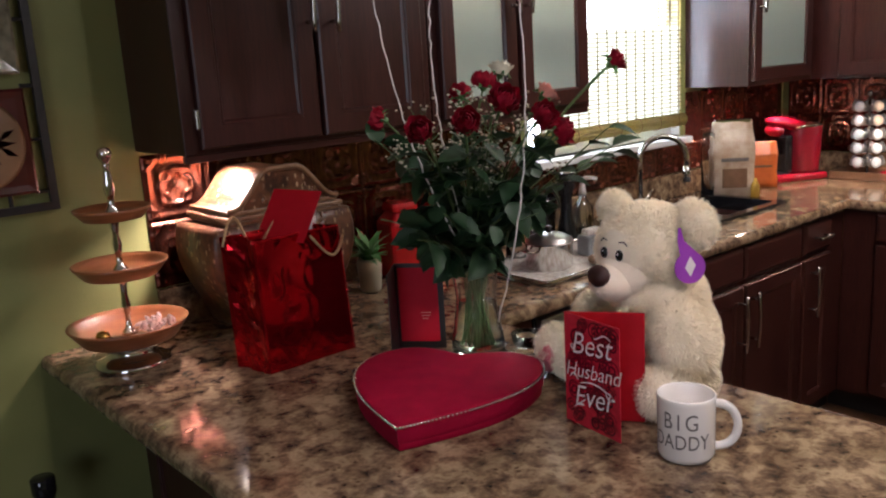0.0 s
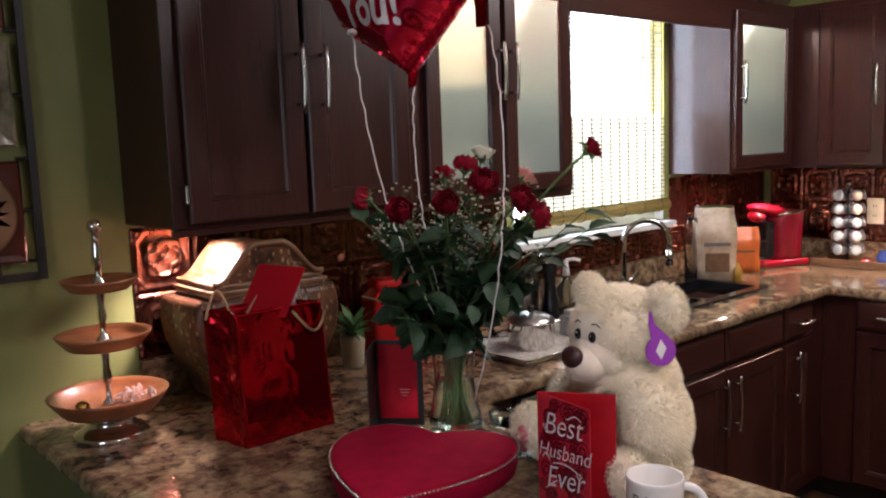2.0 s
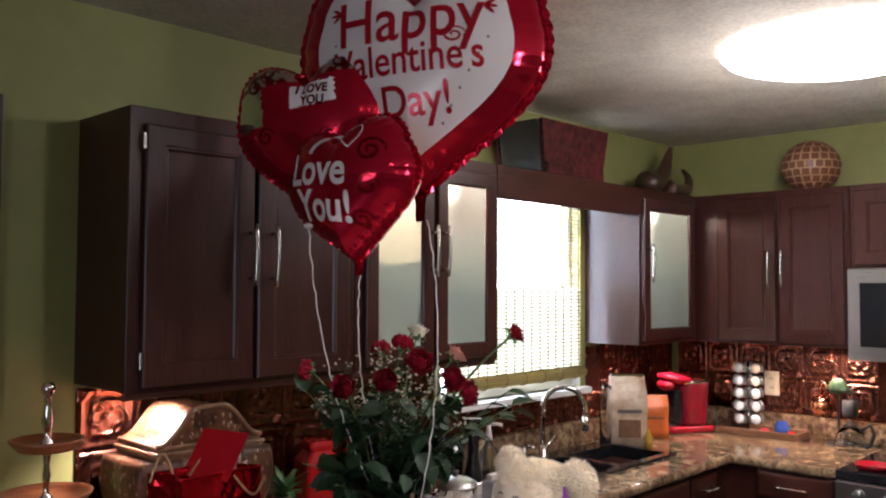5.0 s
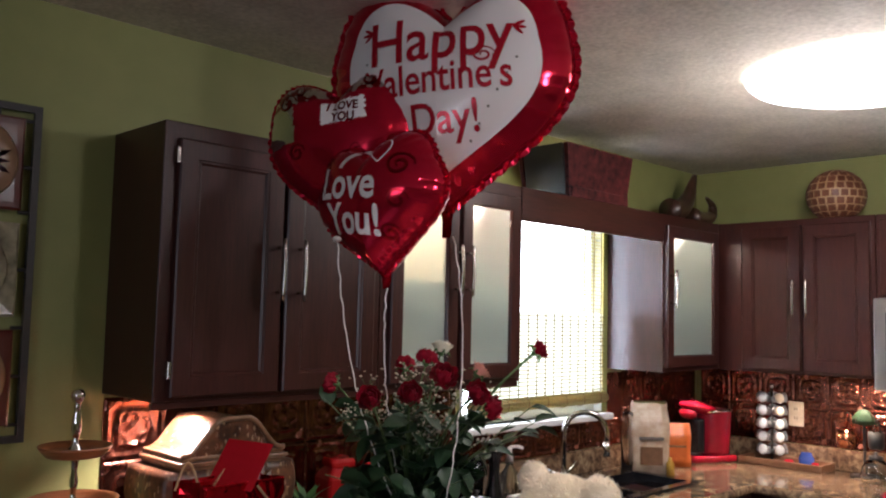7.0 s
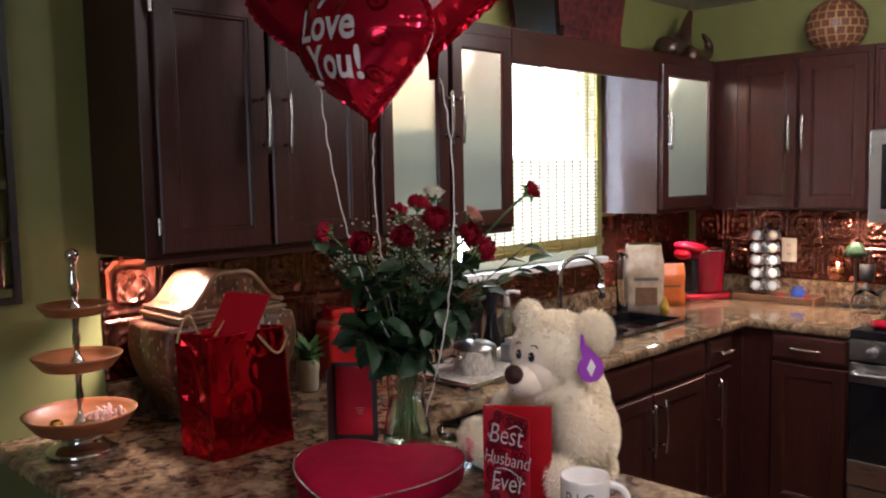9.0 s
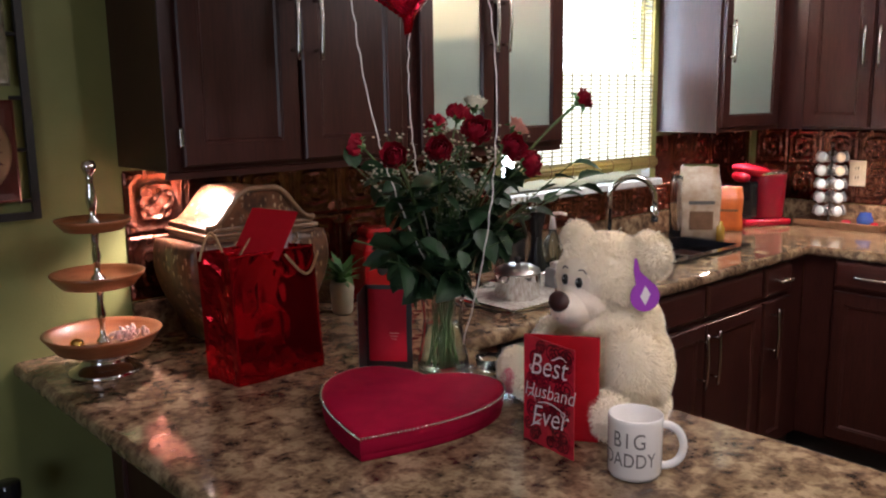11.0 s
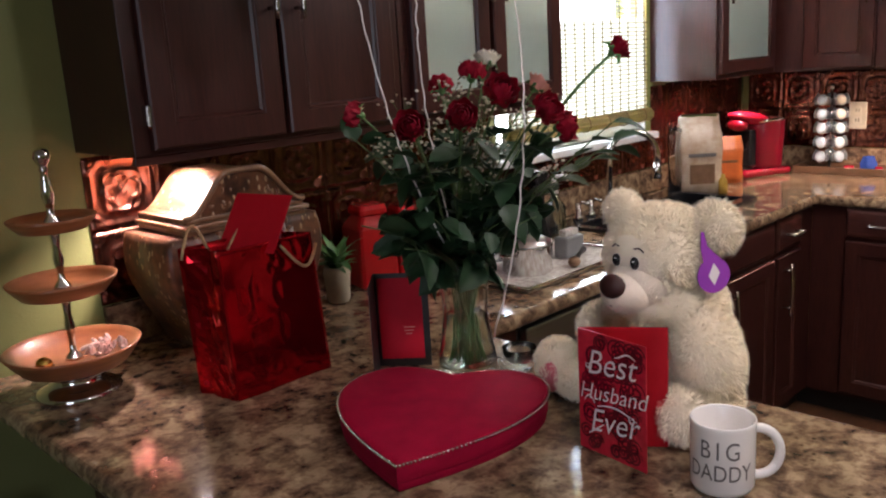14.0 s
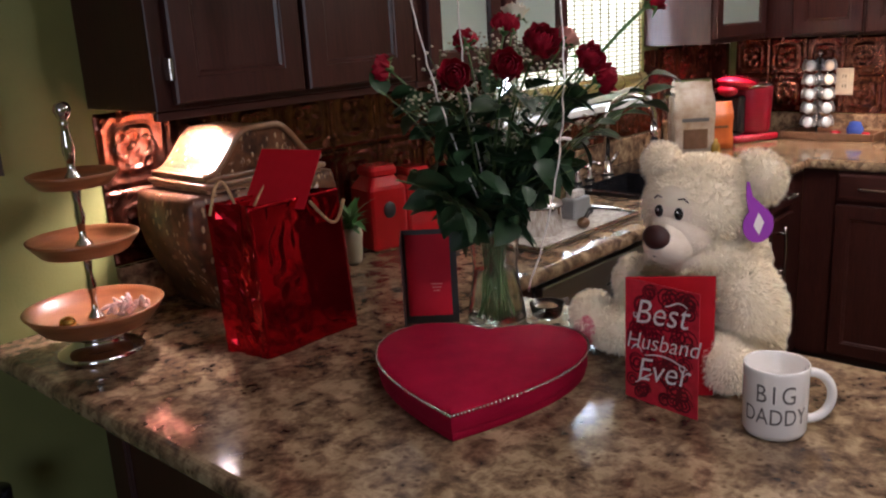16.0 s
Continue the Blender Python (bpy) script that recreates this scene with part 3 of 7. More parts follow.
upper_left()
upper_glass()
upper_corner_glass()
upper_right()
solid("window_valance", boxed(2.2405, UY - 0.004, 1.955, 3.2345, UY + 0.016, 2.080, 0.002), WOOD_H, "dark cherry valance board above the window", "valance")
solid("bridge_shelf", boxed(2.2405, UY + 0.0165, 2.060, 3.2345, 1.88, 2.080, 0.002), WOOD_H, "dark cherry board bridging the cabinets over the window", "shelf")


def bowl(name, label, x, y, z, r, h, material):
    prof = [(0.0, 0.0), (r * 0.45, 0.0), (r * 0.5, 0.006), (r * 0.85, h * 0.55), (r, h), (r * 0.95, h), (r * 0.8, h * 0.55), (0.0, 0.012)]
    return solid(name, lathe(prof, 24), material, label, name.replace("_", " "), m=pose(x, y, z), smooth=True)


for x, z, r, h in ((1.70, UZ + 0.020, 0.075, 0.09), (2.08, UZ + 0.020, 0.07, 0.11), (1.72, UZ + 0.345, 0.06, 0.10), (2.07, UZ + 0.345, 0.055, 0.13), (3.42, UZ + 0.020, 0.07, 0.12), (3.50, UZ + 0.345, 0.08, 0.07)):
    bowl("bowl", "pale bowl behind frosted glass in a cabinet", x, 1.88, z, r, h, CERAMIC)


def base_back():
    F = 1.425
    c = thing("corner_base_cabinet", "dark cherry filler base cabinet at the inner corner", "cabinet", pose(1.26, F, 0.10), "base cabinets")
    part("body", boxed(0, 0, 0, 0.345, 0.60, 0.773), WOOD, c)
    c = thing("sink_base_cabinet", "dark cherry sink base cabinet with two doors and false drawers", "cabinet", pose(2.235, F, 0.10), "base cabinets")
    part("body", boxed(0, 0, 0, 0.83, 0.11, 0.773), WOOD, c)
    part("back_body", boxed(0, 0.112, 0, 0.83, 0.60, 0.60), WOOD, c)
    for a, b, hx in ((0.012, 0.408, 0.375), (0.422, 0.818, 0.455)):
        front(c, "drawer_front", a, 0.645, b, 0.765, DRAWER, wood=WOOD_H)
        front(c, "door", a, 0.02, b, 0.625, DOOR, (hx, 0.50), 0.20)
    c = thing("base_cabinet", "narrow dark cherry base cabinet with a drawer and a door", "cabinet", pose(3.067, F, 0.10), "base cabinets")
    part("body", boxed(0, 0, 0, 0.363, 0.60, 0.773), WOOD, c)
    front(c, "drawer_front", 0.012, 0.645, 0.225, 0.765, DRAWER, (0.12, 0.705), 0.10, True, WOOD_H)
    front(c, "door", 0.012, 0.02, 0.225, 0.625, DOOR, (0.06, 0.50), 0.20)
    tagged(part("toe_kick", boxed(1.26, 1.49, 0.0, 3.49, 1.51, 0.099), BLACK), "dark recessed toe kick under the cabinets", "toe kick", kind="structure")


def base_right():
    c = thing("base_cabinet", "dark cherry base cabinet with one drawer beside the stove", "cabinet", pose(3.432, 1.424, 0.10, 0, 0, -90), "base cabinets")
    part("body", boxed(0, 0, 0, 0.462, 0.64, 0.773), WOOD, c)
    front(c, "drawer_front", 0.135, 0.655, 0.448, 0.768, DRAWER, (0.29, 0.712), 0.13, True, WOOD_H)
    front(c, "door", 0.135, 0.02, 0.448, 0.640, DOOR)
    tagged(part("toe_kick_side", boxed(3.50, 0.963, 0.0, 3.52, 1.488, 0.099), BLACK), "dark recessed toe kick under the cabinet", "toe kick", kind="structure")


def dishwasher():
    d = thing("dishwasher", "grey steel dishwasher under the granite counter", "dishwasher", pose(1.612, 1.425, 0.10))
    part("body", boxed(0, 0.002, 0, 0.615, 0.58, 0.765), BLACK, d)
    part("door_panel", boxed(0.006, -0.022, 0.01, 0.609, 0.0, 0.63, 0.004, 2), STEEL, d)
    cp = part("control_panel", boxed(0.006, -0.026, 0.636, 0.609, 0.0, 0.762, 0.005, 2), STEEL, d)
    part("badge", boxed(0.05, -0.028, 0.70, 0.11, -0.0262, 0.712), GREY_INK, d, "dark printed bar")
    part("vent_slot", boxed(0.30, -0.028, 0.69, 0.57, -0.0262, 0.696), BLACK, d)


def peninsula_base():
    c = thing("peninsula_cabinet", "dark cherry base of the peninsula counter", "cabinet", pose(0.76, -0.10, 0.0))
    part("body", boxed(0.0, 0.0, 0.09, 0.50, 1.523, 0.873, 0.003), WOOD, c)
    part("end_body", boxed(0.0, 1.524, 0.09, 0.498, 2.128, 0.873, 0.003), WOOD, c)
    part("plinth", boxed(0.03, 0.03, 0, 0.47, 2.12, 0.089), BLACK, c)
    for i in range(4):
        p = part("side_panel", panel_rings(0.48, 0.70, DOOR), WOOD, c)
        p.matrix_basis = pose(-0.0005, 2.05 - i * 0.51, 0.13, 0, 0, -90)


base_back()
base_right()
dishwasher()
peninsula_base()


def worktop():
    xs, ys = [0.545, 1.43, 2.44, 3.215, 3.40, WALL_X - 0.001], [-0.15, 0.958, 1.387, 1.565, 1.93, WALL_Y - 0.001]
    keep = set()
    for i in range(5):
        for j in range(5):
            inside = i == 0 or (j >= 2) or (i == 4 and j >= 1)
            if inside and (i, j) != (2, 3):
                keep.add((i, j))
    bm = bmesh.new()
    grid = {}

    def v(i, j, k):
        key = (i, j, k)
        if key not in grid:
            grid[key] = bm.verts.new((xs[i], ys[j], CT - 0.04 * k))
        return grid[key]
    for i, j in keep:
        bm.faces.new((v(i, j, 0), v(i + 1, j, 0), v(i + 1, j + 1, 0), v(i, j + 1, 0)))
        bm.faces.new((v(i, j + 1, 1), v(i + 1, j + 1, 1), v(i + 1, j, 1), v(i, j, 1)))
        for di, dj, a, b in ((0, -1, (i, j), (i + 1, j)), (1, 0, (i + 1, j), (i + 1, j + 1)), (0, 1, (i + 1, j + 1), (i, j + 1)), (-1, 0, (i, j + 1), (i, j))):
            if (i + di, j + dj) not in keep:
                bm.faces.new((v(*a, 0), v(*a, 1), v(*b, 1), v(*b, 0)))
    bm.normal_update()
    out = []
    for e in bm.edges:
        if len(e.link_faces) == 2 and abs(e.link_faces[0].normal.dot(e.link_faces[1].normal)) < 0.5:
            c = (e.verts[0].co + e.verts[1].co) / 2
            if c.y < 2.0 and c.x < 4.05 and not (2.4 < c.x < 3.25 and 1.5 < c.y < 1.95):
                if abs(e.verts[0].co.z - e.verts[1].co.z) < 0.01:
                    out.append(e)
    bmesh.ops.bevel(bm, geom=out, offset=0.017, segments=4, affect="EDGES", profile=0.5)
    w = part("worktop", bm, GRANITE, None, "", False)
    tagged(w, "polished brown and beige granite worktop with rounded edge", "worktop")
    tagged(part("backsplash_ledge", boxed(0.846, WALL_Y - 0.021, CT + 0.001, WALL_X - 0.022, WALL_Y - 0.001, CT + 0.10, 0.003), GRANITE), "low granite upstand along the wall", "upstand", kind="structure")
    tagged(part("backsplash_ledge_side", boxed(WALL_X - 0.021, 0.96, CT + 0.001, WALL_X - 0.001, WALL_Y - 0.022, CT + 0.10, 0.003), GRANITE), "low granite upstand along the side wall", "upstand", kind="structure")


worktop()


# ---- pressed tin backsplash ----
def tin_tile(w, h, flower=True):
    n = 34
    vs, fs = [], []
    for j in range(n + 1):
        for i in range(n + 1):
            u, v = i / n, j / n
            cu, cv = (u - 0.5) * 2, (v - 0.5) * 2
            r, a = math.hypot(cu, cv), math.atan2(cv, cu)
            d = 0.0
            edge = max(abs(cu), abs(cv))
            d += 0.003 * math.exp(-((edge - 0.86) / 0.05) ** 2)
            d += 0.0045 * math.exp(-((r - 0.30 - 0.24 * abs(math.cos(2 * a))) / 0.06) ** 2)
            d += 0.004 * math.exp(-((r - 0.66 + 0.14 * abs(math.cos(2 * a))) / 0.045) ** 2)
            d += 0.005 * math.exp(-(r / 0.14) ** 2)
            cr = math.hypot(abs(cu) - 1, abs(cv) - 1)
            d += 0.004 * math.exp(-((cr - 0.40) / 0.05) ** 2) + 0.004 * math.exp(-((cr - 0.12) / 0.07) ** 2) + 0.003 * math.exp(-((cr - 0.26) / 0.03) ** 2)
            if edge > 0.985:
                d = -0.002
            vs.append((u * w, -0.0045 - d, v * h))
    for j in range(n):
        for i in range(n):
            k = j * (n + 1) + i
            fs.append((k, k + 1, k + n + 2, k + n + 1))
    me = bpy.data.meshes.new("tin_tile")
    me.from_pydata(vs, [], fs)
    me.materials.append(COPPER)
    me.shade_smooth()
    return me


def backsplash():
    z0, h = CT + 0.101, 0.1715
    zs = [z0, z0 + h + 0.001]
    me = tin_tile(0.166, h)
    n = thing("backsplash_north", "pressed copper tin tile backsplash with scroll pattern", "backsplash", pose(0, WALL_Y, 0), kind="structure")
    e = thing("backsplash_east", "pressed copper tin tile backsplash behind the coffee things", "backsplash", pose(WALL_X, WALL_Y, 0, 0, 0, -90), kind="structure")
    part("backing", boxed(0.846, -0.003, z0, 2.215, -0.0008, 1.352), COPPER, n)
    part("backing", boxed(3.235, -0.003, z0, WALL_X - 0.022, -0.0008, 1.352), COPPER, n)
    part("backing", boxed(2.2155, -0.003, z0, 3.2345, -0.0008, 1.140), COPPER, n)
    part("backing", boxed(0.03, -0.003, z0, 1.07, -0.0008, 1.352), COPPER, e)
    x = 0.848
    while x < WALL_X - 0.19:
        for z in zs:
            if not (2.07 < x < 3.22):
                o = new("tile", me)
                o.parent = n
                o.matrix_basis = pose(x, 0, z)
            elif z == zs[0]:
                o = new("tile", me)
                o.parent = n
                o.matrix_basis = pose(x, 0, z) @ Matrix.Diagonal((1, 1, 0.725, 1))
        x += 0.167
    x = 0.03
    while x < 1.0:
        for z in zs:
            o = new("tile", me)
            o.parent = e
            o.matrix_basis = pose(x, 0, z)
        x += 0.167


backsplash()


# ---- sink, tap, stove, microwave ----
def sink():
    s = thing("sink", "black drop-in kitchen sink with two bowls", "sink", pose(2.43, 1.555, CT))
    W, D = 0.795, 0.385
    bm = bmesh.new()
    xs, ys = [0, 0.035, 0.37, 0.41, W - 0.035, W], [0, 0.035, D - 0.085, D]
    for i in range(5):
        for j in range(3):
            if not (j == 1 and i in (1, 3)):
                box(bm, xs[i], ys[j], 0.0005, xs[i + 1], ys[j + 1], 0.012)
    bmesh.ops.remove_doubles(bm, verts=bm.verts[:], dist=1e-5)
    part("rim", bm, BLACK_GLOSS, s)
    for a, b in ((xs[1], xs[2]), (xs[3], xs[4])):
        bm = bmesh.new()
        box(bm, a, ys[1], -0.19, a + 0.006, ys[2], 0.010)
        box(bm, b - 0.006, ys[1], -0.19, b, ys[2], 0.010)
        box(bm, a + 0.006, ys[1], -0.19, b - 0.006, ys[1] + 0.006, 0.010)
        box(bm, a + 0.006, ys[2] - 0.006, -0.19, b - 0.006, ys[2], 0.010)
        box(bm, a, ys[1], -0.196, b, ys[2], -0.19)
        part("bowl", bm, BLACK_GLOSS, s)
        part("drain", lathe([(0.0, 0.0), (0.04, 0.0), (0.042, 0.003), (0.03, 0.004), (0.0, 0.002)], 20, None, (a + b) / 2, (ys[1] + ys[2]) / 2), CHROME, s, "", True).matrix_basis = pose(0, 0, -0.189)


def tap():
    t = thing("kitchen_tap", "chrome gooseneck kitchen tap behind the sink", "tap", pose(2.74, 1.905, CT + 0.0125))
    part("base", lathe([(0.0, 0), (0.026, 0), (0.026, 0.008), (0.018, 0.014), (0.016, 0.05), (0.0, 0.05)], 20), CHROME, t, "", True)
    d = Vector((0.66, -0.75, 0))
    pts = [Vector((0, 0, 0.04)), Vector((0, 0, 0.20))]
    R = 0.088
    for k in range(1, 15):
        a = math.pi * k / 14
        pts.append(Vector((0, 0, 0.20)) + d * (R - R * math.cos(a)) + Vector((0, 0, R * math.sin(a))))
    pts.append(pts[-1] + Vector((0, 0, -0.03)))
    part("spout", tube(pts, 0.0115, 12), CHROME, t, "", True)
    e = pts[-1]
    part("spray_head", tube([e, e + Vector((0, 0, -0.025)), e + Vector((0, 0, -0.06))], [0.013, 0.015, 0.017], 12), CHROME, t, "", True)
    part("lever", tube([(0.016, 0, 0.035), (0.06, 0.0, 0.055), (0.085, 0, 0.075)], [0.008, 0.006, 0.005], 8), CHROME, t, "", True)
    for dx in (-0.13, -0.21):
        k = thing("soap_pump", "small chrome pump beside the tap", "pump", pose(2.74 + dx, 1.90, CT + 0.0125))
        part("base", lathe([(0.0, 0), (0.019, 0), (0.017, 0.012), (0.010, 0.02), (0.010, 0.06), (0.0, 0.062)], 16), CHROME, k, "", True)
        part("nozzle", tube([(0, 0, 0.055), (0.0, -0.02, 0.065), (0.0, -0.05, 0.06)], 0.006, 8), CHROME, k, "", True)


def stove():
    s = thing("stove", "stainless steel electric stove with black glass cooktop", "stove", pose(3.375, 0.953, 0.0, 0, 0, -90))
    W, D = 0.76, 0.69
    part("body", boxed(0.004, 0.03, 0.02, W - 0.004, D, 0.885), STEEL, s)
    part("cooktop", boxed(0.0, -0.01, 0.886, W, D, 0.925, 0.006, 2), BLACK_GLOSS, s)
    cp = part("control_panel", boxed(0.0, -0.012, 0.80, W, 0.029, 0.884, 0.006, 2), STEEL, s)
    for x in (0.09, 0.2, 0.56, 0.67):
        k = part("knob", lathe([(0.0, 0.03), (0.016, 0.03), (0.019, 0.026), (0.021, 0.0), (0.0, 0.0)], 18), STEEL, s, "", True)
        k.matrix_basis = pose(x, -0.012, 0.842, 90, 0, 0)
    d = part("oven_door", boxed(0.004, -0.018, 0.30, W - 0.004, 0.029, 0.795, 0.006, 2), BLACK_GLOSS, s, "black glass oven door")
    part("door_rail", boxed(0.004, -0.022, 0.715, W - 0.004, -0.0185, 0.795, 0.002), STEEL, d)
    part("door_foot", boxed(0.004, -0.022, 0.30, W - 0.004, -0.0185, 0.40, 0.002), STEEL, d)
    part("door_handle", tube([(0.03, -0.02, 0.755), (0.03, -0.055, 0.755), (0.06, -0.062, 0.755), (W - 0.06, -0.062, 0.755), (W - 0.03, -0.055, 0.755), (W - 0.03, -0.02, 0.755)], 0.012, 10), STEEL, d, "", True)
    part("drawer", boxed(0.004, -0.02, 0.06, W - 0.004, 0.029, 0.293, 0.006, 2), STEEL, s)
    for x, y, r in ((0.2, 0.17, 0.09), (0.55, 0.17, 0.075), (0.2, 0.48, 0.075), (0.55, 0.48, 0.09)):
        part("burner_ring", lathe([(r, 0.9255), (r - 0.004, 0.926), (r - 0.008, 0.9255)], 32, None, x, y), GREY_PL, s)
    p = thing("spoon_rest", "red ceramic spoon rest on the cooktop", "spoon rest", pose(3.46, 0.84, 0.9275))
    part("dish", lathe([(0, 0), (0.05, 0), (0.07, 0.02), (0.066, 0.02), (0.048, 0.006), (0, 0.006)], 24), KEURIG_RED, p, "", True)


def microwave():
    m = thing("microwave", "stainless over-the-range microwave oven", "microwave", pose(3.70, 1.006, 1.325, 0, 0, -90))
    part("body", boxed(0.0, 0.02, 0, 0.76, 0.37, 0.392), STEEL, m)
    d = part("door", boxed(0.0, 0.0, 0.004, 0.56, 0.019, 0.388, 0.005, 2), STEEL, m)
    part("door_window", boxed(0.05, -0.003, 0.06, 0.46, -0.0005, 0.33), BLACK_GLOSS, d)
    part("door_handle", tube([(0.52, 0, 0.06), (0.52, -0.035, 0.07), (0.52, -0.035, 0.32), (0.52, 0, 0.33)], 0.009, 8), STEEL, d, "", True)
    part("control_panel", boxed(0.565, 0.0, 0.004, 0.76, 0.019, 0.388, 0.005, 2), BLACK_GLOSS, m)


sink()
tap()
stove()
microwave()


# ---- lamps that the place has ----
def ceiling_lamp():
    c = thing("ceiling_lamp", "round flush ceiling lamp with a glowing white dome", "ceiling lamp", pose(2.64, 0.66, CEIL))
    part("base_ring", lathe([(0.0, -0.0005), (0.315, -0.0005), (0.315, -0.010), (0.31, -0.013), (0.0, -0.013)], 48), NICKEL, c, "", True)
    p = part("dome", lathe([(0.36, -0.0135), (0.365, -0.020), (0.35, -0.034), (0.27, -0.056), (0.14, -0.070), (0.0, -0.075)], 56), glow_mat("lamp_dome", (1.0, 0.93, 0.80), 8.5), c, "glowing glass dome", True)
    p.visible_shadow = False


ceiling_lamp()
s2 = thing("ceiling_lamp", "ceiling lamp with two round glass globes", "ceiling lamp", pose(1.48, -0.45, CEIL - 0.0006))
part("base_plate", lathe([(0, 0), (0.10, 0), (0.10, -0.02), (0, -0.025)], 28), NICKEL, s2, "", True)
for sx in (-0.07, 0.07):
    gl = part("globe", ellip((sx, 0, -0.085), (0.055, 0.055, 0.055)), glow_mat("globe_glow", (1.0, 0.92, 0.8), 14.0), s2, "glowing glass globe", True)
    gl.visible_shadow = False
    part("socket", tube([(sx, 0, -0.018), (sx, 0, -0.04)], 0.018, 12), NICKEL, s2, "", True)
GLOW_WARM = glow_mat("puck_glow", (1.0, 0.78, 0.55), 25.0)
for x, y, z in ((0.978, 1.892, UZ), (3.93, 1.18, UZ), (3.62, 1.86, UZ), (1.72, 1.88, UZ + UH - 0.0195), (2.07, 1.88, UZ + UH - 0.0195), (3.47, 1.88, UZ + UH - 0.0195)):
    p = thing("puck_light", "small round puck light under a cabinet board", "puck light", pose(x, y, z - 0.0008), "puck lights")
    part("ring", lathe([(0.022, -0.001), (0.034, -0.001), (0.034, -0.010), (0.022, -0.012)], 24), NICKEL, p, "", True)
    g = part("lens", lathe([(0.0, -0.004), (0.0215, -0.004), (0.0215, -0.006), (0.0, -0.007)], 20), GLOW_WARM, p, "glowing lens", True)
    g.visible_shadow = False


# ---- wall plates, outlet ----
def wall_art():
    a = thing("wall_plate_rack", "black metal wall rack holding three square decorative plates", "wall art", pose(0.315, WALL_Y, 1.262))
    W, H = 0.322, 0.85
    f = panel_rings(W, H, [(0, 0), (0, 0.014), (0.018, 0.014), (0.018, 0)], True)
    part("rack_frame", f, BLACK, a).matrix_basis = pose(0, -0.014, 0)
    for z in (0.045, 0.165, 0.285, 0.43, 0.575, 0.69, 0.81):
        for x0, x1 in ((0.018, 0.045), (W - 0.045, W - 0.018)):
            part("bracket", tube([(x0, -0.021, z), (x1, -0.021, z)], 0.005, 6), BLACK, a)
    for x in (0.10, 0.22):
        for z0, z1 in ((0.004, 0.045), (0.81, 0.846)):
            part("bracket", tube([(x, -0.021, z0), (x, -0.021, z1)], 0.005, 6), BLACK, a)
    for k, z in enumerate((0.045, 0.312, 0.578)):
        if k == 1:
            p = part("plate", panel_rings(0.235, 0.235, [(0, 0), (0, 0.008), (0.006, 0.012), (0.05, 0.006), (0.08, 0.004)]), MOSAIC, a, "greenish mosaic glass plate")
            p.matrix_basis = pose(0.045, -0.026, z)
            rim = part("plate_disc", lathe([(0, 0.008), (0.06, 0.010), (0.088, 0.016), (0.092, 0.012), (0.08, 0.004), (0, 0.004)], 36), MOSAIC, p, "", True)
            rim.matrix_basis = pose(0.1175, -0.004, 0.1175, 90, 0, 0)
        else:
            p = part("plate", panel_rings(0.235, 0.235, [(0, 0), (0, 0.008), (0.006, 0.012), (0.02, 0.010)]), PLATE_RED, a, "dark red square plate with a cream disc")
            p.matrix_basis = pose(0.045, -0.026, z)
            c = part("plate_disc", lathe([(0, 0.012), (0.07, 0.013), (0.096, 0.009), (0.104, 0.004), (0.104, 0.0), (0, 0.0)], 40), PLATE_CREAM, p, "cream disc with red petals", True)
            c.matrix_basis = pose(0.1175, -0.0105, 0.1175, 90, 0, 0)
            bm = bmesh.new()
            for i in range(8):
                an = i * math.pi / 4
                L = 0.062 if i % 2 == 0 else 0.044
                pts = [(0.012, 0), (0.02 + L * 0.35, 0.010), (0.02 + L, 0.0), (0.02 + L * 0.35, -0.010)]
                bm.faces.new([bm.verts.new((x * math.cos(an) - y * math.sin(an), x * math.sin(an) + y * math.cos(an), 0.0146)) for x, y in pts])
                if i % 2 == 0:
                    for sgn in (-1, 1):
                        pts = [(0.045, 0.004 * sgn), (0.060, 0.026 * sgn), (0.082, 0.030 * sgn), (0.066, 0.014 * sgn)]
                        if sgn < 0:
                            pts = pts[::-1]
                        bm.faces.new([bm.verts.new((x * math.cos(an) - y * math.sin(an), x * math.sin(an) + y * math.cos(an), 0.0146)) for x, y in pts])
            bmesh.ops.solidify(bm, geom=bm.faces[:], thickness=0.0025)
            part("petal_pattern", bm, PLATE_RED, c)


wall_art()
o = thing("power_outlet", "ivory wall outlet on the copper backsplash", "outlet", pose(WALL_X - 0.012, 1.525, 1.10, 0, 0, -90))
part("cover_plate", boxed(0, -0.006, 0, 0.075, 0.0, 0.118, 0.003, 2), IVORY, o)
for z in (0.022, 0.066):
    s = part("socket", boxed(0.022, -0.009, z, 0.053, -0.0062, z + 0.032, 0.002), IVORY, o)
    part("slot", boxed(0.030, -0.0098, z + 0.010, 0.033, -0.0091, z + 0.024), BLACK, s)
    part("slot", boxed(0.042, -0.0098, z + 0.010, 0.045, -0.0091, z + 0.024), BLACK, s)


# ---- gifts on the peninsula ----
def heart_outline(n=96, k=(4.0, 1.5, 0.6)):
    """A heart of about -1..1 in x and y, tip down; smaller k give a shallower notch."""
    a, b, c = k
    ts = [2 * math.pi * i / n for i in range(n)]
    ys = [13 * math.cos(t) - a * math.cos(2 * t) - b * math.cos(3 * t) - c * math.cos(4 * t) for t in ts]
    lo, hi = min(ys), max(ys)
    return [(math.copysign(abs(math.sin(t)) ** 1.95, math.sin(t)), 2 * (y - lo) / (hi - lo) - 1) for t, y in zip(ts, ys)]


FLAT_HEART = (3.4, 1.1, 0.35)


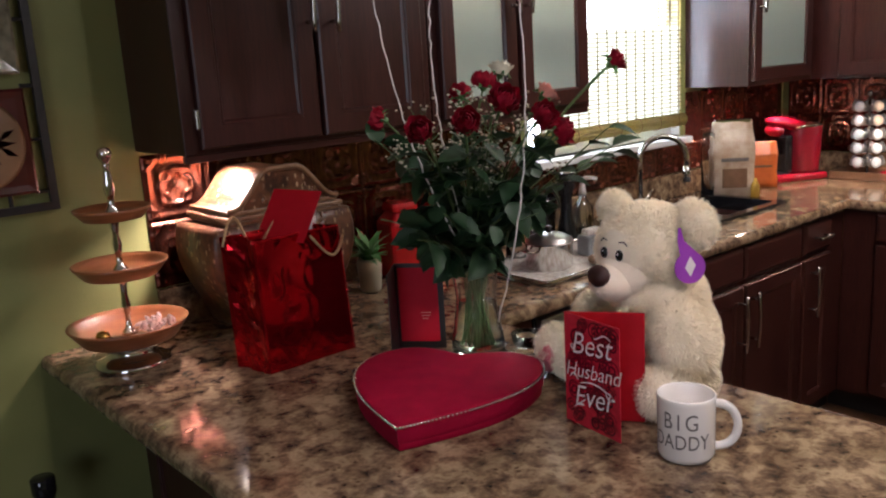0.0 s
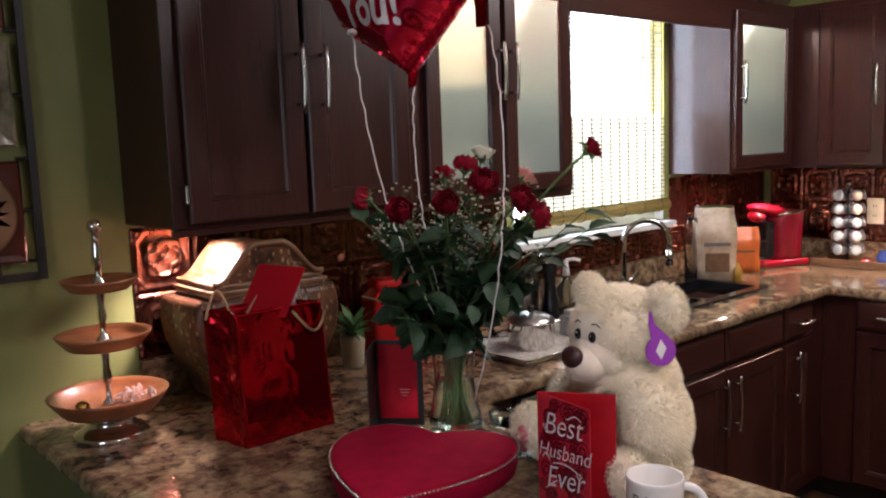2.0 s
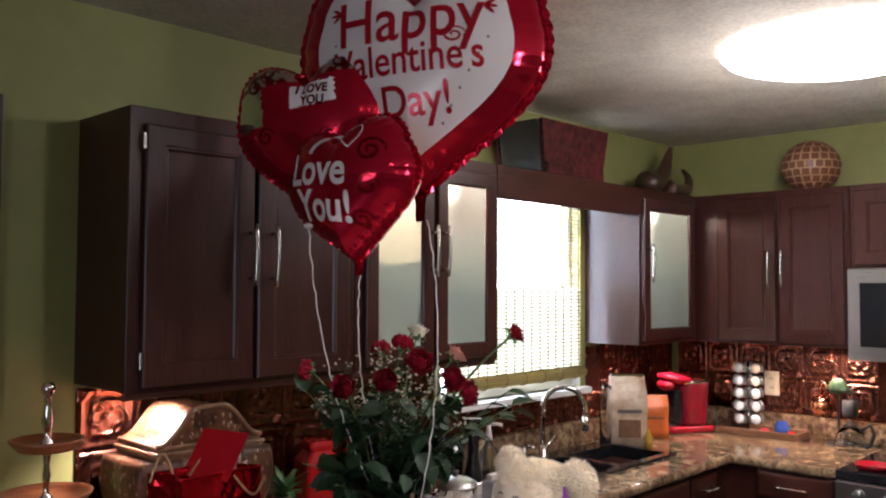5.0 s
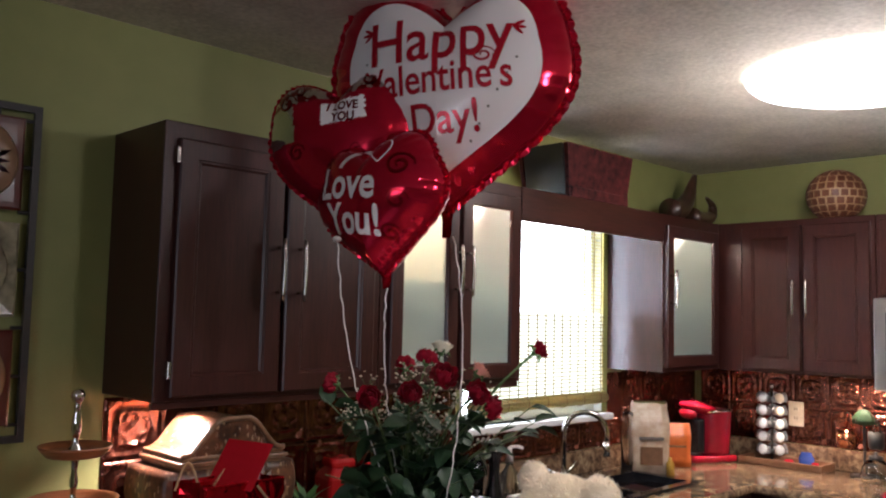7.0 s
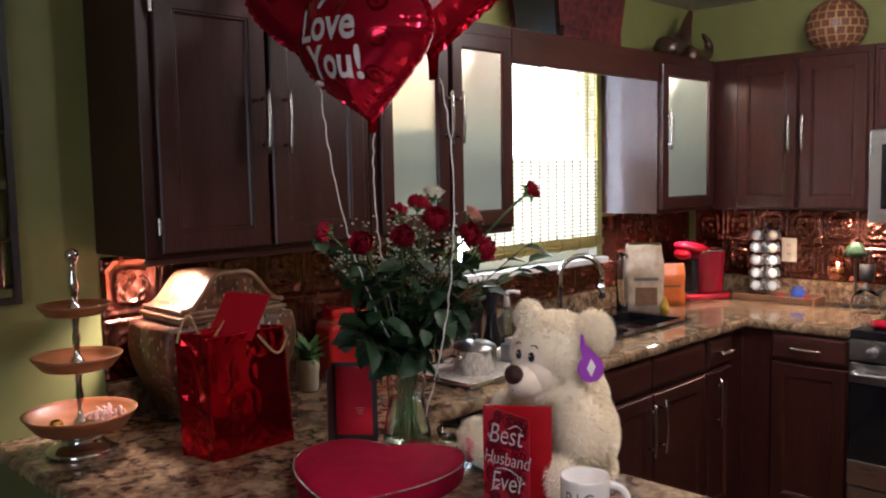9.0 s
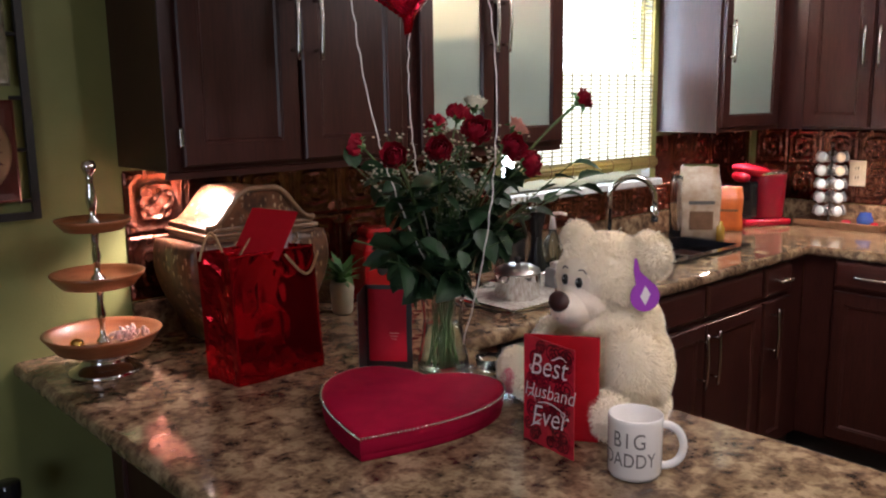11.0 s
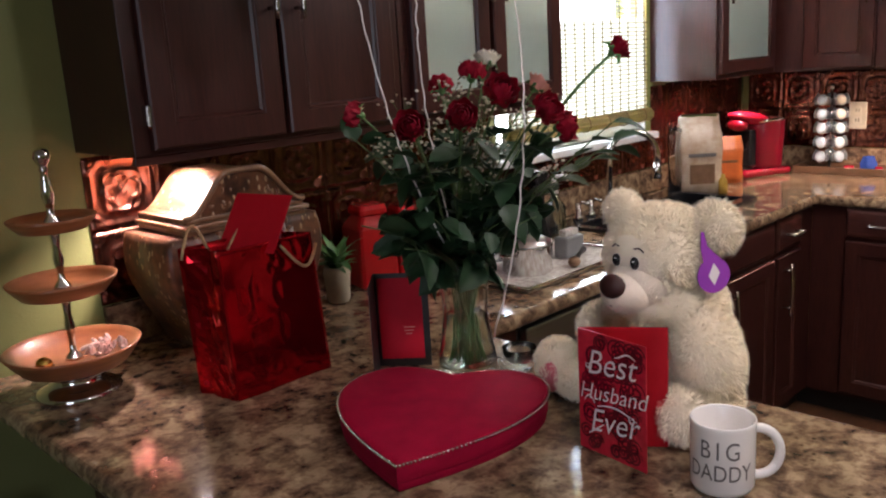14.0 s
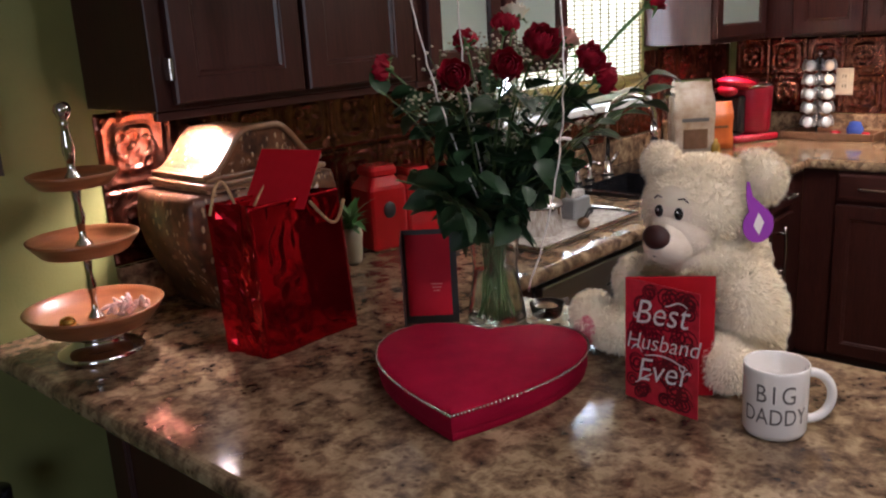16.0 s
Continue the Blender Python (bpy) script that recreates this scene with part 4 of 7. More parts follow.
def heart_slab(w, l, z0, z1, bev, grow=0.0, n=96):
    """A heart lying flat, tip towards -y; w wide, l long."""
    pts = [Vector((x * w / 2, y * l / 2)) for x, y in heart_outline(n, FLAT_HEART)]
    bm = bmesh.new()
    rings = []
    for ins, z in ((bev, z0), (0, z0 + bev), (0, z1 - bev), (bev * 0.3, z1 - bev * 0.3), (bev, z1), (bev * 4, z1 + 0.0015)):
        k = 1 + (grow - ins) / (w / 2)
        rings.append([bm.verts.new((p.x * k, p.y * k, z)) for p in pts])
    for a, b in zip(rings, rings[1:]):
        for i in range(n):
            j = (i + 1) % n
            bm.faces.new((a[i], a[j], b[j], b[i]))
    for r, flip, z in ((rings[0], True, z0), (rings[-1], False, z1 + 0.003)):
        c = bm.verts.new((0, 0.0, z))
        for i in range(n):
            j = (i + 1) % n
            bm.faces.new((c, r[j], r[i]) if flip else (c, r[i], r[j]))
    bmesh.ops.recalc_face_normals(bm, faces=bm.faces[:])
    return bm


def heart_box():
    ang = math.degrees(math.atan2(-0.57, -0.82)) + 85.5
    h = thing("heart_box", "red velvet heart-shaped chocolate box with silver bead trim", "gift box", pose(0.976, 1.078, CT + 0.0005, 0, 0, ang))
    w, l = 0.366, 0.385
    part("box_body", heart_slab(w - 0.006, l - 0.006, 0.0, 0.030, 0.003), VELVET, h, "", True)
    lid = part("lid", heart_slab(w, l, 0.012, 0.047, 0.004), VELVET, h, "padded velvet lid", True)
    pts = [Vector((x * w / 2 * 1.012, y * l / 2 * 1.012)) for x, y in heart_outline(600, FLAT_HEART)]
    seed = bmesh.new()
    acc, last = 0.0, pts[0]
    for p in pts + [pts[0]]:
        acc += (p - last).length
        last = p
        if acc > 0.0058:
            acc = 0.0
            bmesh.ops.create_icosphere(seed, subdivisions=1, radius=0.0027, matrix=Matrix.Translation((p.x, p.y, 0.0440)))
    b = part("bead_trim", seed, BEAD, lid, "row of tiny silver beads", True)
    b["kind"] = "stuff"


def mug():
    m = thing("mug", "white ceramic mug with grey lettering", "mug", pose(1.114, 0.631, CT + 0.0005) @ Matrix.Scale(1.09, 4))
    prof = [(0, 0.002), (0.030, 0.0), (0.0375, 0.003), (0.0405, 0.010), (0.041, 0.09), (0.0413, 0.0955), (0.0402, 0.0975), (0.0388, 0.0955), (0.038, 0.012), (0.034, 0.007), (0, 0.006)]
    part("cup", lathe(prof, 48), CERAMIC, m, "", True)
    face = math.radians(-150)
    ha = math.radians(-54)
    d = Vector((math.cos(ha), math.sin(ha), 0))
    pts = []
    for k in range(15):
        a = math.pi * (k / 14) - math.pi / 2
        pts.append(d * (0.037 + 0.034 * math.cos(a) ** 0.8 if abs(math.cos(a)) > 1e-6 else 0.037) + Vector((0, 0, 0.050 + 0.033 * math.sin(a))))
    bm = tube(pts, 0.0062, 10)
    part("handle", bm, CERAMIC, m, "", True)
    for s, z, size, sp in (("BIG", 0.066, 0.030, 1.35), ("DADDY", 0.036, 0.027, 1.02)):
        bm = cut_grid(text_mesh(s, size, spacing=sp), 0.004)
        ang0 = face - math.radians(8)
        for v in bm.verts:
            x, y = v.co.x * (0.88 if s == "DADDY" else 0.92), v.co.y
            a = ang0 + x / 0.0412
            v.co = (0.0414 * math.cos(a), 0.0414 * math.sin(a), z + y * 1.15)
        part("lettering", bm, GREY_INK, m, "grey printed word")


def surface_text(parent, s, size, m, material, name="lettering", **kw):
    o = part(name, text_mesh(s, size, **kw), material, parent, "printed words")
    o.matrix_basis = m
    return o


def swirl(cx, cy, r0, turns, width, n=26, z=0.0):
    """A flat spiral stroke."""
    pts = []
    for i in range(n):
        f = i / (n - 1)
        a = f * turns * 2 * math.pi
        r = r0 * (1 - 0.85 * f)
        pts.append((cx + r * math.cos(a), cy + r * math.sin(a)))
    return pts


def stroke(bm, pts, width, z=0.0):
    n = len(pts)
    left, right = [], []
    for i, p in enumerate(pts):
        a, b = pts[max(i - 1, 0)], pts[min(i + 1, n - 1)]
        dx, dy = b[0] - a[0], b[1] - a[1]
        k = math.hypot(dx, dy) or 1
        w = width / 2 * (0.45 + 0.55 * math.sin(math.pi * i / (n - 1)))
        left.append(bm.verts.new((p[0] - dy / k * w, p[1] + dx / k * w, z)))
        right.append(bm.verts.new((p[0] + dy / k * w, p[1] - dx / k * w, z)))
    for i in range(n - 1):
        bm.faces.new((left[i], right[i], right[i + 1], left[i + 1]))


def board(w, h, t=0.0012):
    """A sheet in local x, y with thickness along z."""
    return boxed(0, 0, 0, w, h, t)


def husband_card():
    spine, free, back_edge = Vector((1.099, 0.863, CT + 0.001)), Vector((1.080, 0.731, CT + 0.001)), Vector((1.172, 0.752, CT + 0.001))
    up = Vector((0, 0, 1))
    ex = (free - spine).normalized()
    W, H = (free - spine).length, 0.197
    m = Matrix.Translation(spine) @ Matrix((ex, up, ex.cross(up))).transposed().to_4x4()
    c = thing("greeting_card", "red greeting card with white script, leaning on the bear", "card", m)
    part("front_leaf", board(W, H), ROSE_PRINT, c, "front leaf printed with red roses")
    back = part("back_leaf", board(W, H), RED_PAPER2, c, "plain red back leaf")
    ea = (back_edge - spine).normalized()
    back.matrix_basis = Matrix.Translation((0, 0, -0.0018)) @ pose(0, 0, 0, 0, math.degrees(ex.angle(ea)), 0)
    bm = bmesh.new()
    rng = random.Random(5)
    for _ in range(64):
        cx, cy = rng.uniform(0.014, W - 0.014), rng.uniform(0.012, H - 0.012)
        r = rng.uniform(0.011, 0.019)
        r = min(r, cx - 0.001, W - 0.001 - cx, cy - 0.001, H - 0.001 - cy)
        stroke(bm, swirl(cx, cy, r, rng.uniform(1.6, 2.4), 0.003), 0.0040, 0.0015 + 0.0002 * rng.random())
    part("rose_print", bm, ROSE_SHADE, c, "swirling printed rose petals")["kind"] = "stuff"
    for s, x, y, size, rz in (("Best", 0.064, 0.150, 0.056, 6), ("Husband", 0.067, 0.103, 0.038, 6), ("Ever", 0.068, 0.057, 0.054, 8)):
        surface_text(c, s, size, pose(x, y, 0.0021, 0, 0, rz), WHITE_INK, shear=0.34, bold=-0.0002)
    for pts in ([(0.038 + 0.0065 * i, 0.078 + 0.007 * math.sin(i * 0.30)) for i in range(13)], [(0.074 + 0.005 * i, 0.171 - 0.005 * math.cos(i * 0.6)) for i in range(9)], [(0.020 + 0.004 * i, 0.028 + 0.003 * i) for i in range(9)], [(0.012 + 0.003 * i, 0.082 + 0.010 * math.sin(i * 0.45)) for i in range(8)], [(0.106 + 0.005 * x, 0.074 + 0.005 * y) for x, y in heart_outline(16)], [(0.020 + 0.004 * x, 0.140 + 0.004 * y) for x, y in heart_outline(16)]):
        bm = bmesh.new()
        stroke(bm, pts, 0.003, 0.0019)
        part("flourish", bm, WHITE_INK, c, "white pen stroke")


def black_card():
    a, b = Vector((1.143, 1.399, CT + 0.001)), Vector((1.212, 1.316, CT + 0.001))
    ex = (b - a).normalized()
    m = Matrix.Translation(a) @ Matrix((ex, Vector((0, 0, 1)), ex.cross(Vector((0, 0, 1))))).transposed().to_4x4()
    c = thing("greeting_card", "black-edged greeting card standing open with a red inside", "card", m)
    W, H = (b - a).length, 0.197
    leaf = part("right_leaf", board(W, H), BLACK, c, "black bordered leaf")
    part("red_inside", boxed(0.006, 0.016, 0.0015, W - 0.013, H - 0.010, 0.0022), RED_PAPER, leaf)
    for k in range(3):
        part("small_print", boxed(W * (0.50 + 0.02 * k), H * 0.42 - 0.007 * k, 0.0023, W * (0.72 - 0.03 * k), H * 0.42 - 0.007 * k + 0.0016, 0.0025), PETAL_P, leaf, "tiny pale printed bar")
    left = part("left_leaf", board(W * 0.98, H), BLACK, c, "black leaf folded forward")
    left.matrix_basis = pose(0, 0, 0.0, 0, -86, 0)


def foil_sheet(w, h, nx, ny, amp, seed, fn=None):
    """A crumpled sheet in x, z."""
    vs, fs = [], []
    for j in range(ny + 1):
        for i in range(nx + 1):
            u, v = i / nx, j / ny
            e = min(1, 6 * min(u, 1 - u))
            d = amp * e * (noise.noise((u * 3 + seed, v * 3, seed)) + 0.6 * abs(noise.noise((u * 8, v * 7 + seed, 2.0))))
            vs.append((u * w, d, v * h))
    for j in range(ny):
        for i in range(nx):
            k = j * (nx + 1) + i
            fs.append((k, k + 1, k + nx + 2, k + nx + 1))
    return vs, fs


def gift_bag():
    p0, p1 = Vector((0.854, 1.480, 0)), Vector((1.078, 1.482, 0))
    rz = math.degrees(math.atan2(p1.y - p0.y, p1.x - p0.x))
    g = thing("gift_bag", "shiny red holographic foil gift bag with cord handles", "gift bag", pose(p0.x, p0.y, CT + 0.001, 0, 0, rz))
    W, D, H = (p1 - p0).length, 0.102, 0.293

    def sheet(name, vs, fs, mtl, label="", smooth=False):
        me = bpy.data.meshes.new(name)
        me.from_pydata(vs, [], fs)
        me.materials.append(mtl)
        bm = bmesh.new()
        bm.from_mesh(me)
        bmesh.ops.solidify(bm, geom=bm.faces[:], thickness=0.0008)
        bm.to_mesh(me)
        bm.free()
        if smooth:
            me.shade_smooth()
        return link(name, me, [mtl], g, False, label)

    def lean(x, z):
        return x - 0.020 * (x / W) * (z / H) - 0.010 * (1 - x / W) * (z / H)
    vs, fs = foil_sheet(W, H, 34, 38, 0.0040, 1.7)
    sheet("front_panel", [(lean(x, z), d - 0.002, z) for x, d, z in vs], fs, BAG_FOIL, "crumpled foil front", True)
    vs, fs = foil_sheet(W, H, 12, 14, 0.006, 4.1)
    sheet("back_panel", [(lean(x, z) - 0.02, D + d, z) for x, d, z in vs], fs, BAG_FOIL, "", True)
    for side, x0 in ((0, 0.0), (1, W)):
        vs, fs = foil_sheet(D, H, 12, 22, 0.011, 7.3 + side)
        out = []
        for u, d, z in vs:
            f = u / D
            fold = (0.022 if side == 0 else -0.022) * (1 - abs(2 * f - 1)) * (0.25 + 0.75 * z / H)
            out.append((lean(x0, z) - 0.02 * f + fold + d, u, z))
        sheet("gusset", out, fs, BAG_FOIL, "folded side gusset", False)
    part("bag_bottom", boxed(0.004, 0.004, 0.0, W - 0.034, D - 0.004, 0.002), BAG_FOIL, g)
    rng = random.Random(9)
    for k in range(7):
        x0, y0 = rng.uniform(0.10, W - 0.085), rng.uniform(0.060, D - 0.012)
        vs, fs = foil_sheet(rng.uniform(0.06, 0.10), rng.uniform(0.07, 0.10), 8, 8, 0.03, k * 3.3)
        vs = [(x0 + x, y0 + d, H - 0.082 + z + 0.018 * noise.noise((x * 60, k, z * 60))) for x, d, z in vs]
        sheet("tissue", vs, fs, TISSUE, "crumpled white tissue paper", True)
    tag = part("tag_card", boxed(0, 0, 0, 0.146, 0.0016, 0.122, 0.0004), RED_PAPER2, g, "red envelope tucked in the top")
    along = Vector((0.227, -0.974, 0.0))
    rise = Vector((0.974, 0.227, 0.0)) * 0.57 + Vector((0, 0, 0.822))
    tag.matrix_basis = Matrix.Translation(Vector((1.018, 1.470, 1.287 - CT)) - along * 0.146 - rise * 0.122 - Vector((p0.x, p0.y, 0))) @ Matrix((along, rise.cross(along), rise)).transposed().to_4x4()
    for y, x0, dz, lab in ((-0.004, 0.06, 0.055, "front"), (D - 0.012, 0.068, 0.060, "back")):
        pts = []
        for i in range(17):
            f = i / 16
            if y < 0:
                pts.append((0.125 + 0.085 * f, -0.008 - 0.006 * math.sin(math.pi * f), H - 0.012 - 0.055 * math.sin(math.pi * f) + 0.012 * math.sin(5 * f)))
            else:
                pts.append((x0 + 0.15 * f, y, H - 0.02 + dz * math.sin(math.pi * f)))
        part("cord_handle", tube(pts, 0.0032, 8), CORD, g, "twisted golden cord", True)
    pts = [(-0.030 + 0.06 * f, 0.092, H - 0.02 + 0.060 * math.sin(math.pi * f)) for f in (i / 12 for i in range(13))]
    part("cord_handle", tube(pts, 0.0030, 8), CORD, g, "pale looped cord", True)


def tier_stand():
    s = thing("tiered_tray", "three-tier turned wooden tray on a silver stand", "tiered tray", pose(0.684, 1.800, CT + 0.0005))
    part("foot", lathe([(0, 0.0), (0.080, 0.0), (0.084, 0.006), (0.079, 0.013), (0.062, 0.020), (0.050, 0.032), (0.050, 0.042), (0.062, 0.054), (0.060, 0.0585), (0, 0.0585)], 40), CHROME, s, "silver metal foot", True)
    for z0, r, h in ((0.060, 0.132, 0.040), (0.207, 0.104, 0.031), (0.336, 0.083, 0.025)):
        p = [(0, z0), (r * 0.76, z0), (r * 0.79, z0 + 0.003), (r * 0.97, z0 + h - 0.006), (r, z0 + h), (r * 0.965, z0 + h + 0.001), (r * 0.90, z0 + h - 0.008), (r * 0.76, z0 + 0.011), (0, z0 + 0.011)]
        part("tray", lathe(p, 56), TRAY_WOOD, s, "turned wooden dish", True)
    for a, b in ((0.0715, 0.207), (0.2185, 0.336)):
        L = b - a
        prof = [(0, a), (0.018, a), (0.016, a + 0.006), (0.007, a + 0.016), (0.0065, a + L * 0.3), (0.0105, a + L * 0.5), (0.0065, a + L * 0.68), (0.010, b - 0.006), (0.014, b - 0.0005), (0, b - 0.0005)]
        part("stem", lathe(prof, 20), CHROME, s, "turned silver stem", True)
    a = 0.3475
    prof = [(0, a), (0.017, a), (0.015, a + 0.006), (0.007, a + 0.018), (0.008, a + 0.035), (0.0125, a + 0.055), (0.0085, a + 0.085), (0.006, a + 0.100), (0.009, a + 0.106), (0.006, a + 0.111), (0.012, a + 0.118), (0.0165, a + 0.130), (0.013, a + 0.142), (0.0, a + 0.148)]
    part("finial", lathe(prof, 24), CHROME, s, "silver finial knob", True)
    g = thing("wrapped_chocolate", "round chocolate in gold foil on the bottom tray", "chocolate", pose(0.614, 1.768, CT + 0.0725))
    part("foil_ball", ellip((0, 0, 0.0145), (0.016, 0.016, 0.0145), None, (0, 0, 0), 16, 10), GOLD, g, "", True)
    part("paper_cup", lathe([(0, 0.0), (0.012, 0.0), (0.019, 0.010), (0.018, 0.010), (0.011, 0.001)], 24), NOSE, g, "brown paper cup", True)
    rng = random.Random(3)
    bm = bmesh.new()
    for k in range(40):
        a, r = rng.uniform(0, 6.28), rng.uniform(0, 0.044)
        bmesh.ops.create_icosphere(bm, subdivisions=1, radius=1, matrix=pose(0.742 + r * math.cos(a), 1.783 + r * math.sin(a) * 0.8, CT + 0.078 + 0.016 * rng.random(), rng.uniform(0, 90), rng.uniform(0, 90), rng.uniform(0, 180)) @ Matrix.Diagonal((0.013, 0.007, 0.005, 1)))
    solid("wrapped_candy", bm, CANDY, "pile of small candies in clear pink wrappers", "candy", "stuff")


def chest():
    c = thing("wooden_chest", "carved brown chest with a moulded domed lid", "chest", pose(1.095, 1.885, CT + 0.0005))
    y0, y1 = -0.110, 0.10

    def loft(sections, bm=None):
        bm = bm or bmesh.new()
        rings = []
        for hx0, hx1, ya, yb, z in sections:
            r = 0.012
            rings.append([bm.verts.new(p) for p in ((-hx0 + r, ya, z), (hx1 - r, ya, z), (hx1, ya + r, z), (hx1, yb - r, z), (hx1 - r, yb, z), (-hx0 + r, yb, z), (-hx0, yb - r, z), (-hx0, ya + r, z))])
        for a, b in zip(rings, rings[1:]):
            for i in range(8):
                j = (i + 1) % 8
                bm.faces.new((a[i], a[j], b[j], b[i]))
        bm.faces.new(rings[0][::-1])
        bm.faces.new(rings[-1])
        return bm
    secs = []
    for k in range(15):
        f = k / 14
        s = 0.158 + 0.038 * (math.sin((f - 0.28) * math.pi * 1.05)) + 0.012 * f
        yy = 0.015 * math.sin((f - 0.2) * math.pi)
        secs.append((s, s, y0 - yy, y1, 0.004 + 0.268 * f))
    part("body", loft(secs), CHEST_M, c, "bulging carved body", True)
    for z, g in ((0.273, 0.006), (0.285, 0.014), (0.297, 0.004)):
        part("moulding", boxed(-0.150 - g, y0 - 0.008 - g, z, 0.150 + g, y1, z + 0.0115, 0.004, 2), CHEST_T, c, "stepped lid moulding")
    prof = []
    n = 22
    for i in range(n + 1):
        f = i / n
        x = -0.155 + 0.31 * f
        d = abs(x) / 0.155
        z = 0.310 + 0.088 * (0.5 + 0.5 * math.cos(math.pi * min(1, max(0, (d - 0.22) / 0.72))))
        prof.append((x, z))
    bm = bmesh.new()
    rows = []
    for y in (y0 - 0.008, y0 + 0.004, y1 - 0.01, y1):
        k = 1.0 if y0 < y < y1 else 0.985
        rows.append([bm.verts.new((x * k, y, 0.309 + (z - 0.309) * k)) for x, z in prof])
    for a, b in zip(rows, rows[1:]):
        for i in range(n):
            bm.faces.new((a[i], a[i + 1], b[i + 1], b[i]))
    for r in (rows[0], rows[-1]):
        lo = [bm.verts.new((v.co.x, v.co.y, 0.3088)) for v in (r[0], r[-1])]
        bm.faces.new([*r, lo[1], lo[0]])
    bmesh.ops.recalc_face_normals(bm, faces=bm.faces[:])
    part("lid", bm, CHEST_M, c, "domed lid with ogee sides")
    part("rim_moulding", tube([(x, y0 - 0.012, z + 0.002) for x, z in prof], 0.0075, 8), CHEST_T, c, "raised moulding along the lid", True)
    rng = random.Random(11)
    bm = bmesh.new()
    for k in range(120):
        x, z = rng.uniform(-0.15, 0.15), rng.uniform(0.05, 0.36)
        if 0.27 < z < 0.315:
            continue
        d = abs(x) / 0.155
        if z > 0.31 and z > 0.300 + 0.085 * (0.5 + 0.5 * math.cos(math.pi * min(1, max(0, (d - 0.22) / 0.72)))):
            continue
        f = (z - 0.004) / 0.268
        y = y0 - (0.015 * math.sin((f - 0.2) * math.pi) if z < 0.27 else 0.008)
        bmesh.ops.create_icosphere(bm, subdivisions=1, radius=1, matrix=pose(x, y, z, rng.uniform(-20, 20), rng.uniform(0, 180), 0) @ Matrix.Diagonal((0.008, 0.004, 0.004, 1)))
    part("carving", bm, CHEST_T, c, "small raised carved leaves", True)["kind"] = "stuff"
    for sx in (-1, 1):
        part("foot", lathe([(0, 0), (0.016, 0), (0.022, 0.012), (0.016, 0.022), (0, 0.022)], 16, None, sx * 0.10, y0 + 0.03), CHEST_T, c, "", True)


heart_box()
mug()
husband_card()
black_card()
gift_bag()
tier_stand()
chest()


# ---- teddy bear ----
def teddy_bear():
    F = Vector((-0.983, 0.183, 0)).normalized()
    L = Vector((F.y, -F.x, 0))
    base = Vector((1.305, 0.842, CT))

    def P(f, l, z):
        return base + F * f + L * l + Vector((0, 0, z))
    rz = math.degrees(math.atan2(F.y, F.x))
    # centre, radii (forward, across, up), pitch, fur length
    blobs = [
        (P(-0.0120, -0.005, 0.1050), (0.108, 0.126, 0.115), 0, 0.010),
        (P(-0.0100, -0.008, 0.1850), (0.088, 0.102, 0.074), 0, 0.010),
        (P(0.0020, 0.0, 0.2720), (0.082, 0.094, 0.080), 0, 0.009),
        (P(-0.0050, 0.0, 0.3180), (0.060, 0.078, 0.038), 0, 0.010),
        (P(0.0770, 0.0, 0.2240), (0.045, 0.044, 0.036), 0, 0.004),
        (P(0.0050, 0.076, 0.3380), (0.022, 0.035, 0.034), 0, 0.011),
        (P(-0.0280, -0.089, 0.3260), (0.026, 0.041, 0.041), 0, 0.012),
        (P(0.0280, 0.104, 0.1150), (0.046, 0.038, 0.064), 30, 0.010),
        (P(0.0300, -0.125, 0.1300), (0.055, 0.045, 0.085), 25, 0.011),
        (P(0.0300, -0.108, 0.0500), (0.085, 0.048, 0.050), 0, 0.010),
        (P(0.0550, 0.112, 0.0450), (0.070, 0.068, 0.044), 0, 0.010),
        (P(0.0900, 0.160, 0.0600), (0.038, 0.040, 0.046), 0, 0.010),
        (P(0.0880, -0.120, 0.0500), (0.036, 0.042, 0.047), 0, 0.010),
        (P(0.0420, 0.0, 0.2360), (0.056, 0.064, 0.048), 0, 0.006),
    ]
    # short fur on the face front, in the direction of the muzzle
    bm = bmesh.new()
    rots = []
    for c, r, pitch, fl in blobs:
        m = pose(*c, 0, 0, rz) @ pose(0, 0, 0, 0, pitch, 0)
        rots.append(m.to_3x3())
        k = len(bm.faces)
        bmesh.ops.create_uvsphere(bm, u_segments=28, v_segments=18, radius=1, matrix=m @ Matrix.Diagonal((*r, 1)))
    for f in bm.faces:
        f.material_index = 0
        f.smooth = True
    mz = blobs[4][0].copy()
    for f in bm.faces:
        if (f.calc_center_median() - mz).length < 0.064:
            f.material_index = 1
    me = bpy.data.meshes.new("teddy_bear")

    def dot_part(c, r, mi, u=14, v=10):
        n0 = len(bm.faces)
        bmesh.ops.create_uvsphere(bm, u_segments=u, v_segments=v, radius=1, matrix=pose(*c, 0, 0, rz) @ Matrix.Diagonal((*r, 1)))
        bm.faces.ensure_lookup_table()
        for f in bm.faces[n0:]:
            f.material_index, f.smooth = mi, True
    dot_part(P(0.1130, 0.0, 0.2400), (0.017, 0.025, 0.021), 2)
    for s in (-1, 1):
        dot_part(P(0.0825, s * 0.0195, 0.2760), (0.0065, 0.0080, 0.0105), 3)
        # white dot modelled on the eye as its glint
        dot_part(P(0.0885, s * 0.0195 - 0.002, 0.2800), (0.0014, 0.0014, 0.0014), 6, 8, 6)
        n0 = len(bm.faces)
        tube([P(0.0770, s * 0.034, 0.2950), P(0.0785, s * 0.026, 0.3010), P(0.0800, s * 0.016, 0.2990)], 0.0013, 5, bm)
        bm.faces.ensure_lookup_table()
        for f in bm.faces[n0:]:
            f.material_index = 2
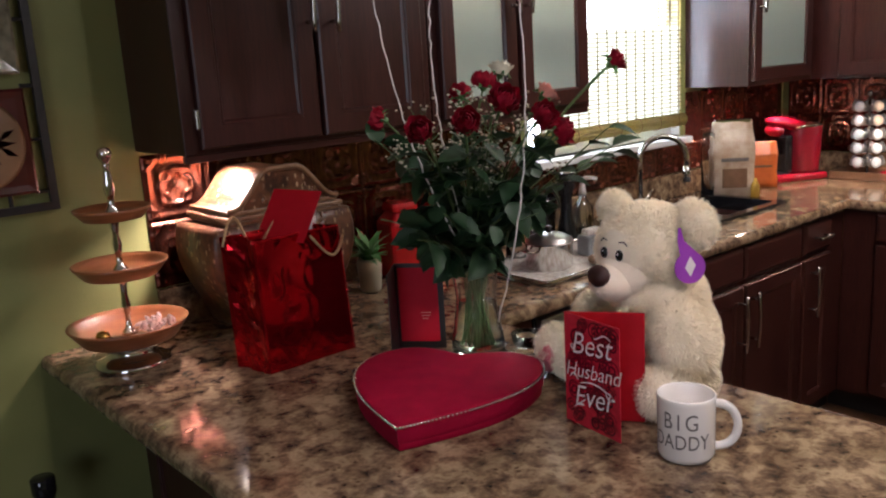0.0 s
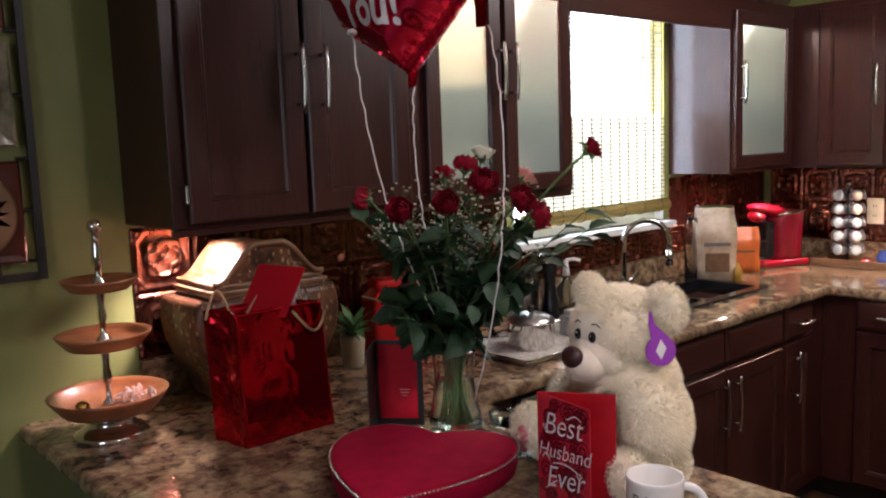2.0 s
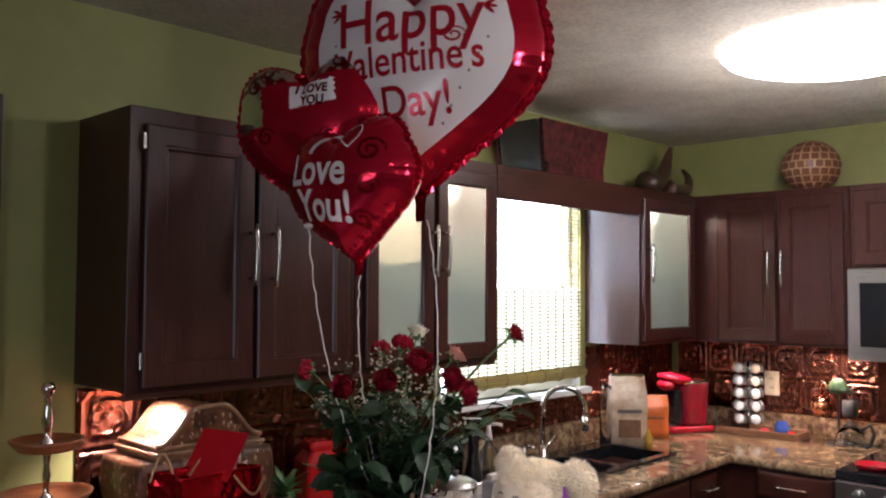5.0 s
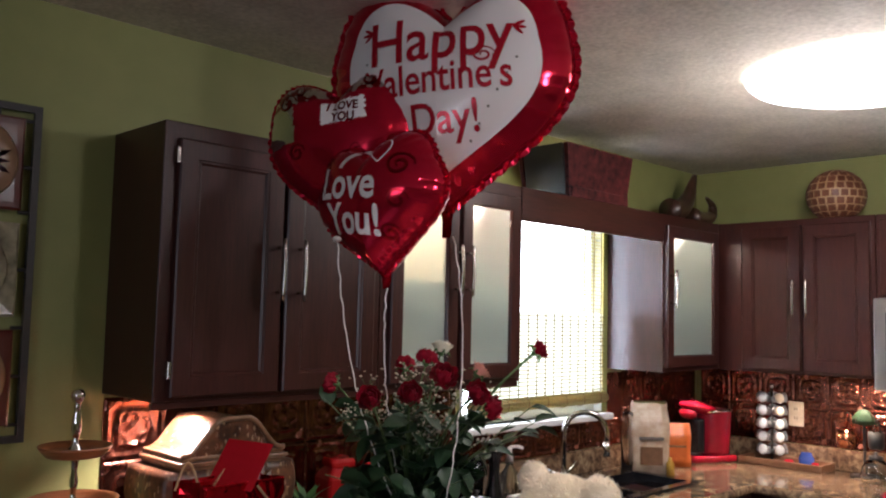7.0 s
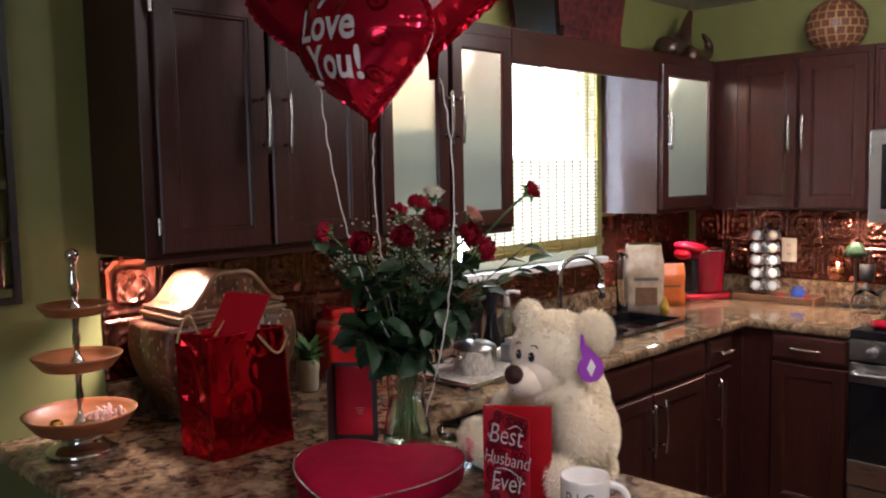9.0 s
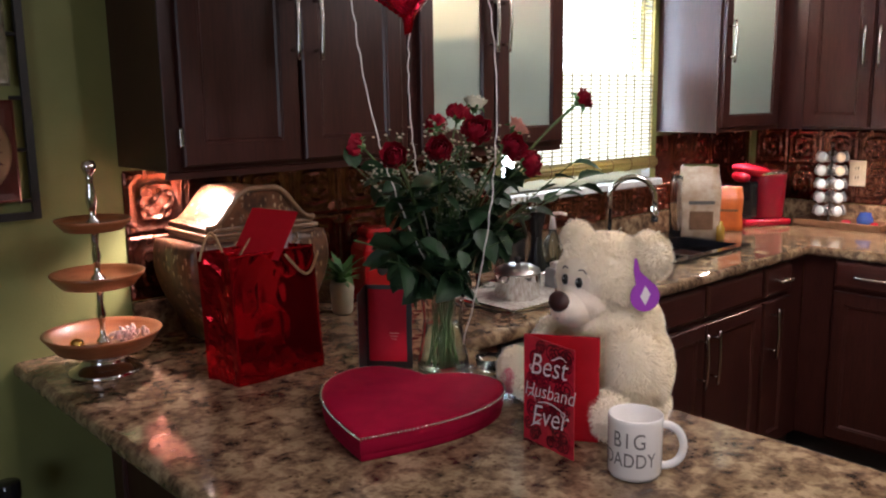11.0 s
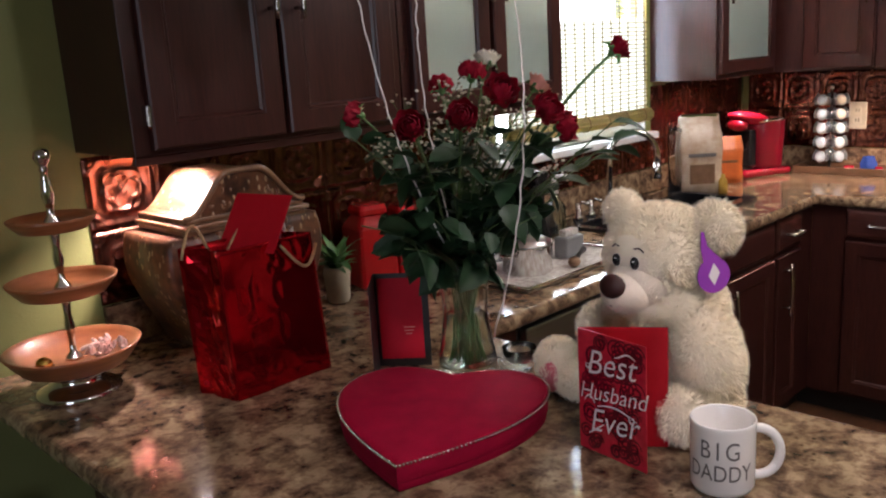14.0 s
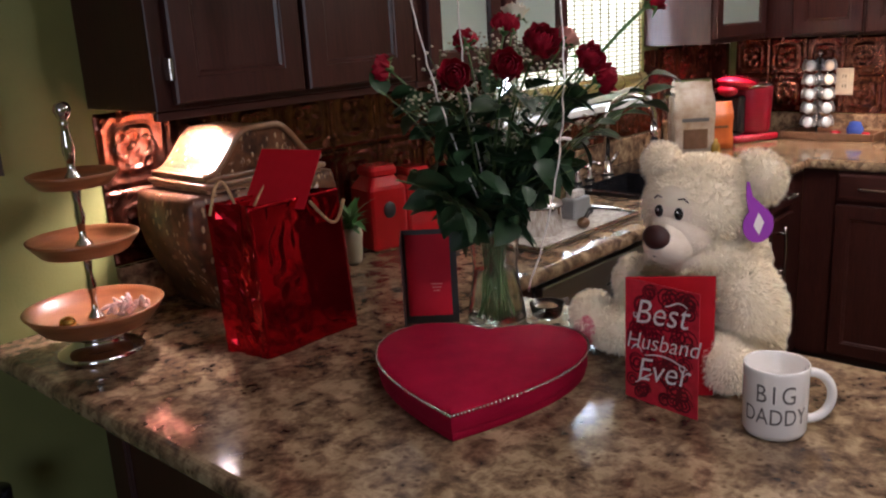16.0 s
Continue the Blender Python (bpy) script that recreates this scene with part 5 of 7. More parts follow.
    n0 = len(bm.faces)
    tube([P(0.1150, -0.012, 0.2120), P(0.1180, 0.0, 0.2090), P(0.1150, 0.014, 0.2130)], 0.0011, 5, bm)
    bm.faces.ensure_lookup_table()
    for f in bm.faces[n0:]:
        f.material_index = 2
    dot_part(P(0.1220, 0.152, 0.0460), (0.008, 0.026, 0.030), 4, 18, 10)
    # purple drop-shaped swing tag at the ear, with a small pale square
    tc = P(0.0060, -0.112, 0.2690)
    view = Vector((-0.48, -0.87, 0.1)).normalized()
    ex = Vector((0, 0, 1)).cross(view).normalized()
    ey = view.cross(ex)
    for dz, rr, mi in ((0.0, 0.0, 5), (0.0, 0.0, 6)):
        pts = []
        if mi == 5:
            for i in range(28):
                a = math.pi * (-0.80 + 1.60 * i / 27) - math.pi / 2
                pts.append((0.033 * math.cos(a), -0.012 + 0.031 * math.sin(a)))
            pts += [(-0.010, 0.040), (-0.016, 0.066), (-0.021, 0.066), (-0.024, 0.040)]
            z0, z1 = 0.0, 0.0014
        else:
            pts = [(0.0, -0.030), (0.012, -0.008), (0.001, 0.010), (-0.011, -0.012)]
            z0, z1 = 0.0015, 0.0021
        pts = [(x * 0.88, y * 0.90) for x, y in pts]
        lo = [bm.verts.new(tc + ex * x + ey * y + view * z0) for x, y in pts]
        hi = [bm.verts.new(tc + ex * x + ey * y + view * z1) for x, y in pts]
        fs = [bm.faces.new(hi), bm.faces.new(lo[::-1])]
        for i in range(len(pts)):
            j = (i + 1) % len(pts)
            fs.append(bm.faces.new((lo[i], lo[j], hi[j], hi[i])))
        for f in fs:
            f.material_index = mi
    bm.to_mesh(me)
    bm.free()
    # tufts of plush
    nv = len(me.vertices)
    co = np.empty(nv * 3)
    me.vertices.foreach_get("co", co)
    faces = [tuple(p.vertices) for p in me.polygons]
    mats = [p.material_index for p in me.polygons]
    smooth = [p.use_smooth for p in me.polygons]
    verts = [tuple(v) for v in co.reshape(-1, 3)]
    rng = np.random.RandomState(4)
    area = [b[1][0] * b[1][1] + b[1][1] * b[1][2] for b in blobs]
    total = sum(area)
    for bi, ((c, r, pitch, fl), R) in enumerate(zip(blobs, rots)):
        R = np.array(R)
        n = int(130000 * area[bi] / total)
        d = rng.normal(size=(n, 3))
        d /= np.linalg.norm(d, axis=1)[:, None]
        pts = (d * np.array(r)) @ R.T + np.array(c)
        nrm = (d / np.array(r)) @ R.T
        nrm /= np.linalg.norm(nrm, axis=1)[:, None]
        keep = pts[:, 2] > CT + 0.004
        for bj, ((c2, r2, _, _), R2) in enumerate(zip(blobs, rots)):
            if bj != bi:
                q = ((pts - np.array(c2)) @ np.array(R2)) / np.array(r2)
                keep &= (q ** 2).sum(1) > 0.97
        q = pts - np.array(P(0.090, 0, 0.246))
        face = (np.linalg.norm(q, axis=1) < 0.068)
        near_eye = (np.linalg.norm(pts - np.array(P(0.082, 0, 0.284)), axis=1) < 0.036)
        keep &= ~near_eye & ~(face & (rng.rand(n) < 0.3))
        for p, nn, ff in zip(pts[keep], nrm[keep], face[keep]):
            length = fl * rng.uniform(0.6, 1.25) * (0.3 if ff else 1.0)
            clump = np.array(noise.noise_vector(Vector(p) * 55))
            t = nn + 0.45 * clump + rng.normal(size=3) * 0.22 + np.array((0, 0, -0.25))
            t /= np.linalg.norm(t)
            s = np.cross(t, rng.normal(size=3))
            s *= 0.0006 / np.linalg.norm(s)
            tip = p + t * length * 0.6 + (t + 0.3 * clump + np.array((0, 0, -0.25))) * length * 0.4
            if tip[2] < CT + 0.001:
                continue
            midp = p + t * length * 0.55
            k = len(verts)
            verts += [tuple(p - s - nn * 0.002), tuple(p + s - nn * 0.002), tuple(midp + s * 0.8), tuple(midp - s * 0.8), tuple(tip)]
            faces += [(k, k + 1, k + 2, k + 3), (k + 3, k + 2, k + 4)]
            mats += [1 if ff else 0] * 2
            smooth += [False] * 2
    me2 = bpy.data.meshes.new("teddy_bear")
    me2.from_pydata(verts, [], faces)
    for m in (FUR, FUR_FACE, NOSE, BLACK_GLOSS, PINK_PAD, PURPLE, WHITE_INK):
        me2.materials.append(m)
    me2.polygons.foreach_set("material_index", mats)
    me2.polygons.foreach_set("use_smooth", smooth)
    me2.update()
    tagged(new("teddy_bear", me2), "cream plush teddy bear sitting with a purple ear tag", "teddy bear")


teddy_bear()


# ---- vase with roses ----
VX, VY = 1.236, 1.236


def vase():
    v = thing("vase", "clear flared glass vase half full of water", "vase", pose(VX, VY, CT + 0.0005))
    prof_o = [(0.0, 0.0), (0.055, 0.0), (0.060, 0.006), (0.058, 0.03), (0.048, 0.09), (0.044, 0.13), (0.049, 0.18), (0.062, 0.235)]
    prof_i = [(0.059, 0.235), (0.046, 0.18), (0.041, 0.13), (0.045, 0.09), (0.054, 0.03), (0.053, 0.016), (0.0, 0.014)]
    part("glass_body", lathe(prof_o + prof_i, 48), CLEAR, v, "", True).visible_shadow = False
    part("water", lathe([(0, 0.0145), (0.0525, 0.0165), (0.0535, 0.03), (0.0445, 0.09), (0.0415, 0.118), (0.0, 0.118)], 40), WATER, v, "greenish water", True).visible_shadow = False
    bowlp = thing("glass_dish", "small clear glass dish beside the vase", "dish", pose(1.335, 1.185, CT + 0.0005))
    part("dish", lathe([(0, 0), (0.026, 0), (0.030, 0.004), (0.036, 0.030), (0.034, 0.030), (0.028, 0.006), (0, 0.005)], 28), CLEAR, bowlp, "", True).visible_shadow = False


def petal_mesh(name, w, h, cup, curl, mtl):
    n, k = 6, 6
    vs, fs = [], []
    for j in range(k + 1):
        for i in range(n + 1):
            u, v = i / n - 0.5, j / k
            wide = w * math.sin(math.pi * min(0.97, 0.25 + 0.62 * v)) * (1 - 0.35 * v ** 6)
            x = u * 2 * wide * 0.5
            y = -cup * (1 - (2 * u) ** 2) * math.sin(math.pi * min(1, v * 0.9)) - curl * v ** 3
            vs.append((x, y, h * v - 0.10 * h * (2 * u) ** 2 * v))
    for j in range(k):
        for i in range(n):
            a = j * (n + 1) + i
            fs.append((a, a + 1, a + n + 2, a + n + 1))
    return vs, fs


def bloom_petals(R, H, mtl, seed, ruffle=0.0):
    """The petals of one bloom, each a mesh of its own, set about the origin."""
    rng = random.Random(seed)
    out = []
    rows = ((3, 0.16, 1.0, -0.06), (5, 0.36, 1.0, 0.02), (6, 0.62, 0.95, 0.12), (7, 0.86, 0.86, 0.32)) if not ruffle else ((6, 0.2, 1.0, 0.05), (9, 0.42, 1.0, 0.15), (12, 0.66, 0.92, 0.35), (14, 0.9, 0.75, 0.6))
    for cnt, rr, hh, curl in rows:
        for i in range(cnt):
            a = 2 * math.pi * (i + rng.random() * 0.5) / cnt + rr * 7
            w = R * (1.9 * rr + 0.5) * (0.62 if ruffle else 1.0)
            pv, pf = petal_mesh("p", w, H * hh * rng.uniform(0.9, 1.08), R * 0.28, R * curl, mtl)
            tilt = rr * 0.42 + rng.uniform(-0.05, 0.05)
            vs = []
            for x, y, z in pv:
                if ruffle:
                    z += ruffle * math.sin(x * 900 + i) * (z / H) ** 2
                yy = -(R * rr * 0.55) + y
                yy -= math.sin(tilt) * z * 0.55
                vs.append((x * math.cos(a) - yy * math.sin(a), x * math.sin(a) + yy * math.cos(a), z))
            me = bpy.data.meshes.new("petal")
            me.from_pydata(vs, [], pf)
            me.materials.append(mtl)
            me.shade_smooth()
            out.append(me)
    return out


def leaf_mesh(name, length, w, mtl, bend=0.25):
    n = 8
    vs, fs = [], []
    for j in range(n + 1):
        v = j / n
        half = w * (math.sin(math.pi * v ** 0.8) ** 0.85 if 0 < v < 1 else 0.02)
        half *= 1 + 0.06 * math.cos(j * math.pi)
        z = -bend * length * v * v
        for u in (-1, -0.5, 0, 0.5, 1):
            vs.append((u * half, length * v, z + abs(u) * half * 0.28))
    for j in range(n):
        for i in range(4):
            a = j * 5 + i
            fs.append((a, a + 1, a + 6, a + 5))
    me = bpy.data.meshes.new(name)
    me.from_pydata(vs, [], fs)
    me.materials.append(mtl)
    me.shade_smooth()
    return me


ROSE_A = [bloom_petals(0.030, 0.042, PETAL, k) for k in (1, 2, 3)]
CARN_W = bloom_petals(0.026, 0.034, PETAL_W, 5, 0.004)
CARN_P = bloom_petals(0.026, 0.032, PETAL_P, 6, 0.004)
CARN_R = bloom_petals(0.022, 0.034, PETAL, 7, 0.004)
LEAVES = [leaf_mesh("leaf", 0.058, 0.021, LEAF, 0.2), leaf_mesh("leaf", 0.070, 0.025, LEAF, 0.4), leaf_mesh("leaf", 0.048, 0.018, LEAF, -0.1)]
LEAVES_L = [leaf_mesh("leaf", 0.06, 0.016, LEAF_L, 0.2)]


def bez(a, b, c, n=12):
    return [a * (1 - t) ** 2 + b * 2 * t * (1 - t) + c * t * t for t in (i / n for i in range(n + 1))]


def flower(name, label, head, me, tilt, n_leaf, rng, leaf_set=None, lean=1.0, low=0.05, high=0.84, size=1.0):
    f = thing(name, label, "rose" if name == "rose" else "carnation", pose(VX, VY, CT), "flowers in the vase")
    base = Vector((rng.uniform(-0.022, 0.022), rng.uniform(-0.022, 0.022), 0.022))
    top = Vector(head) - Vector((VX, VY, CT))
    off = Vector((top.x, top.y, 0))
    neck = Vector((-base.x * 0.6 + off.x * 0.10, -base.y * 0.6 + off.y * 0.10, 0.215))
    if Vector((neck.x, neck.y)).length > 0.032:
        k = 0.032 / Vector((neck.x, neck.y)).length
        neck.x, neck.y = neck.x * k, neck.y * k
    pts = [base.lerp(neck, i / 5) for i in range(5)] + bez(neck, neck + Vector((off.x * 0.25, off.y * 0.25, (top.z - 0.215) * 0.6)), top)
    part("stem", tube(pts, 0.0034 if leaf_set else 0.0024, 6), STEM, f, "", True)
    d = (pts[-1] - pts[-3]).normalized()
    d = (d + Vector(tilt)).normalized()
    q = d.to_track_quat("Z", "Y").to_matrix().to_4x4()
    mb = Matrix.Translation(top) @ q @ pose(0, 0, 0, 0, 0, rng.uniform(0, 360)) @ Matrix.Diagonal((size, size, size, 1))
    for pm in me:
        b = new("petal", pm)
        b.parent = f
        b.matrix_basis = mb
    bm = ellip((0, 0, 0.0), (0.008, 0.008, 0.010), None, (0, 0, 0), 10, 8)
    for i in range(5):
        a = i * 2 * math.pi / 5
        tube([(0.006 * math.cos(a), 0.006 * math.sin(a), 0), (0.018 * math.cos(a), 0.018 * math.sin(a), 0.004), (0.026 * math.cos(a), 0.026 * math.sin(a), -0.006)], [0.003, 0.0035, 0.0004], 5, bm)
    part("calyx", bm, LEAF_L, f, "", True).matrix_basis = Matrix.Translation(top) @ q
    n = len(pts)
    for i in range(n_leaf):
        t = low + (high - low) * (i + rng.random() * 0.7) / n_leaf
        k = 5 + int(t * (n - 6))
        p = pts[min(k, n - 1)]
        a = rng.uniform(0, 360)
        el = rng.uniform(-55, 55)
        o = new("leaf", rng.choice(leaf_set or LEAVES))
        o.parent = f
        s = rng.uniform(0.75, 1.25)
        out = Vector((p.x, p.y, 0))
        if out.length > 0.03 and rng.random() < 0.6:
            a = math.degrees(math.atan2(out.y, out.x)) - 90 + rng.uniform(-75, 75)
        o.matrix_basis = pose(p.x, p.y, p.z, 0, 0, a) @ pose(0, 0.012, 0, el, rng.uniform(-30, 30), 0) @ Matrix.Diagonal((s, s, s, 1))
    return f


def bouquet():
    rng = random.Random(21)
    reds = [(1.158, 1.416, 1.428), (1.025, 1.131, 1.421), (1.091, 1.080, 1.430), (1.191, 1.087, 1.458), (1.206, 1.004, 1.432), (1.262, 1.013, 1.400), (1.370, 1.398, 1.460), (1.273, 1.220, 1.488)]
    tilts = [(-0.9, 0.5, -0.4), (-0.5, -0.6, -0.1), (-0.4, -0.5, 0.0), (-0.2, -0.5, 0.2), (0.1, -0.5, -0.1), (0.6, -0.6, -0.4), (0.3, 0.3, 0.2), (0, 0, 0.5)]
    for i, (h, t) in enumerate(zip(reds, tilts)):
        flower("rose", "deep red rose in the vase" if i else "deep red rose bud leaning out of the vase", h, ROSE_A[i % 3], t, 9, rng, size=0.90 if i == 3 else 0.78)
    flower("carnation", "white carnation at the top of the bouquet", (1.382, 1.280, 1.508), CARN_W, (0, 0, 0.5), 4, rng, size=0.82)
    flower("carnation", "pale pink carnation in the bouquet", (1.416, 1.185, 1.458), CARN_P, (0.2, -0.3, 0.2), 4, rng, size=0.8)
    f = flower("carnation", "single red carnation standing out on a long stem", (1.413, 1.000, 1.520), CARN_R, (0.5, -0.4, 0.2), 3, rng, LEAVES_L, size=0.82)
    # filler greenery
    for k in range(28):
        a = k * 2.4 + 0.3
        r = rng.uniform(0.08, 0.23)
        z = rng.uniform(1.20, 1.41)
        g = thing("leaf_spray", "dark green leafy stem in the vase", "greenery", pose(VX, VY, CT), "greenery in the vase")
        top = Vector((r * math.cos(a), r * math.sin(a), z - CT))
        base = Vector((rng.uniform(-0.025, 0.025), rng.uniform(-0.025, 0.025), 0.022))
        neck = Vector((top.x * 0.14, top.y * 0.14, 0.21))
        pts = [base.lerp(neck, i / 4) for i in range(4)] + bez(neck, neck + Vector((top.x * 0.3, top.y * 0.3, (top.z - 0.21) * 0.7)), top, 8)
        part("stem", tube(pts, 0.0013, 5), STEM, g, "", True)
        for i in range(9):
            t = rng.random() ** 0.8
            p = pts[4 + int(t * (len(pts) - 5))]
            o = new("leaf", rng.choice(LEAVES))
            o.parent = g
            s = rng.uniform(0.75, 1.3)
            o.matrix_basis = pose(p.x, p.y, p.z, 0, 0, math.degrees(a) - 90 + rng.uniform(-170, 170)) @ pose(0, 0.006, 0, rng.uniform(-60, 60), rng.uniform(-60, 60), 0) @ Matrix.Diagonal((s, s, s, 1))
    # a spray on the far side of the bouquet
    for h in ((1.355, 0.965, 1.400), (1.44, 1.02, 1.355), (1.477, 1.048, 1.335)):
        g = thing("leaf_spray", "long green leafy stem reaching out of the bouquet", "greenery", pose(VX, VY, CT), "greenery in the vase")
        top = Vector(h) - Vector((VX, VY, CT))
        neck = Vector((top.x * 0.12, top.y * 0.12, 0.21))
        pts = [Vector((0, 0.01, 0.022)), neck] + bez(neck, neck + Vector((top.x * 0.3, top.y * 0.3, 0.14)), top, 9)
        part("stem", tube(pts, 0.0013, 5), STEM, g, "", True)
        for i in range(8):
            p = pts[4 + int(i * (len(pts) - 5) / 7)]
            o = new("leaf", LEAVES[i % 3])
            o.parent = g
            aa = math.degrees(math.atan2(top.y, top.x)) - 90 + (60 if i % 2 else -60) * (1 - i / 9)
            o.matrix_basis = pose(p.x, p.y, p.z, 0, 0, aa) @ pose(0, 0, 0, rng.uniform(-10, 35), rng.uniform(-20, 20), 0) @ Matrix.Diagonal((0.85, 0.85, 0.85, 1))
    # small white filler blooms on fine stalks
    bm = bmesh.new()
    stalk = bmesh.new()
    for k in range(30):
        a, r = rng.uniform(0, 6.28), rng.uniform(0.02, 0.17)
        c = Vector((VX + r * math.cos(a), VY + r * math.sin(a) - 0.03, rng.uniform(1.29, 1.47) - r * 0.15))
        foot = Vector((VX + 0.15 * (c.x - VX), VY + 0.15 * (c.y - VY), CT + 0.22))
        tube([foot, foot.lerp(c, 0.6) + Vector((0, 0, 0.02)), c], 0.0009, 4, stalk)
        for i in range(20):
            p = c + Vector((rng.gauss(0, 0.021), rng.gauss(0, 0.021), rng.gauss(0.008, 0.018)))
            bmesh.ops.create_icosphere(bm, subdivisions=1, radius=rng.uniform(0.0024, 0.0046), matrix=Matrix.Translation(p) @ Matrix.Diagonal((1, 1, 0.7, 1)))
            if i % 2:
                tube([c - Vector((0, 0, 0.01)), p], 0.0006, 3, stalk)
    b = thing("filler_flowers", "sprays of tiny white filler flowers among the roses", "filler flowers", pose(VX, VY, CT), "", "stuff")
    for n2, mesh, mtl in (("blossoms", bm, BREATH), ("stalks", stalk, STEM)):
        bmesh.ops.translate(mesh, verts=mesh.verts[:], vec=(-VX, -VY, -CT))
        part(n2, mesh, mtl, b)["kind"] = "stuff"


vase()
bouquet()


# ---- foil balloons ----
def balloon(name, label, m, w, depth, paint, seed, n=240, rings=26, full=0.0, squat=1.0):
    b = thing(name, label, "balloon", m, "foil balloons")
    out = heart_outline(n)
    cx, cy = 0.0, 0.12
    out = [(x * (1 + full * math.sin(math.pi * min(1, max(0, (0.55 - y) / 1.55)))), y) for x, y in out]
    rel = [((x - cx) * w / 2, (y - cy) * w / 2 * 1.02 * (squat if y < cy else 1.0)) for x, y in out]
    bm = bmesh.new()

    def zf(s, i):
        a = i * 2 * math.pi / n
        pucker = 1 + (0.15 * math.sin(a * 46 + seed) + 0.09 * math.sin(a * 29 + 2 * seed)) * s ** 14 + 0.02 * math.sin(a * 7 + seed) * s ** 2
        return depth * max(0.0, 1 - s ** 2.3) ** 0.62 * pucker
    layers = {}
    for side in (1, -1):
        cen = bm.verts.new((0, 0, side * depth))
        prev = None
        for k in range(1, rings + 1):
            s = (k / rings) ** 0.8
            ring = [bm.verts.new((x * s, y * s, side * zf(s, i))) for i, (x, y) in enumerate(rel)]
            for i in range(n):
                j = (i + 1) % n
                if prev is None:
                    f = bm.faces.new((cen, ring[i], ring[j]) if side < 0 else (cen, ring[j], ring[i]))
                else:
                    f = bm.faces.new((prev[i], ring[i], ring[j], prev[j]) if side < 0 else (prev[j], ring[j], ring[i], prev[i]))
                c = f.calc_center_median()
                f.material_index = paint(s, c.x / (w / 2), c.y / (w / 2)) if side > 0 else 0
                f.smooth = True
            prev = ring
    bmesh.ops.remove_doubles(bm, verts=bm.verts[:], dist=0.0004)
    bmesh.ops.recalc_face_normals(bm, faces=bm.faces[:])
    body = part("foil_body", bm, [FOIL_RED, FOIL_WHITE, FOIL_DARK, FOIL_SILVER], b)
    bm = bmesh.new()
    for i in range(n):
        j = (i + 1) % n
        k0 = 1.045 + 0.01 * math.sin(i * 2.1)
        k1 = 1.045 + 0.01 * math.sin(j * 2.1)
        w0, w1 = 0.004 * math.sin(i * 1.9 + seed), 0.004 * math.sin(j * 1.9 + seed)
        a, c = rel[i], rel[j]
        bm.faces.new([bm.verts.new(p) for p in ((a[0] * 0.985, a[1] * 0.985, 0), (c[0] * 0.985, c[1] * 0.985, 0), (c[0] * k1, c[1] * k1, w1), (a[0] * k0, a[1] * k0, w0))])
    bmesh.ops.remove_doubles(bm, verts=bm.verts[:], dist=0.0004)
    bmesh.ops.solidify(bm, geom=bm.faces[:], thickness=0.0006)
    part("seam", bm, FOIL_RED, b, "crimped foil seam")
    angs = [math.atan2(y, x) for x, y in rel]
    rads = [math.hypot(x, y) for x, y in rel]
    order = sorted(range(n), key=lambda i: angs[i])
    A, Rr = np.array([angs[i] for i in order]), np.array([rads[i] for i in order])

    def height(x, y):
        r = math.hypot(x, y)
        R = float(np.interp(math.atan2(y, x), A, Rr, period=2 * math.pi))
        s = min(1.0, r / R)
        return depth * max(0.0, 1 - s ** 2.3) ** 0.62

    def write(s, x, y, size, rz, mtl, squeeze=1.0, bold=0.0, shear=0.0):
        t = cut_grid(text_mesh(s, size, shear=shear, bold=bold), 0.009)
        bmesh.ops.transform(t, matrix=pose(x, y, 0, 0, 0, rz) @ Matrix.Diagonal((squeeze, 1, 1, 1)), verts=t.verts[:])
        for v in t.verts:
            v.co.z = height(v.co.x, v.co.y) + 0.0028
        part("lettering", t, mtl, body, "printed words on the foil")

    def draw(pts, width, mtl):
        t = bmesh.new()
        stroke(t, pts, width)
        for v in t.verts:
            v.co.z = height(v.co.x, v.co.y) + 0.0028
        part("printed_motif", t, mtl, body, "printed ornament")
    return b, write, draw, rel


def tail(b, w, length, mtl):
    y0 = -0.98 * w / 2
    bm = bmesh.new()
    k = 8
    rows = []
    for i in range(k + 1):
        f = i / k
        hw = (0.020 - 0.010 * f) * (1 + 0.15 * math.sin(f * 9))
        yy = y0 + 0.02 - length * f
        rows.append([bm.verts.new((x, yy, 0.004 * math.sin(f * 7 + x * 60))) for x in (-hw, 0, hw)])
    for a, c in zip(rows, rows[1:]):
        for i in range(2):
            bm.faces.new((a[i], a[i + 1], c[i + 1], c[i]))
    bmesh.ops.solidify(bm, geom=bm.faces[:], thickness=0.0006)
    part("tail", bm, mtl, b, "flat foil filling tail", True)


def facing(c, yaw, pitch=0.0, roll=0.0):
    """A pose whose local z looks along yaw (degrees from +x), local y up."""
    return pose(*c) @ pose(0, 0, 0, 0, 0, yaw + 90) @ pose(0, 0, 0, 90 - pitch, 0, 0) @ pose(0, 0, 0, 0, 0, roll)


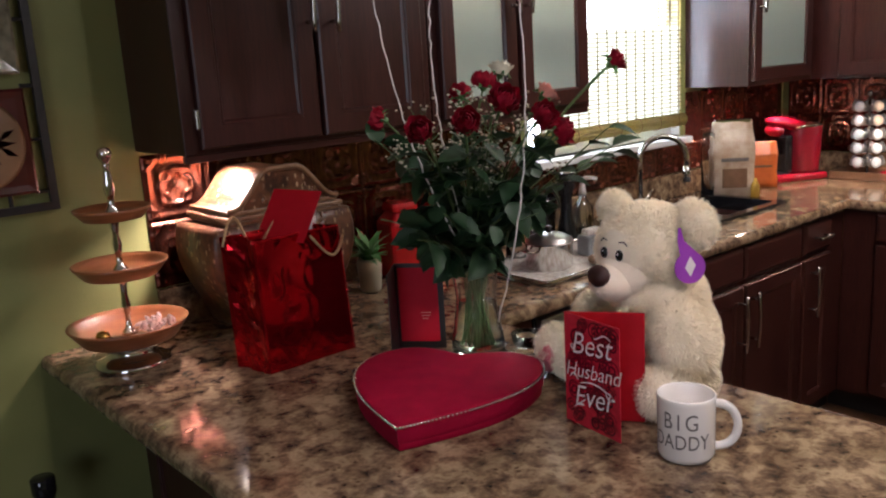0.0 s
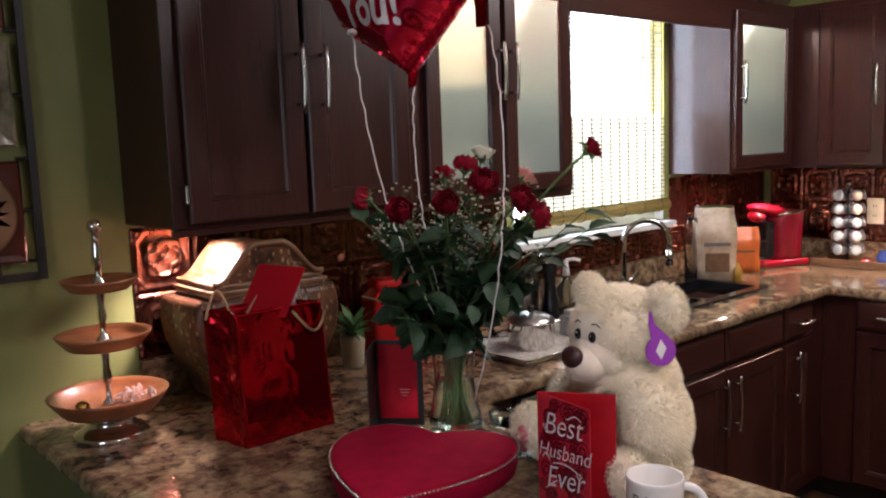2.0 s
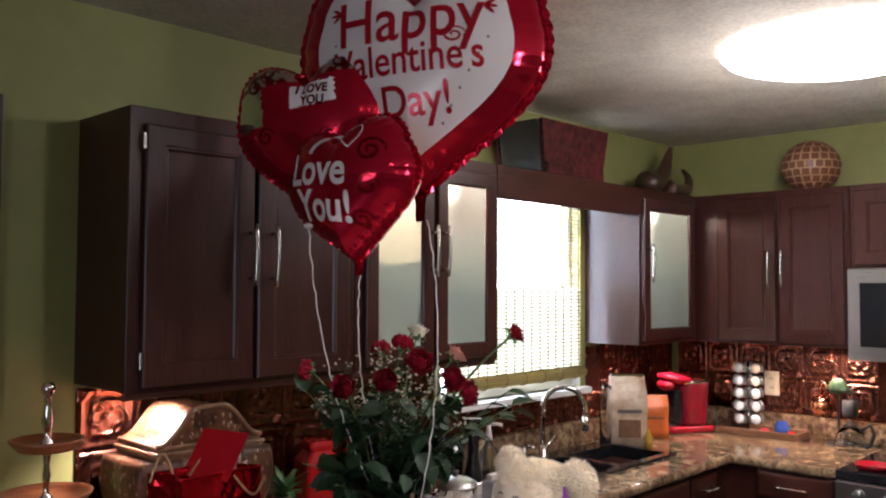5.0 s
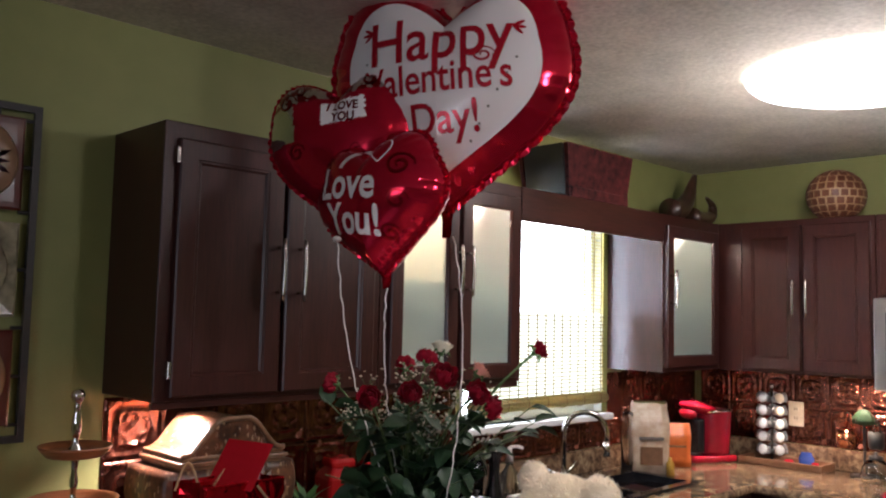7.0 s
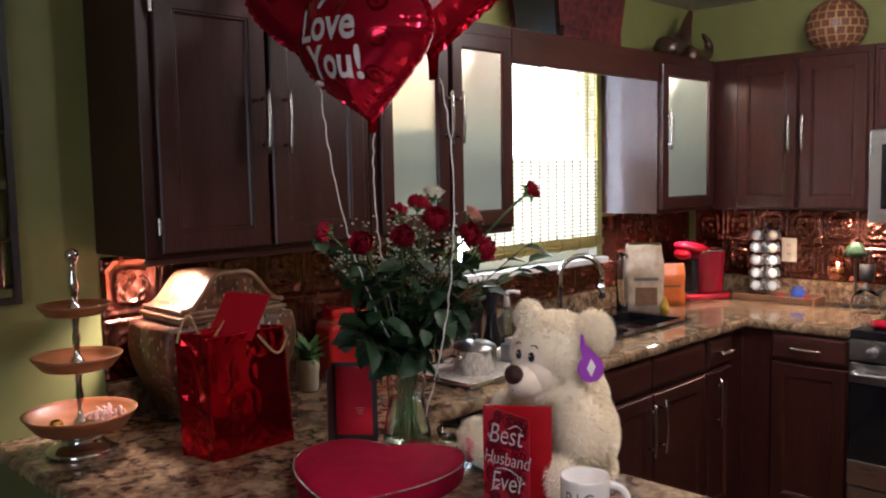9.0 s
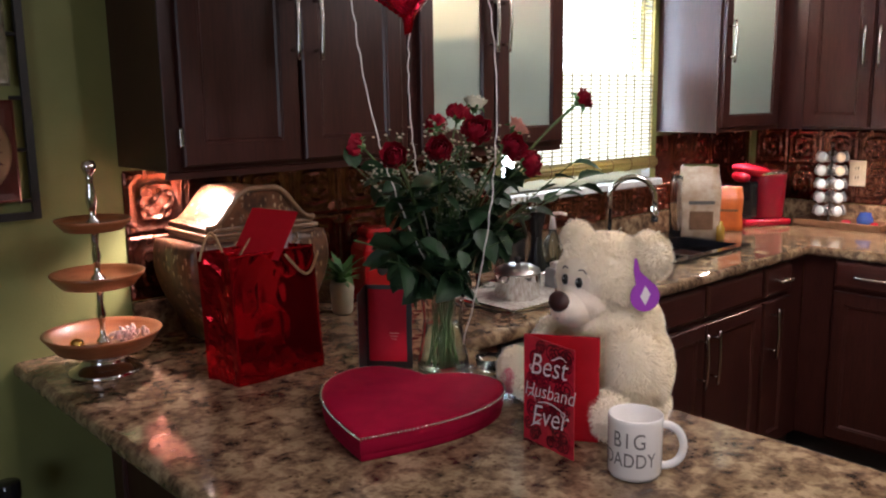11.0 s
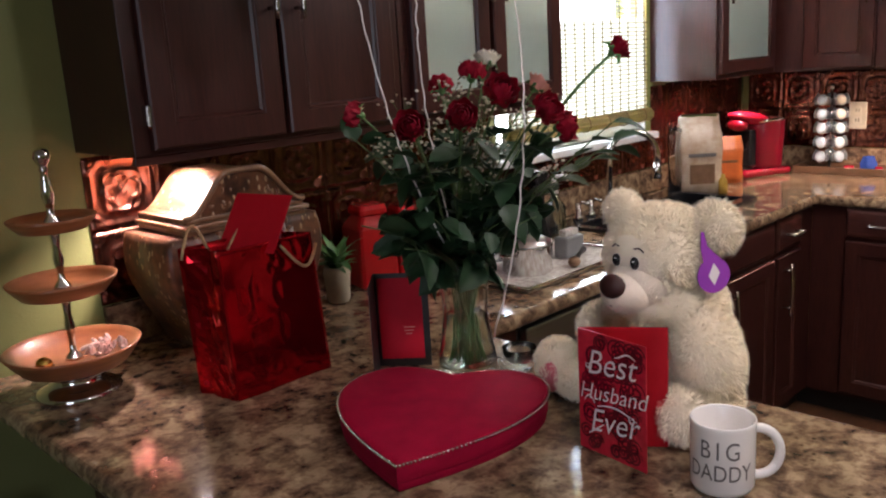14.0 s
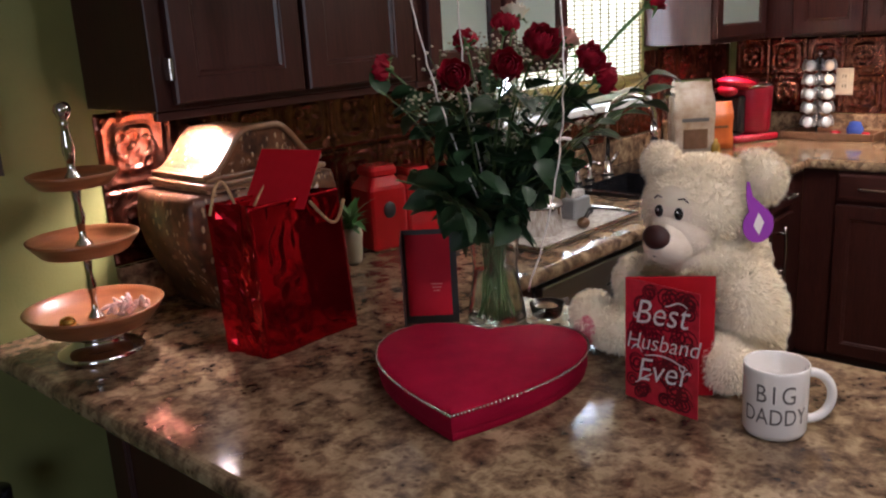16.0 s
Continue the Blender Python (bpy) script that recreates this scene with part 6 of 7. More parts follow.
def balloons():
    # small red heart
    b, write, draw, rel = balloon("heart_balloon", "small red foil heart balloon with white lettering", facing((1.122, 1.222, 1.866), -168, 4, 8), 0.312, 0.104, lambda s, x, y: 0, 1.0, full=0.26)
    write("I", -0.034, 0.088, 0.084, -20, WHITE_INK, 0.9, 0.0022)
    write("Love", -0.026, 0.020, 0.100, -10, WHITE_INK, 0.84, 0.0022)
    write("You!", -0.022, -0.062, 0.092, -12, WHITE_INK, 0.84, 0.0022)
    draw([(0.060 + 0.026 * x, 0.082 + 0.026 * y) for x, y in heart_outline(40)] + [(0.060, 0.082 + 0.026 * 0.7)], 0.0035, FOIL_WHITE)
    for x, y, rr, tu in ((0.105, 0.045, 0.030, 1.6), (0.095, -0.035, 0.024, 1.4), (-0.105, 0.085, 0.026, 1.5), (0.06, -0.10, 0.020, 1.5), (-0.115, 0.01, 0.018, 1.3), (0.035, 0.135, 0.015, 1.2), (-0.075, 0.14, 0.017, 1.4)):
        draw(swirl(x, y, rr, tu, 1), 0.006, FOIL_DARK)
    tail(b, 0.325, 0.07, FOIL_RED)

    # large heart with a white face
    def paint(s, x, y):
        return 1 if s < 0.80 else 0
    b, write, draw, rel = balloon("heart_balloon", "large red and white foil heart balloon with red lettering", facing((1.372, 1.255, 2.175), -150, 2, 0), 0.61, 0.135, paint, 2.0, full=0.11, squat=0.90)
    write("Happy", -0.005, 0.095, 0.165, 3, RED_INK, 0.86, 0.0016)
    write("Valentine's", -0.005, -0.005, 0.108, 4, RED_INK, 0.80, 0.0012)
    write("Day!", 0.018, -0.105, 0.110, 5, RED_INK, 0.85, 0.0014)
    draw([(0.110 + 0.030 * x, 0.050 + 0.022 * y) for x, y in swirl(0, 0, 1.0, 1.6, 1)], 0.006, RED_INK)
    for sx in (-1, 1):
        for k in range(3):
            a = math.radians(60 + 35 * k)
            x0, y0 = sx * 0.178, 0.125
            draw([(x0 + sx * 0.006 * i * math.sin(a), y0 + 0.006 * i * math.cos(a)) for i in range(6)], 0.009, RED_INK)
        for k in range(6):
            draw([(sx * (0.190 - 0.022 * k) + 0.002 * math.cos(i), 0.045 - 0.040 * k + 0.002 * math.sin(i)) for i in range(7)], 0.004, GREY_INK)
    draw([(0.030 * x, 0.215 + 0.028 * y) for x, y in heart_outline(40)], 0.012, RED_INK)
    tail(b, 0.61, 0.10, FOIL_DARK)

    # heart behind, red and silver
    def paint3(s, x, y):
        if y > 0.55 and s > 0.3:
            return 2 if noise.noise((x * 8, y * 8, 1)) > 0 else 3
        if 0.05 < y < 0.55 and x < -0.55:
            return 3
        if 0.16 < y < 0.46 and -0.16 < x < 0.42:
            return 1
        return 0
    b, write, draw, rel = balloon("heart_balloon", "red and silver foil heart balloon behind the others", facing((1.185, 1.435, 2.030), -150, 4, 10), 0.40, 0.095, paint3, 3.0, full=0.12)
    write("I LOVE", 0.026, 0.072, 0.032, -8, FOIL_DARK, 0.9, 0.001)
    write("YOU", 0.026, 0.042, 0.032, -8, FOIL_DARK, 0.9, 0.001)
    for x, y, rr, tu in ((-0.13, 0.12, 0.028, 1.6), (-0.09, 0.15, 0.022, 1.4), (0.10, 0.14, 0.026, 1.5), (-0.11, -0.02, 0.024, 1.5), (0.06, -0.08, 0.024, 1.5)):
        draw(swirl(x, y, rr, tu, 1), 0.006, FOIL_DARK)
    tail(b, 0.40, 0.05, FOIL_RED)
    for a, b2, c in (((1.023, 1.258, 1.766), (1.058, 1.212, 1.423), (1.205, 1.215, 1.135)), ((1.125, 1.200, 1.672), (1.130, 1.200, 1.43), (1.222, 1.226, 1.135)), ((1.372, 1.235, 1.800), (1.218, 1.052, 1.42), (1.186, 1.120, 1.02))):
        a, b2, c = Vector(a), Vector(b2), Vector(c)
        q = b2 * 2 - (a + c) / 2
        pts = [p + Vector((0.0016 * math.sin(i * 1.9), 0.0016 * math.cos(i * 2.3), 0)) for i, p in enumerate(bez(a, q, c, 34))]
        solid("balloon_string", tube(pts, 0.0015, 5), STRING, "thin white curling ribbon running down to the vase", "ribbon", group="balloon ribbons", smooth=True)
    solid("ribbon_clip", ellip((1.021, 1.256, 1.768), (0.010, 0.010, 0.006), None, (0, 20, 40), 10, 8), WHITE_INK, "small white plastic ribbon clip on a balloon", "clip", smooth=True)


balloons()


# ---- along the back counter ----
def canister(x, y, w, h, rz, with_label=True):
    c = thing("canister", "glossy red square ceramic canister with a dark oval label", "canister", pose(x, y, CT + 0.0005, 0, 0, rz), "red canisters")
    def sq(sections):
        bm = bmesh.new()
        rings = []
        for s, z in sections:
            r = min(0.012, s * 0.3)
            pts = []
            for k in range(4):
                a0 = k * math.pi / 2
                cx, cy = (s - r) * (1 if k in (0, 3) else -1), (s - r) * (1 if k < 2 else -1)
                for q in range(3):
                    a = a0 + q * math.pi / 4
                    pts.append(bm.verts.new((cx + r * math.cos(a), cy + r * math.sin(a), z)))
            rings.append(pts)
        for a, b in zip(rings, rings[1:]):
            for i in range(12):
                j = (i + 1) % 12
                bm.faces.new((a[i], a[j], b[j], b[i]))
        bm.faces.new(rings[0][::-1])
        bm.faces.new(rings[-1])
        return bm
    s = w / 2
    part("jar", sq([(s - 0.006, 0), (s, 0.006), (s, h * 0.72), (s - 0.004, h * 0.76), (s * 0.66, h * 0.86), (s * 0.62, h * 0.875)]), RED_GLAZE, c)
    part("lid", sq([(s * 0.70, h * 0.876), (s * 0.74, h * 0.885), (s * 0.74, h * 0.94), (s * 0.66, h * 0.99), (s * 0.3, h)]), RED_GLAZE, c)
    o = part("oval_label", lathe([(0, 0.003), (0.016, 0.003), (0.019, 0.001), (0.019, 0.0), (0, 0)], 24), BLACK, c, "dark oval chalk label", True)
    o.matrix_basis = pose(0, -s - 0.0002, h * 0.48, 90, 0, 0) @ Matrix.Diagonal((1.0, 1.2, 1, 1))


canister(1.570, 1.918, 0.118, 0.232, -14)
canister(1.722, 1.932, 0.108, 0.205, -14)
canister(1.865, 1.942, 0.098, 0.180, -14)


def plant():
    p = thing("potted_plant", "small green plant in a cream glazed pot", "plant", pose(1.402, 1.86, CT + 0.0005))
    part("pot", lathe([(0, 0), (0.026, 0), (0.030, 0.006), (0.034, 0.06), (0.036, 0.075), (0.033, 0.092), (0.029, 0.096), (0.027, 0.085), (0, 0.08)], 28), CREAM_POT, p, "", True)
    rng = random.Random(8)
    me = leaf_mesh("leaf", 0.075, 0.009, LEAF_L, 0.45)
    for k in range(46):
        o = new("leaf", me)
        o.parent = p
        s = rng.uniform(0.6, 1.35)
        o.matrix_basis = pose(rng.uniform(-0.012, 0.012), rng.uniform(-0.012, 0.012), 0.082 + rng.uniform(0, 0.02), 0, 0, rng.uniform(0, 360)) @ pose(0, 0, 0, rng.uniform(20, 85), 0, 0) @ Matrix.Diagonal((s, s, s, 1))


plant()


def dish_corner():
    t = thing("drying_tray", "silver-rimmed tray with a patterned mat by the sink", "tray", pose(1.72, 1.475, CT + 0.0005))
    part("tray_base", boxed(0, 0, 0, 0.50, 0.30, 0.006, 0.002), STEEL, t)
    part("mat", boxed(0.012, 0.012, 0.0065, 0.488, 0.288, 0.010, 0.001), MAT_CLOTH, t, "pale mat with coloured print")
    rim = [(0.01, 0.0, 0.012), (0.49, 0.0, 0.012), (0.50, 0.01, 0.012), (0.50, 0.29, 0.012), (0.49, 0.30, 0.012), (0.01, 0.30, 0.012), (0, 0.29, 0.012), (0, 0.01, 0.012), (0.01, 0, 0.012)]
    part("rim", tube(rim, 0.006, 8, None, False), CHROME, t, "", True)
    z = CT + 0.0115
    p = thing("cooking_pot", "small polished steel pot with a glass lid", "pot", pose(1.875, 1.60, z))
    part("pot_body", lathe([(0, 0), (0.066, 0), (0.070, 0.004), (0.070, 0.075), (0.073, 0.078), (0.068, 0.079), (0.067, 0.008), (0, 0.006)], 40), CHROME, p, "", True)
    part("lid", lathe([(0.071, 0.080), (0.068, 0.088), (0.045, 0.100), (0.02, 0.105), (0, 0.106)], 40), STEEL, p, "domed lid", True)
    part("knob", lathe([(0, 0.1065), (0.008, 0.1065), (0.006, 0.115), (0.012, 0.122), (0, 0.128)], 16), BLACK, p, "", True)
    part("side_handle", tube([(-0.069, -0.02, 0.06), (-0.095, -0.018, 0.062), (-0.095, 0.018, 0.062), (-0.069, 0.02, 0.06)], 0.004, 8), CHROME, p, "", True)
    s = thing("sponge_holder", "grey plastic sponge holder standing on the mat", "sponge holder", pose(2.04, 1.585, z))
    part("holder", boxed(0, 0, 0, 0.085, 0.05, 0.062, 0.006, 2), GREY_PL, s)
    part("sponge", boxed(0.01, 0.012, 0.062, 0.075, 0.038, 0.082, 0.004, 2), MAT_CLOTH, s)
    b = thing("dish_brush", "black dish brush lying on the mat", "brush", pose(1.99, 1.52, z + 0.016, 0, 0, 25))
    part("handle", tube([(0, 0, 0), (0.07, 0, 0.004), (0.13, 0, 0.002)], [0.007, 0.006, 0.009], 10), BLACK, b, "", True)
    part("bristle_head", ellip((-0.015, 0, 0), (0.022, 0.018, 0.015)), BROWN, b, "", True)
    k = thing("utensil_jar", "clear glass jar with a pale blue lid", "jar", pose(1.93, 1.78, CT + 0.0005))
    part("jar", lathe([(0, 0), (0.040, 0), (0.043, 0.005), (0.043, 0.10), (0.036, 0.115), (0.034, 0.115), (0.040, 0.098), (0.040, 0.007), (0, 0.006)], 30), CLEAR, k, "", True).visible_shadow = False
    part("lid", lathe([(0, 0.116), (0.038, 0.116), (0.039, 0.130), (0.0, 0.134)], 24), mat("pale_blue", (0.35, 0.45, 0.60), rough=0.3), k, "pale blue lid", True)
    c = thing("knife_sharpener", "tall black kitchen gadget beside the tap", "gadget", pose(2.22, 1.83, CT + 0.0005))
    part("body", lathe([(0, 0), (0.042, 0), (0.040, 0.02), (0.022, 0.09), (0.020, 0.15), (0.030, 0.19), (0.036, 0.23), (0.034, 0.235), (0, 0.235)], 24), BLACK_GLOSS, c, "", True)
    d = thing("soap_dispenser", "clear soap bottle with a white pump", "soap dispenser", pose(2.325, 1.845, CT + 0.0005))
    part("bottle", lathe([(0, 0), (0.034, 0), (0.036, 0.006), (0.036, 0.10), (0.014, 0.13), (0.013, 0.145), (0, 0.145)], 24), glass_mat("pale_soap", (0.75, 0.88, 0.80)), d, "", True)
    part("pump", tube([(0, 0, 0.1455), (0, 0, 0.185), (0.0, 0.0, 0.20)], [0.014, 0.008, 0.008], 12), WHITE_INK, d, "", True)
    part("nozzle", tube([(0, 0, 0.200), (0.02, -0.02, 0.203), (0.036, -0.036, 0.197)], 0.006, 8), WHITE_INK, d, "", True)
    e = thing("water_pitcher", "pale blue clear plastic pitcher", "pitcher", pose(2.12, 1.86, CT + 0.0005))
    part("jug", lathe([(0, 0), (0.045, 0), (0.048, 0.005), (0.055, 0.17), (0.052, 0.17), (0.045, 0.008), (0, 0.007)], 28), glass_mat("pale_blue_plastic", (0.72, 0.82, 0.95), 0.1), e, "", True).visible_shadow = False
    for ob, pts in ((e, [(0.053, 0, 0.15), (0.09, 0, 0.145), (0.088, 0, 0.06), (0.048, 0, 0.05)]),):
        part("handle", tube(pts, 0.006, 8), glass_mat("pale_blue_handle", (0.72, 0.82, 0.95), 0.1), ob, "", True)


dish_corner()


def gable_bag(name, label, cat, x, y, w, d, h, rz, mtl, clip=True):
    g = thing(name, label, cat, pose(x, y, CT + 0.0005, 0, 0, rz))
    bm = bmesh.new()
    secs = [(w / 2, d / 2, 0), (w / 2, d / 2, h * 0.72), (w / 2 * 0.98, d * 0.22, h * 0.90), (w / 2 * 0.97, 0.006, h)]
    rings = [[bm.verts.new(p) for p in ((-a, -b, z), (a, -b, z), (a, b, z), (-a, b, z))] for a, b, z in secs]
    for a, b in zip(rings, rings[1:]):
        for i in range(4):
            j = (i + 1) % 4
            bm.faces.new((a[i], a[j], b[j], b[i]))
    bm.faces.new(rings[0][::-1])
    bm.faces.new(rings[-1])
    bmesh.ops.subdivide_edges(bm, edges=bm.edges[:], cuts=3, use_grid_fill=True)
    for v in bm.verts:
        if v.co.z > 0.01:
            v.co += Vector(noise.noise_vector(v.co * 22)) * 0.006
    part("bag", bm, mtl, g, "", True)
    return g, w, d, h


def coffee_corner():
    g, w, d, h = gable_bag("coffee_bag", "white and brown printed coffee bag, folded top", "coffee bag", 3.30, 1.845, 0.16, 0.12, 0.315, -48, KRAFT)
    part("print_panel", boxed(-0.05, -d / 2 - 0.008, 0.04, 0.05, -d / 2 - 0.0065, 0.12), BROWN, g, "dark printed panel")
    part("print_band", boxed(-0.055, -d / 2 - 0.008, 0.15, 0.055, -d / 2 - 0.0065, 0.165), GREY_INK, g, "printed bar")
    part("clip", boxed(-0.075, -0.01, h - 0.012, 0.075, 0.01, h + 0.006, 0.003), CHROME, g, "metal bag clip")
    gl = thing("tall_glass", "tall clear glass bottle beside the coffee bag", "bottle", pose(3.215, 1.90, CT + 0.0005))
    part("bottle", lathe([(0, 0), (0.030, 0), (0.032, 0.006), (0.032, 0.20), (0.026, 0.24), (0.026, 0.27), (0.023, 0.27), (0.023, 0.24), (0.029, 0.20), (0.029, 0.008), (0, 0.007)], 24), CLEAR, gl, "", True).visible_shadow = False
    s, w, d, h = gable_bag("snack_pouch", "orange snack pouch standing on the counter", "pouch", 3.545, 1.855, 0.145, 0.06, 0.20, -52, ORANGE)
    part("print_band", boxed(-0.05, -d / 2 - 0.008, 0.09, 0.05, -d / 2 - 0.0065, 0.10), BROWN, s, "printed bar")
    y = thing("small_bottle", "small yellow bottle of oil by the bag", "bottle", pose(3.30, 1.735, CT + 0.0005))
    part("bottle", lathe([(0, 0), (0.018, 0), (0.018, 0.05), (0.008, 0.065), (0.008, 0.078), (0, 0.078)], 18), mat("amber", (0.55, 0.32, 0.05), rough=0.2), y, "", True)

    k = thing("coffee_maker", "dark red single-cup coffee maker with a bright red lid", "coffee maker", pose(3.815, 1.835, CT + 0.0005, 0, 0, -116))
    part("back_body", lathe([(0.0, 0.036), (0.078, 0.036), (0.082, 0.05), (0.088, 0.15), (0.092, 0.235), (0.090, 0.250), (0.0, 0.252)], 36, None, 0.0, 0.036), KEURIG_DARK, k, "dark red curved housing", True)
    part("drip_base", boxed(-0.088, -0.125, 0.0, 0.088, 0.125, 0.035, 0.014, 3), KEURIG_RED, k, "", True)
    part("drip_tray", boxed(-0.06, -0.115, 0.0355, 0.06, -0.062, 0.041, 0.002), BLACK, k)
    part("cup_recess", boxed(-0.066, -0.092, 0.042, 0.066, -0.050, 0.212, 0.010, 2), BLACK_GLOSS, k, "black cup recess")
    lid = part("brew_lid", ellip((0, -0.040, 0.256), (0.084, 0.108, 0.034), None, (-13, 0, 0), 32, 18), KEURIG_RED, k, "rounded bright red lid", True)
    part("lid_lip", ellip((0, -0.105, 0.232), (0.060, 0.036, 0.030), None, (-20, 0, 0), 24, 14), KEURIG_RED, lid, "", True)
    part("lift_handle", tube([(0.070, -0.045, 0.244), (0.093, 0.005, 0.250), (0.085, 0.070, 0.250), (0.050, 0.112, 0.248)], 0.0075, 10), CHROME, k, "chrome lift handle", True)
    part("water_tank", boxed(-0.145, -0.03, 0.015, -0.095, 0.10, 0.235, 0.012, 2), BLACK_GLOSS, k, "dark water tank")

    tr = thing("wooden_tray", "long flat brown wooden tray under the pod rack", "tray", pose(3.885, 1.30, CT + 0.0005))
    part("tray_base", boxed(0, 0, 0, 0.165, 0.40, 0.008, 0.002), BROWN, tr)
    for a in ((0, 0, 0.165, 0.01), (0, 0.39, 0.165, 0.40), (0, 0.0105, 0.01, 0.3895), (0.155, 0.0105, 0.165, 0.3895)):
        part("tray_side", boxed(a[0], a[1], 0.0085, a[2], a[3], 0.035, 0.002), BROWN, tr)
    c = thing("pod_carousel", "chrome carousel rack full of coffee pods", "pod rack", pose(3.965, 1.565, CT + 0.0095))
    part("base_plate", lathe([(0, 0), (0.075, 0), (0.078, 0.006), (0.06, 0.015), (0, 0.016)], 32), CHROME, c, "", True)
    part("pole", tube([(0, 0, 0.015), (0, 0, 0.365)], 0.006, 10), CHROME, c, "", True)
    part("knob", ellip((0, 0, 0.372), (0.012, 0.012, 0.012)), CHROME, c, "", True)
    pod = None
    for row in range(5):
        z = 0.065 + row * 0.062
        for i in range(5):
            a = math.radians(i * 72 + 164)
            m = pose(0.046 * math.cos(a), 0.046 * math.sin(a), z) @ pose(0, 0, 0, 0, 0, math.degrees(a)) @ pose(0, 0, 0, 0, 78, 0)
            if pod is None:
                pod = part("pod", lathe([(0, -0.024), (0.017, -0.024), (0.0215, 0.016), (0.025, 0.017), (0.025, 0.0195), (0.0, 0.0195)], 20), POD_BODY, c, "grey coffee pod", True)
                pod.matrix_basis = m
                lid = part("foil_lid", lathe([(0, 0.0225), (0.018, 0.0222), (0.0232, 0.0198), (0, 0.0197)], 20), POD, pod, "printed foil lid", True)
                lid_y = lid.data.copy()
                lid_y.materials.clear()
                lid_y.materials.append(POD_Y)
            else:
                p = same("pod", pod, c, m)
                q = new("foil_lid", lid_y if (row > 2 and i == 1) else lid.data)
                q.parent = p
            ring = [(0.026 * math.cos(t), 0.026 * math.sin(t), 0.014) for t in (j * 2 * math.pi / 16 for j in range(17))]
            if row == 0 and i == 0:
                wire = part("wire_ring", tube(ring, 0.0016, 5, None, False), CHROME, c, "", True)
                wire.matrix_basis = m
            else:
                same("wire_ring", wire, c, m)
    bl = thing("blue_jar", "small blue patterned glass jar on the tray", "jar", pose(3.965, 1.40, CT + 0.0095))
    part("jar", lathe([(0, 0), (0.020, 0), (0.034, 0.02), (0.036, 0.04), (0.024, 0.065), (0.026, 0.07), (0, 0.072)], 24), BLUE_GLASS, bl, "", True)
    for y, r in ((1.47, 0.018), (1.345, 0.014)):
        solid("red_votive", lathe([(0, 0), (r, 0), (r * 1.2, 0.03), (r, 0.03), (r * 0.9, 0.004), (0, 0.004)], 20), KEURIG_RED, "small red glass cup on the tray", "cup", m=pose(3.93, y, CT + 0.0095), smooth=True)

    cm = thing("mug_tree", "black mug stand with a hanging copper mug", "mug stand", pose(3.97, 1.14, CT + 0.0005))
    part("stand_base", lathe([(0, 0), (0.06, 0), (0.06, 0.008), (0.01, 0.014), (0, 0.014)], 28), BLACK, cm, "", True)
    part("post", tube([(0, 0, 0.014), (0, 0, 0.30)], 0.006, 8), BLACK, cm)
    part("arm", tube([(0, 0, 0.25), (0, 0.05, 0.265), (0, 0.075, 0.285)], 0.004, 8), BLACK, cm, "", True)
    part("arm", tube([(0, 0, 0.24), (0, -0.05, 0.255), (0, -0.075, 0.275)], 0.004, 8), BLACK, cm, "", True)
    cup = thing("copper_mug", "round polished copper mug hanging on the stand", "mug", pose(3.955, 1.215, CT + 0.125))
    part("cup", lathe([(0, 0), (0.03, 0.0), (0.045, 0.025), (0.047, 0.05), (0.038, 0.08), (0.035, 0.08), (0.043, 0.05), (0.028, 0.006), (0, 0.005)], 28), COPPER_SHINE, cup, "", True)
    part("handle", tube([(0, 0.0, 0.082), (0, -0.005, 0.155), (0, -0.02, 0.158), (0, -0.03, 0.082)], 0.004, 8), COPPER_SHINE, cup, "", True)
    gr = thing("cloth_topper", "small green checked cloth draped over the mug stand", "cloth", pose(3.97, 1.14, CT + 0.240))
    rows = []
    bm = bmesh.new()
    for k, (r, z) in enumerate(((0.004, 0.066), (0.018, 0.062), (0.030, 0.045), (0.040, 0.022), (0.047, 0.0), (0.045, 0.001), (0.038, 0.022), (0.028, 0.043), (0.016, 0.059))):
        ring = []
        for i in range(32):
            a = i * math.pi / 16
            q = r * (1 + 0.16 * math.sin(5 * a) * min(1, (0.07 - z) / 0.05))
            ring.append(bm.verts.new((0.7 * q * math.cos(a), 1.15 * q * math.sin(a), z + 0.006 * math.sin(3 * a + 1) * (0.07 - z) / 0.07)))
        rows.append(ring)
    for p, q in zip(rows, rows[1:]):
        for i in range(32):
            bm.faces.new((p[i], p[(i + 1) % 32], q[(i + 1) % 32], q[i]))
    bm.faces.new(rows[0][::-1])
    bmesh.ops.recalc_face_normals(bm, faces=bm.faces[:])
    part("cloth", bm, LEAF, gr, "", True)
    dm = thing("black_mug", "small black mug hanging on the mug stand", "mug", pose(3.955, 1.085, CT + 0.135))
    part("cup", lathe([(0, 0), (0.028, 0.0), (0.033, 0.01), (0.034, 0.075), (0.031, 0.075), (0.030, 0.01), (0, 0.006)], 28), BLACK, dm, "", True)
    part("handle", tube([(0, 0.01, 0.07), (0, 0.010, 0.115), (0, -0.012, 0.118), (0, -0.02, 0.07)], 0.004, 8), BLACK, dm, "", True)
    tp = thing("glass_kettle", "clear glass kettle with a black handle", "kettle", pose(3.87, 1.06, CT + 0.0005))
    part("kettle_glass", lathe([(0, 0), (0.06, 0), (0.068, 0.02), (0.055, 0.07), (0.03, 0.10), (0.028, 0.10), (0.052, 0.068), (0.064, 0.02), (0.057, 0.004), (0, 0.004)], 32), CLEAR, tp, "", True).visible_shadow = False
    part("lid", lathe([(0, 0.101), (0.03, 0.101), (0.028, 0.115), (0.008, 0.12), (0.010, 0.132), (0, 0.135)], 20), BLACK, tp, "", True)
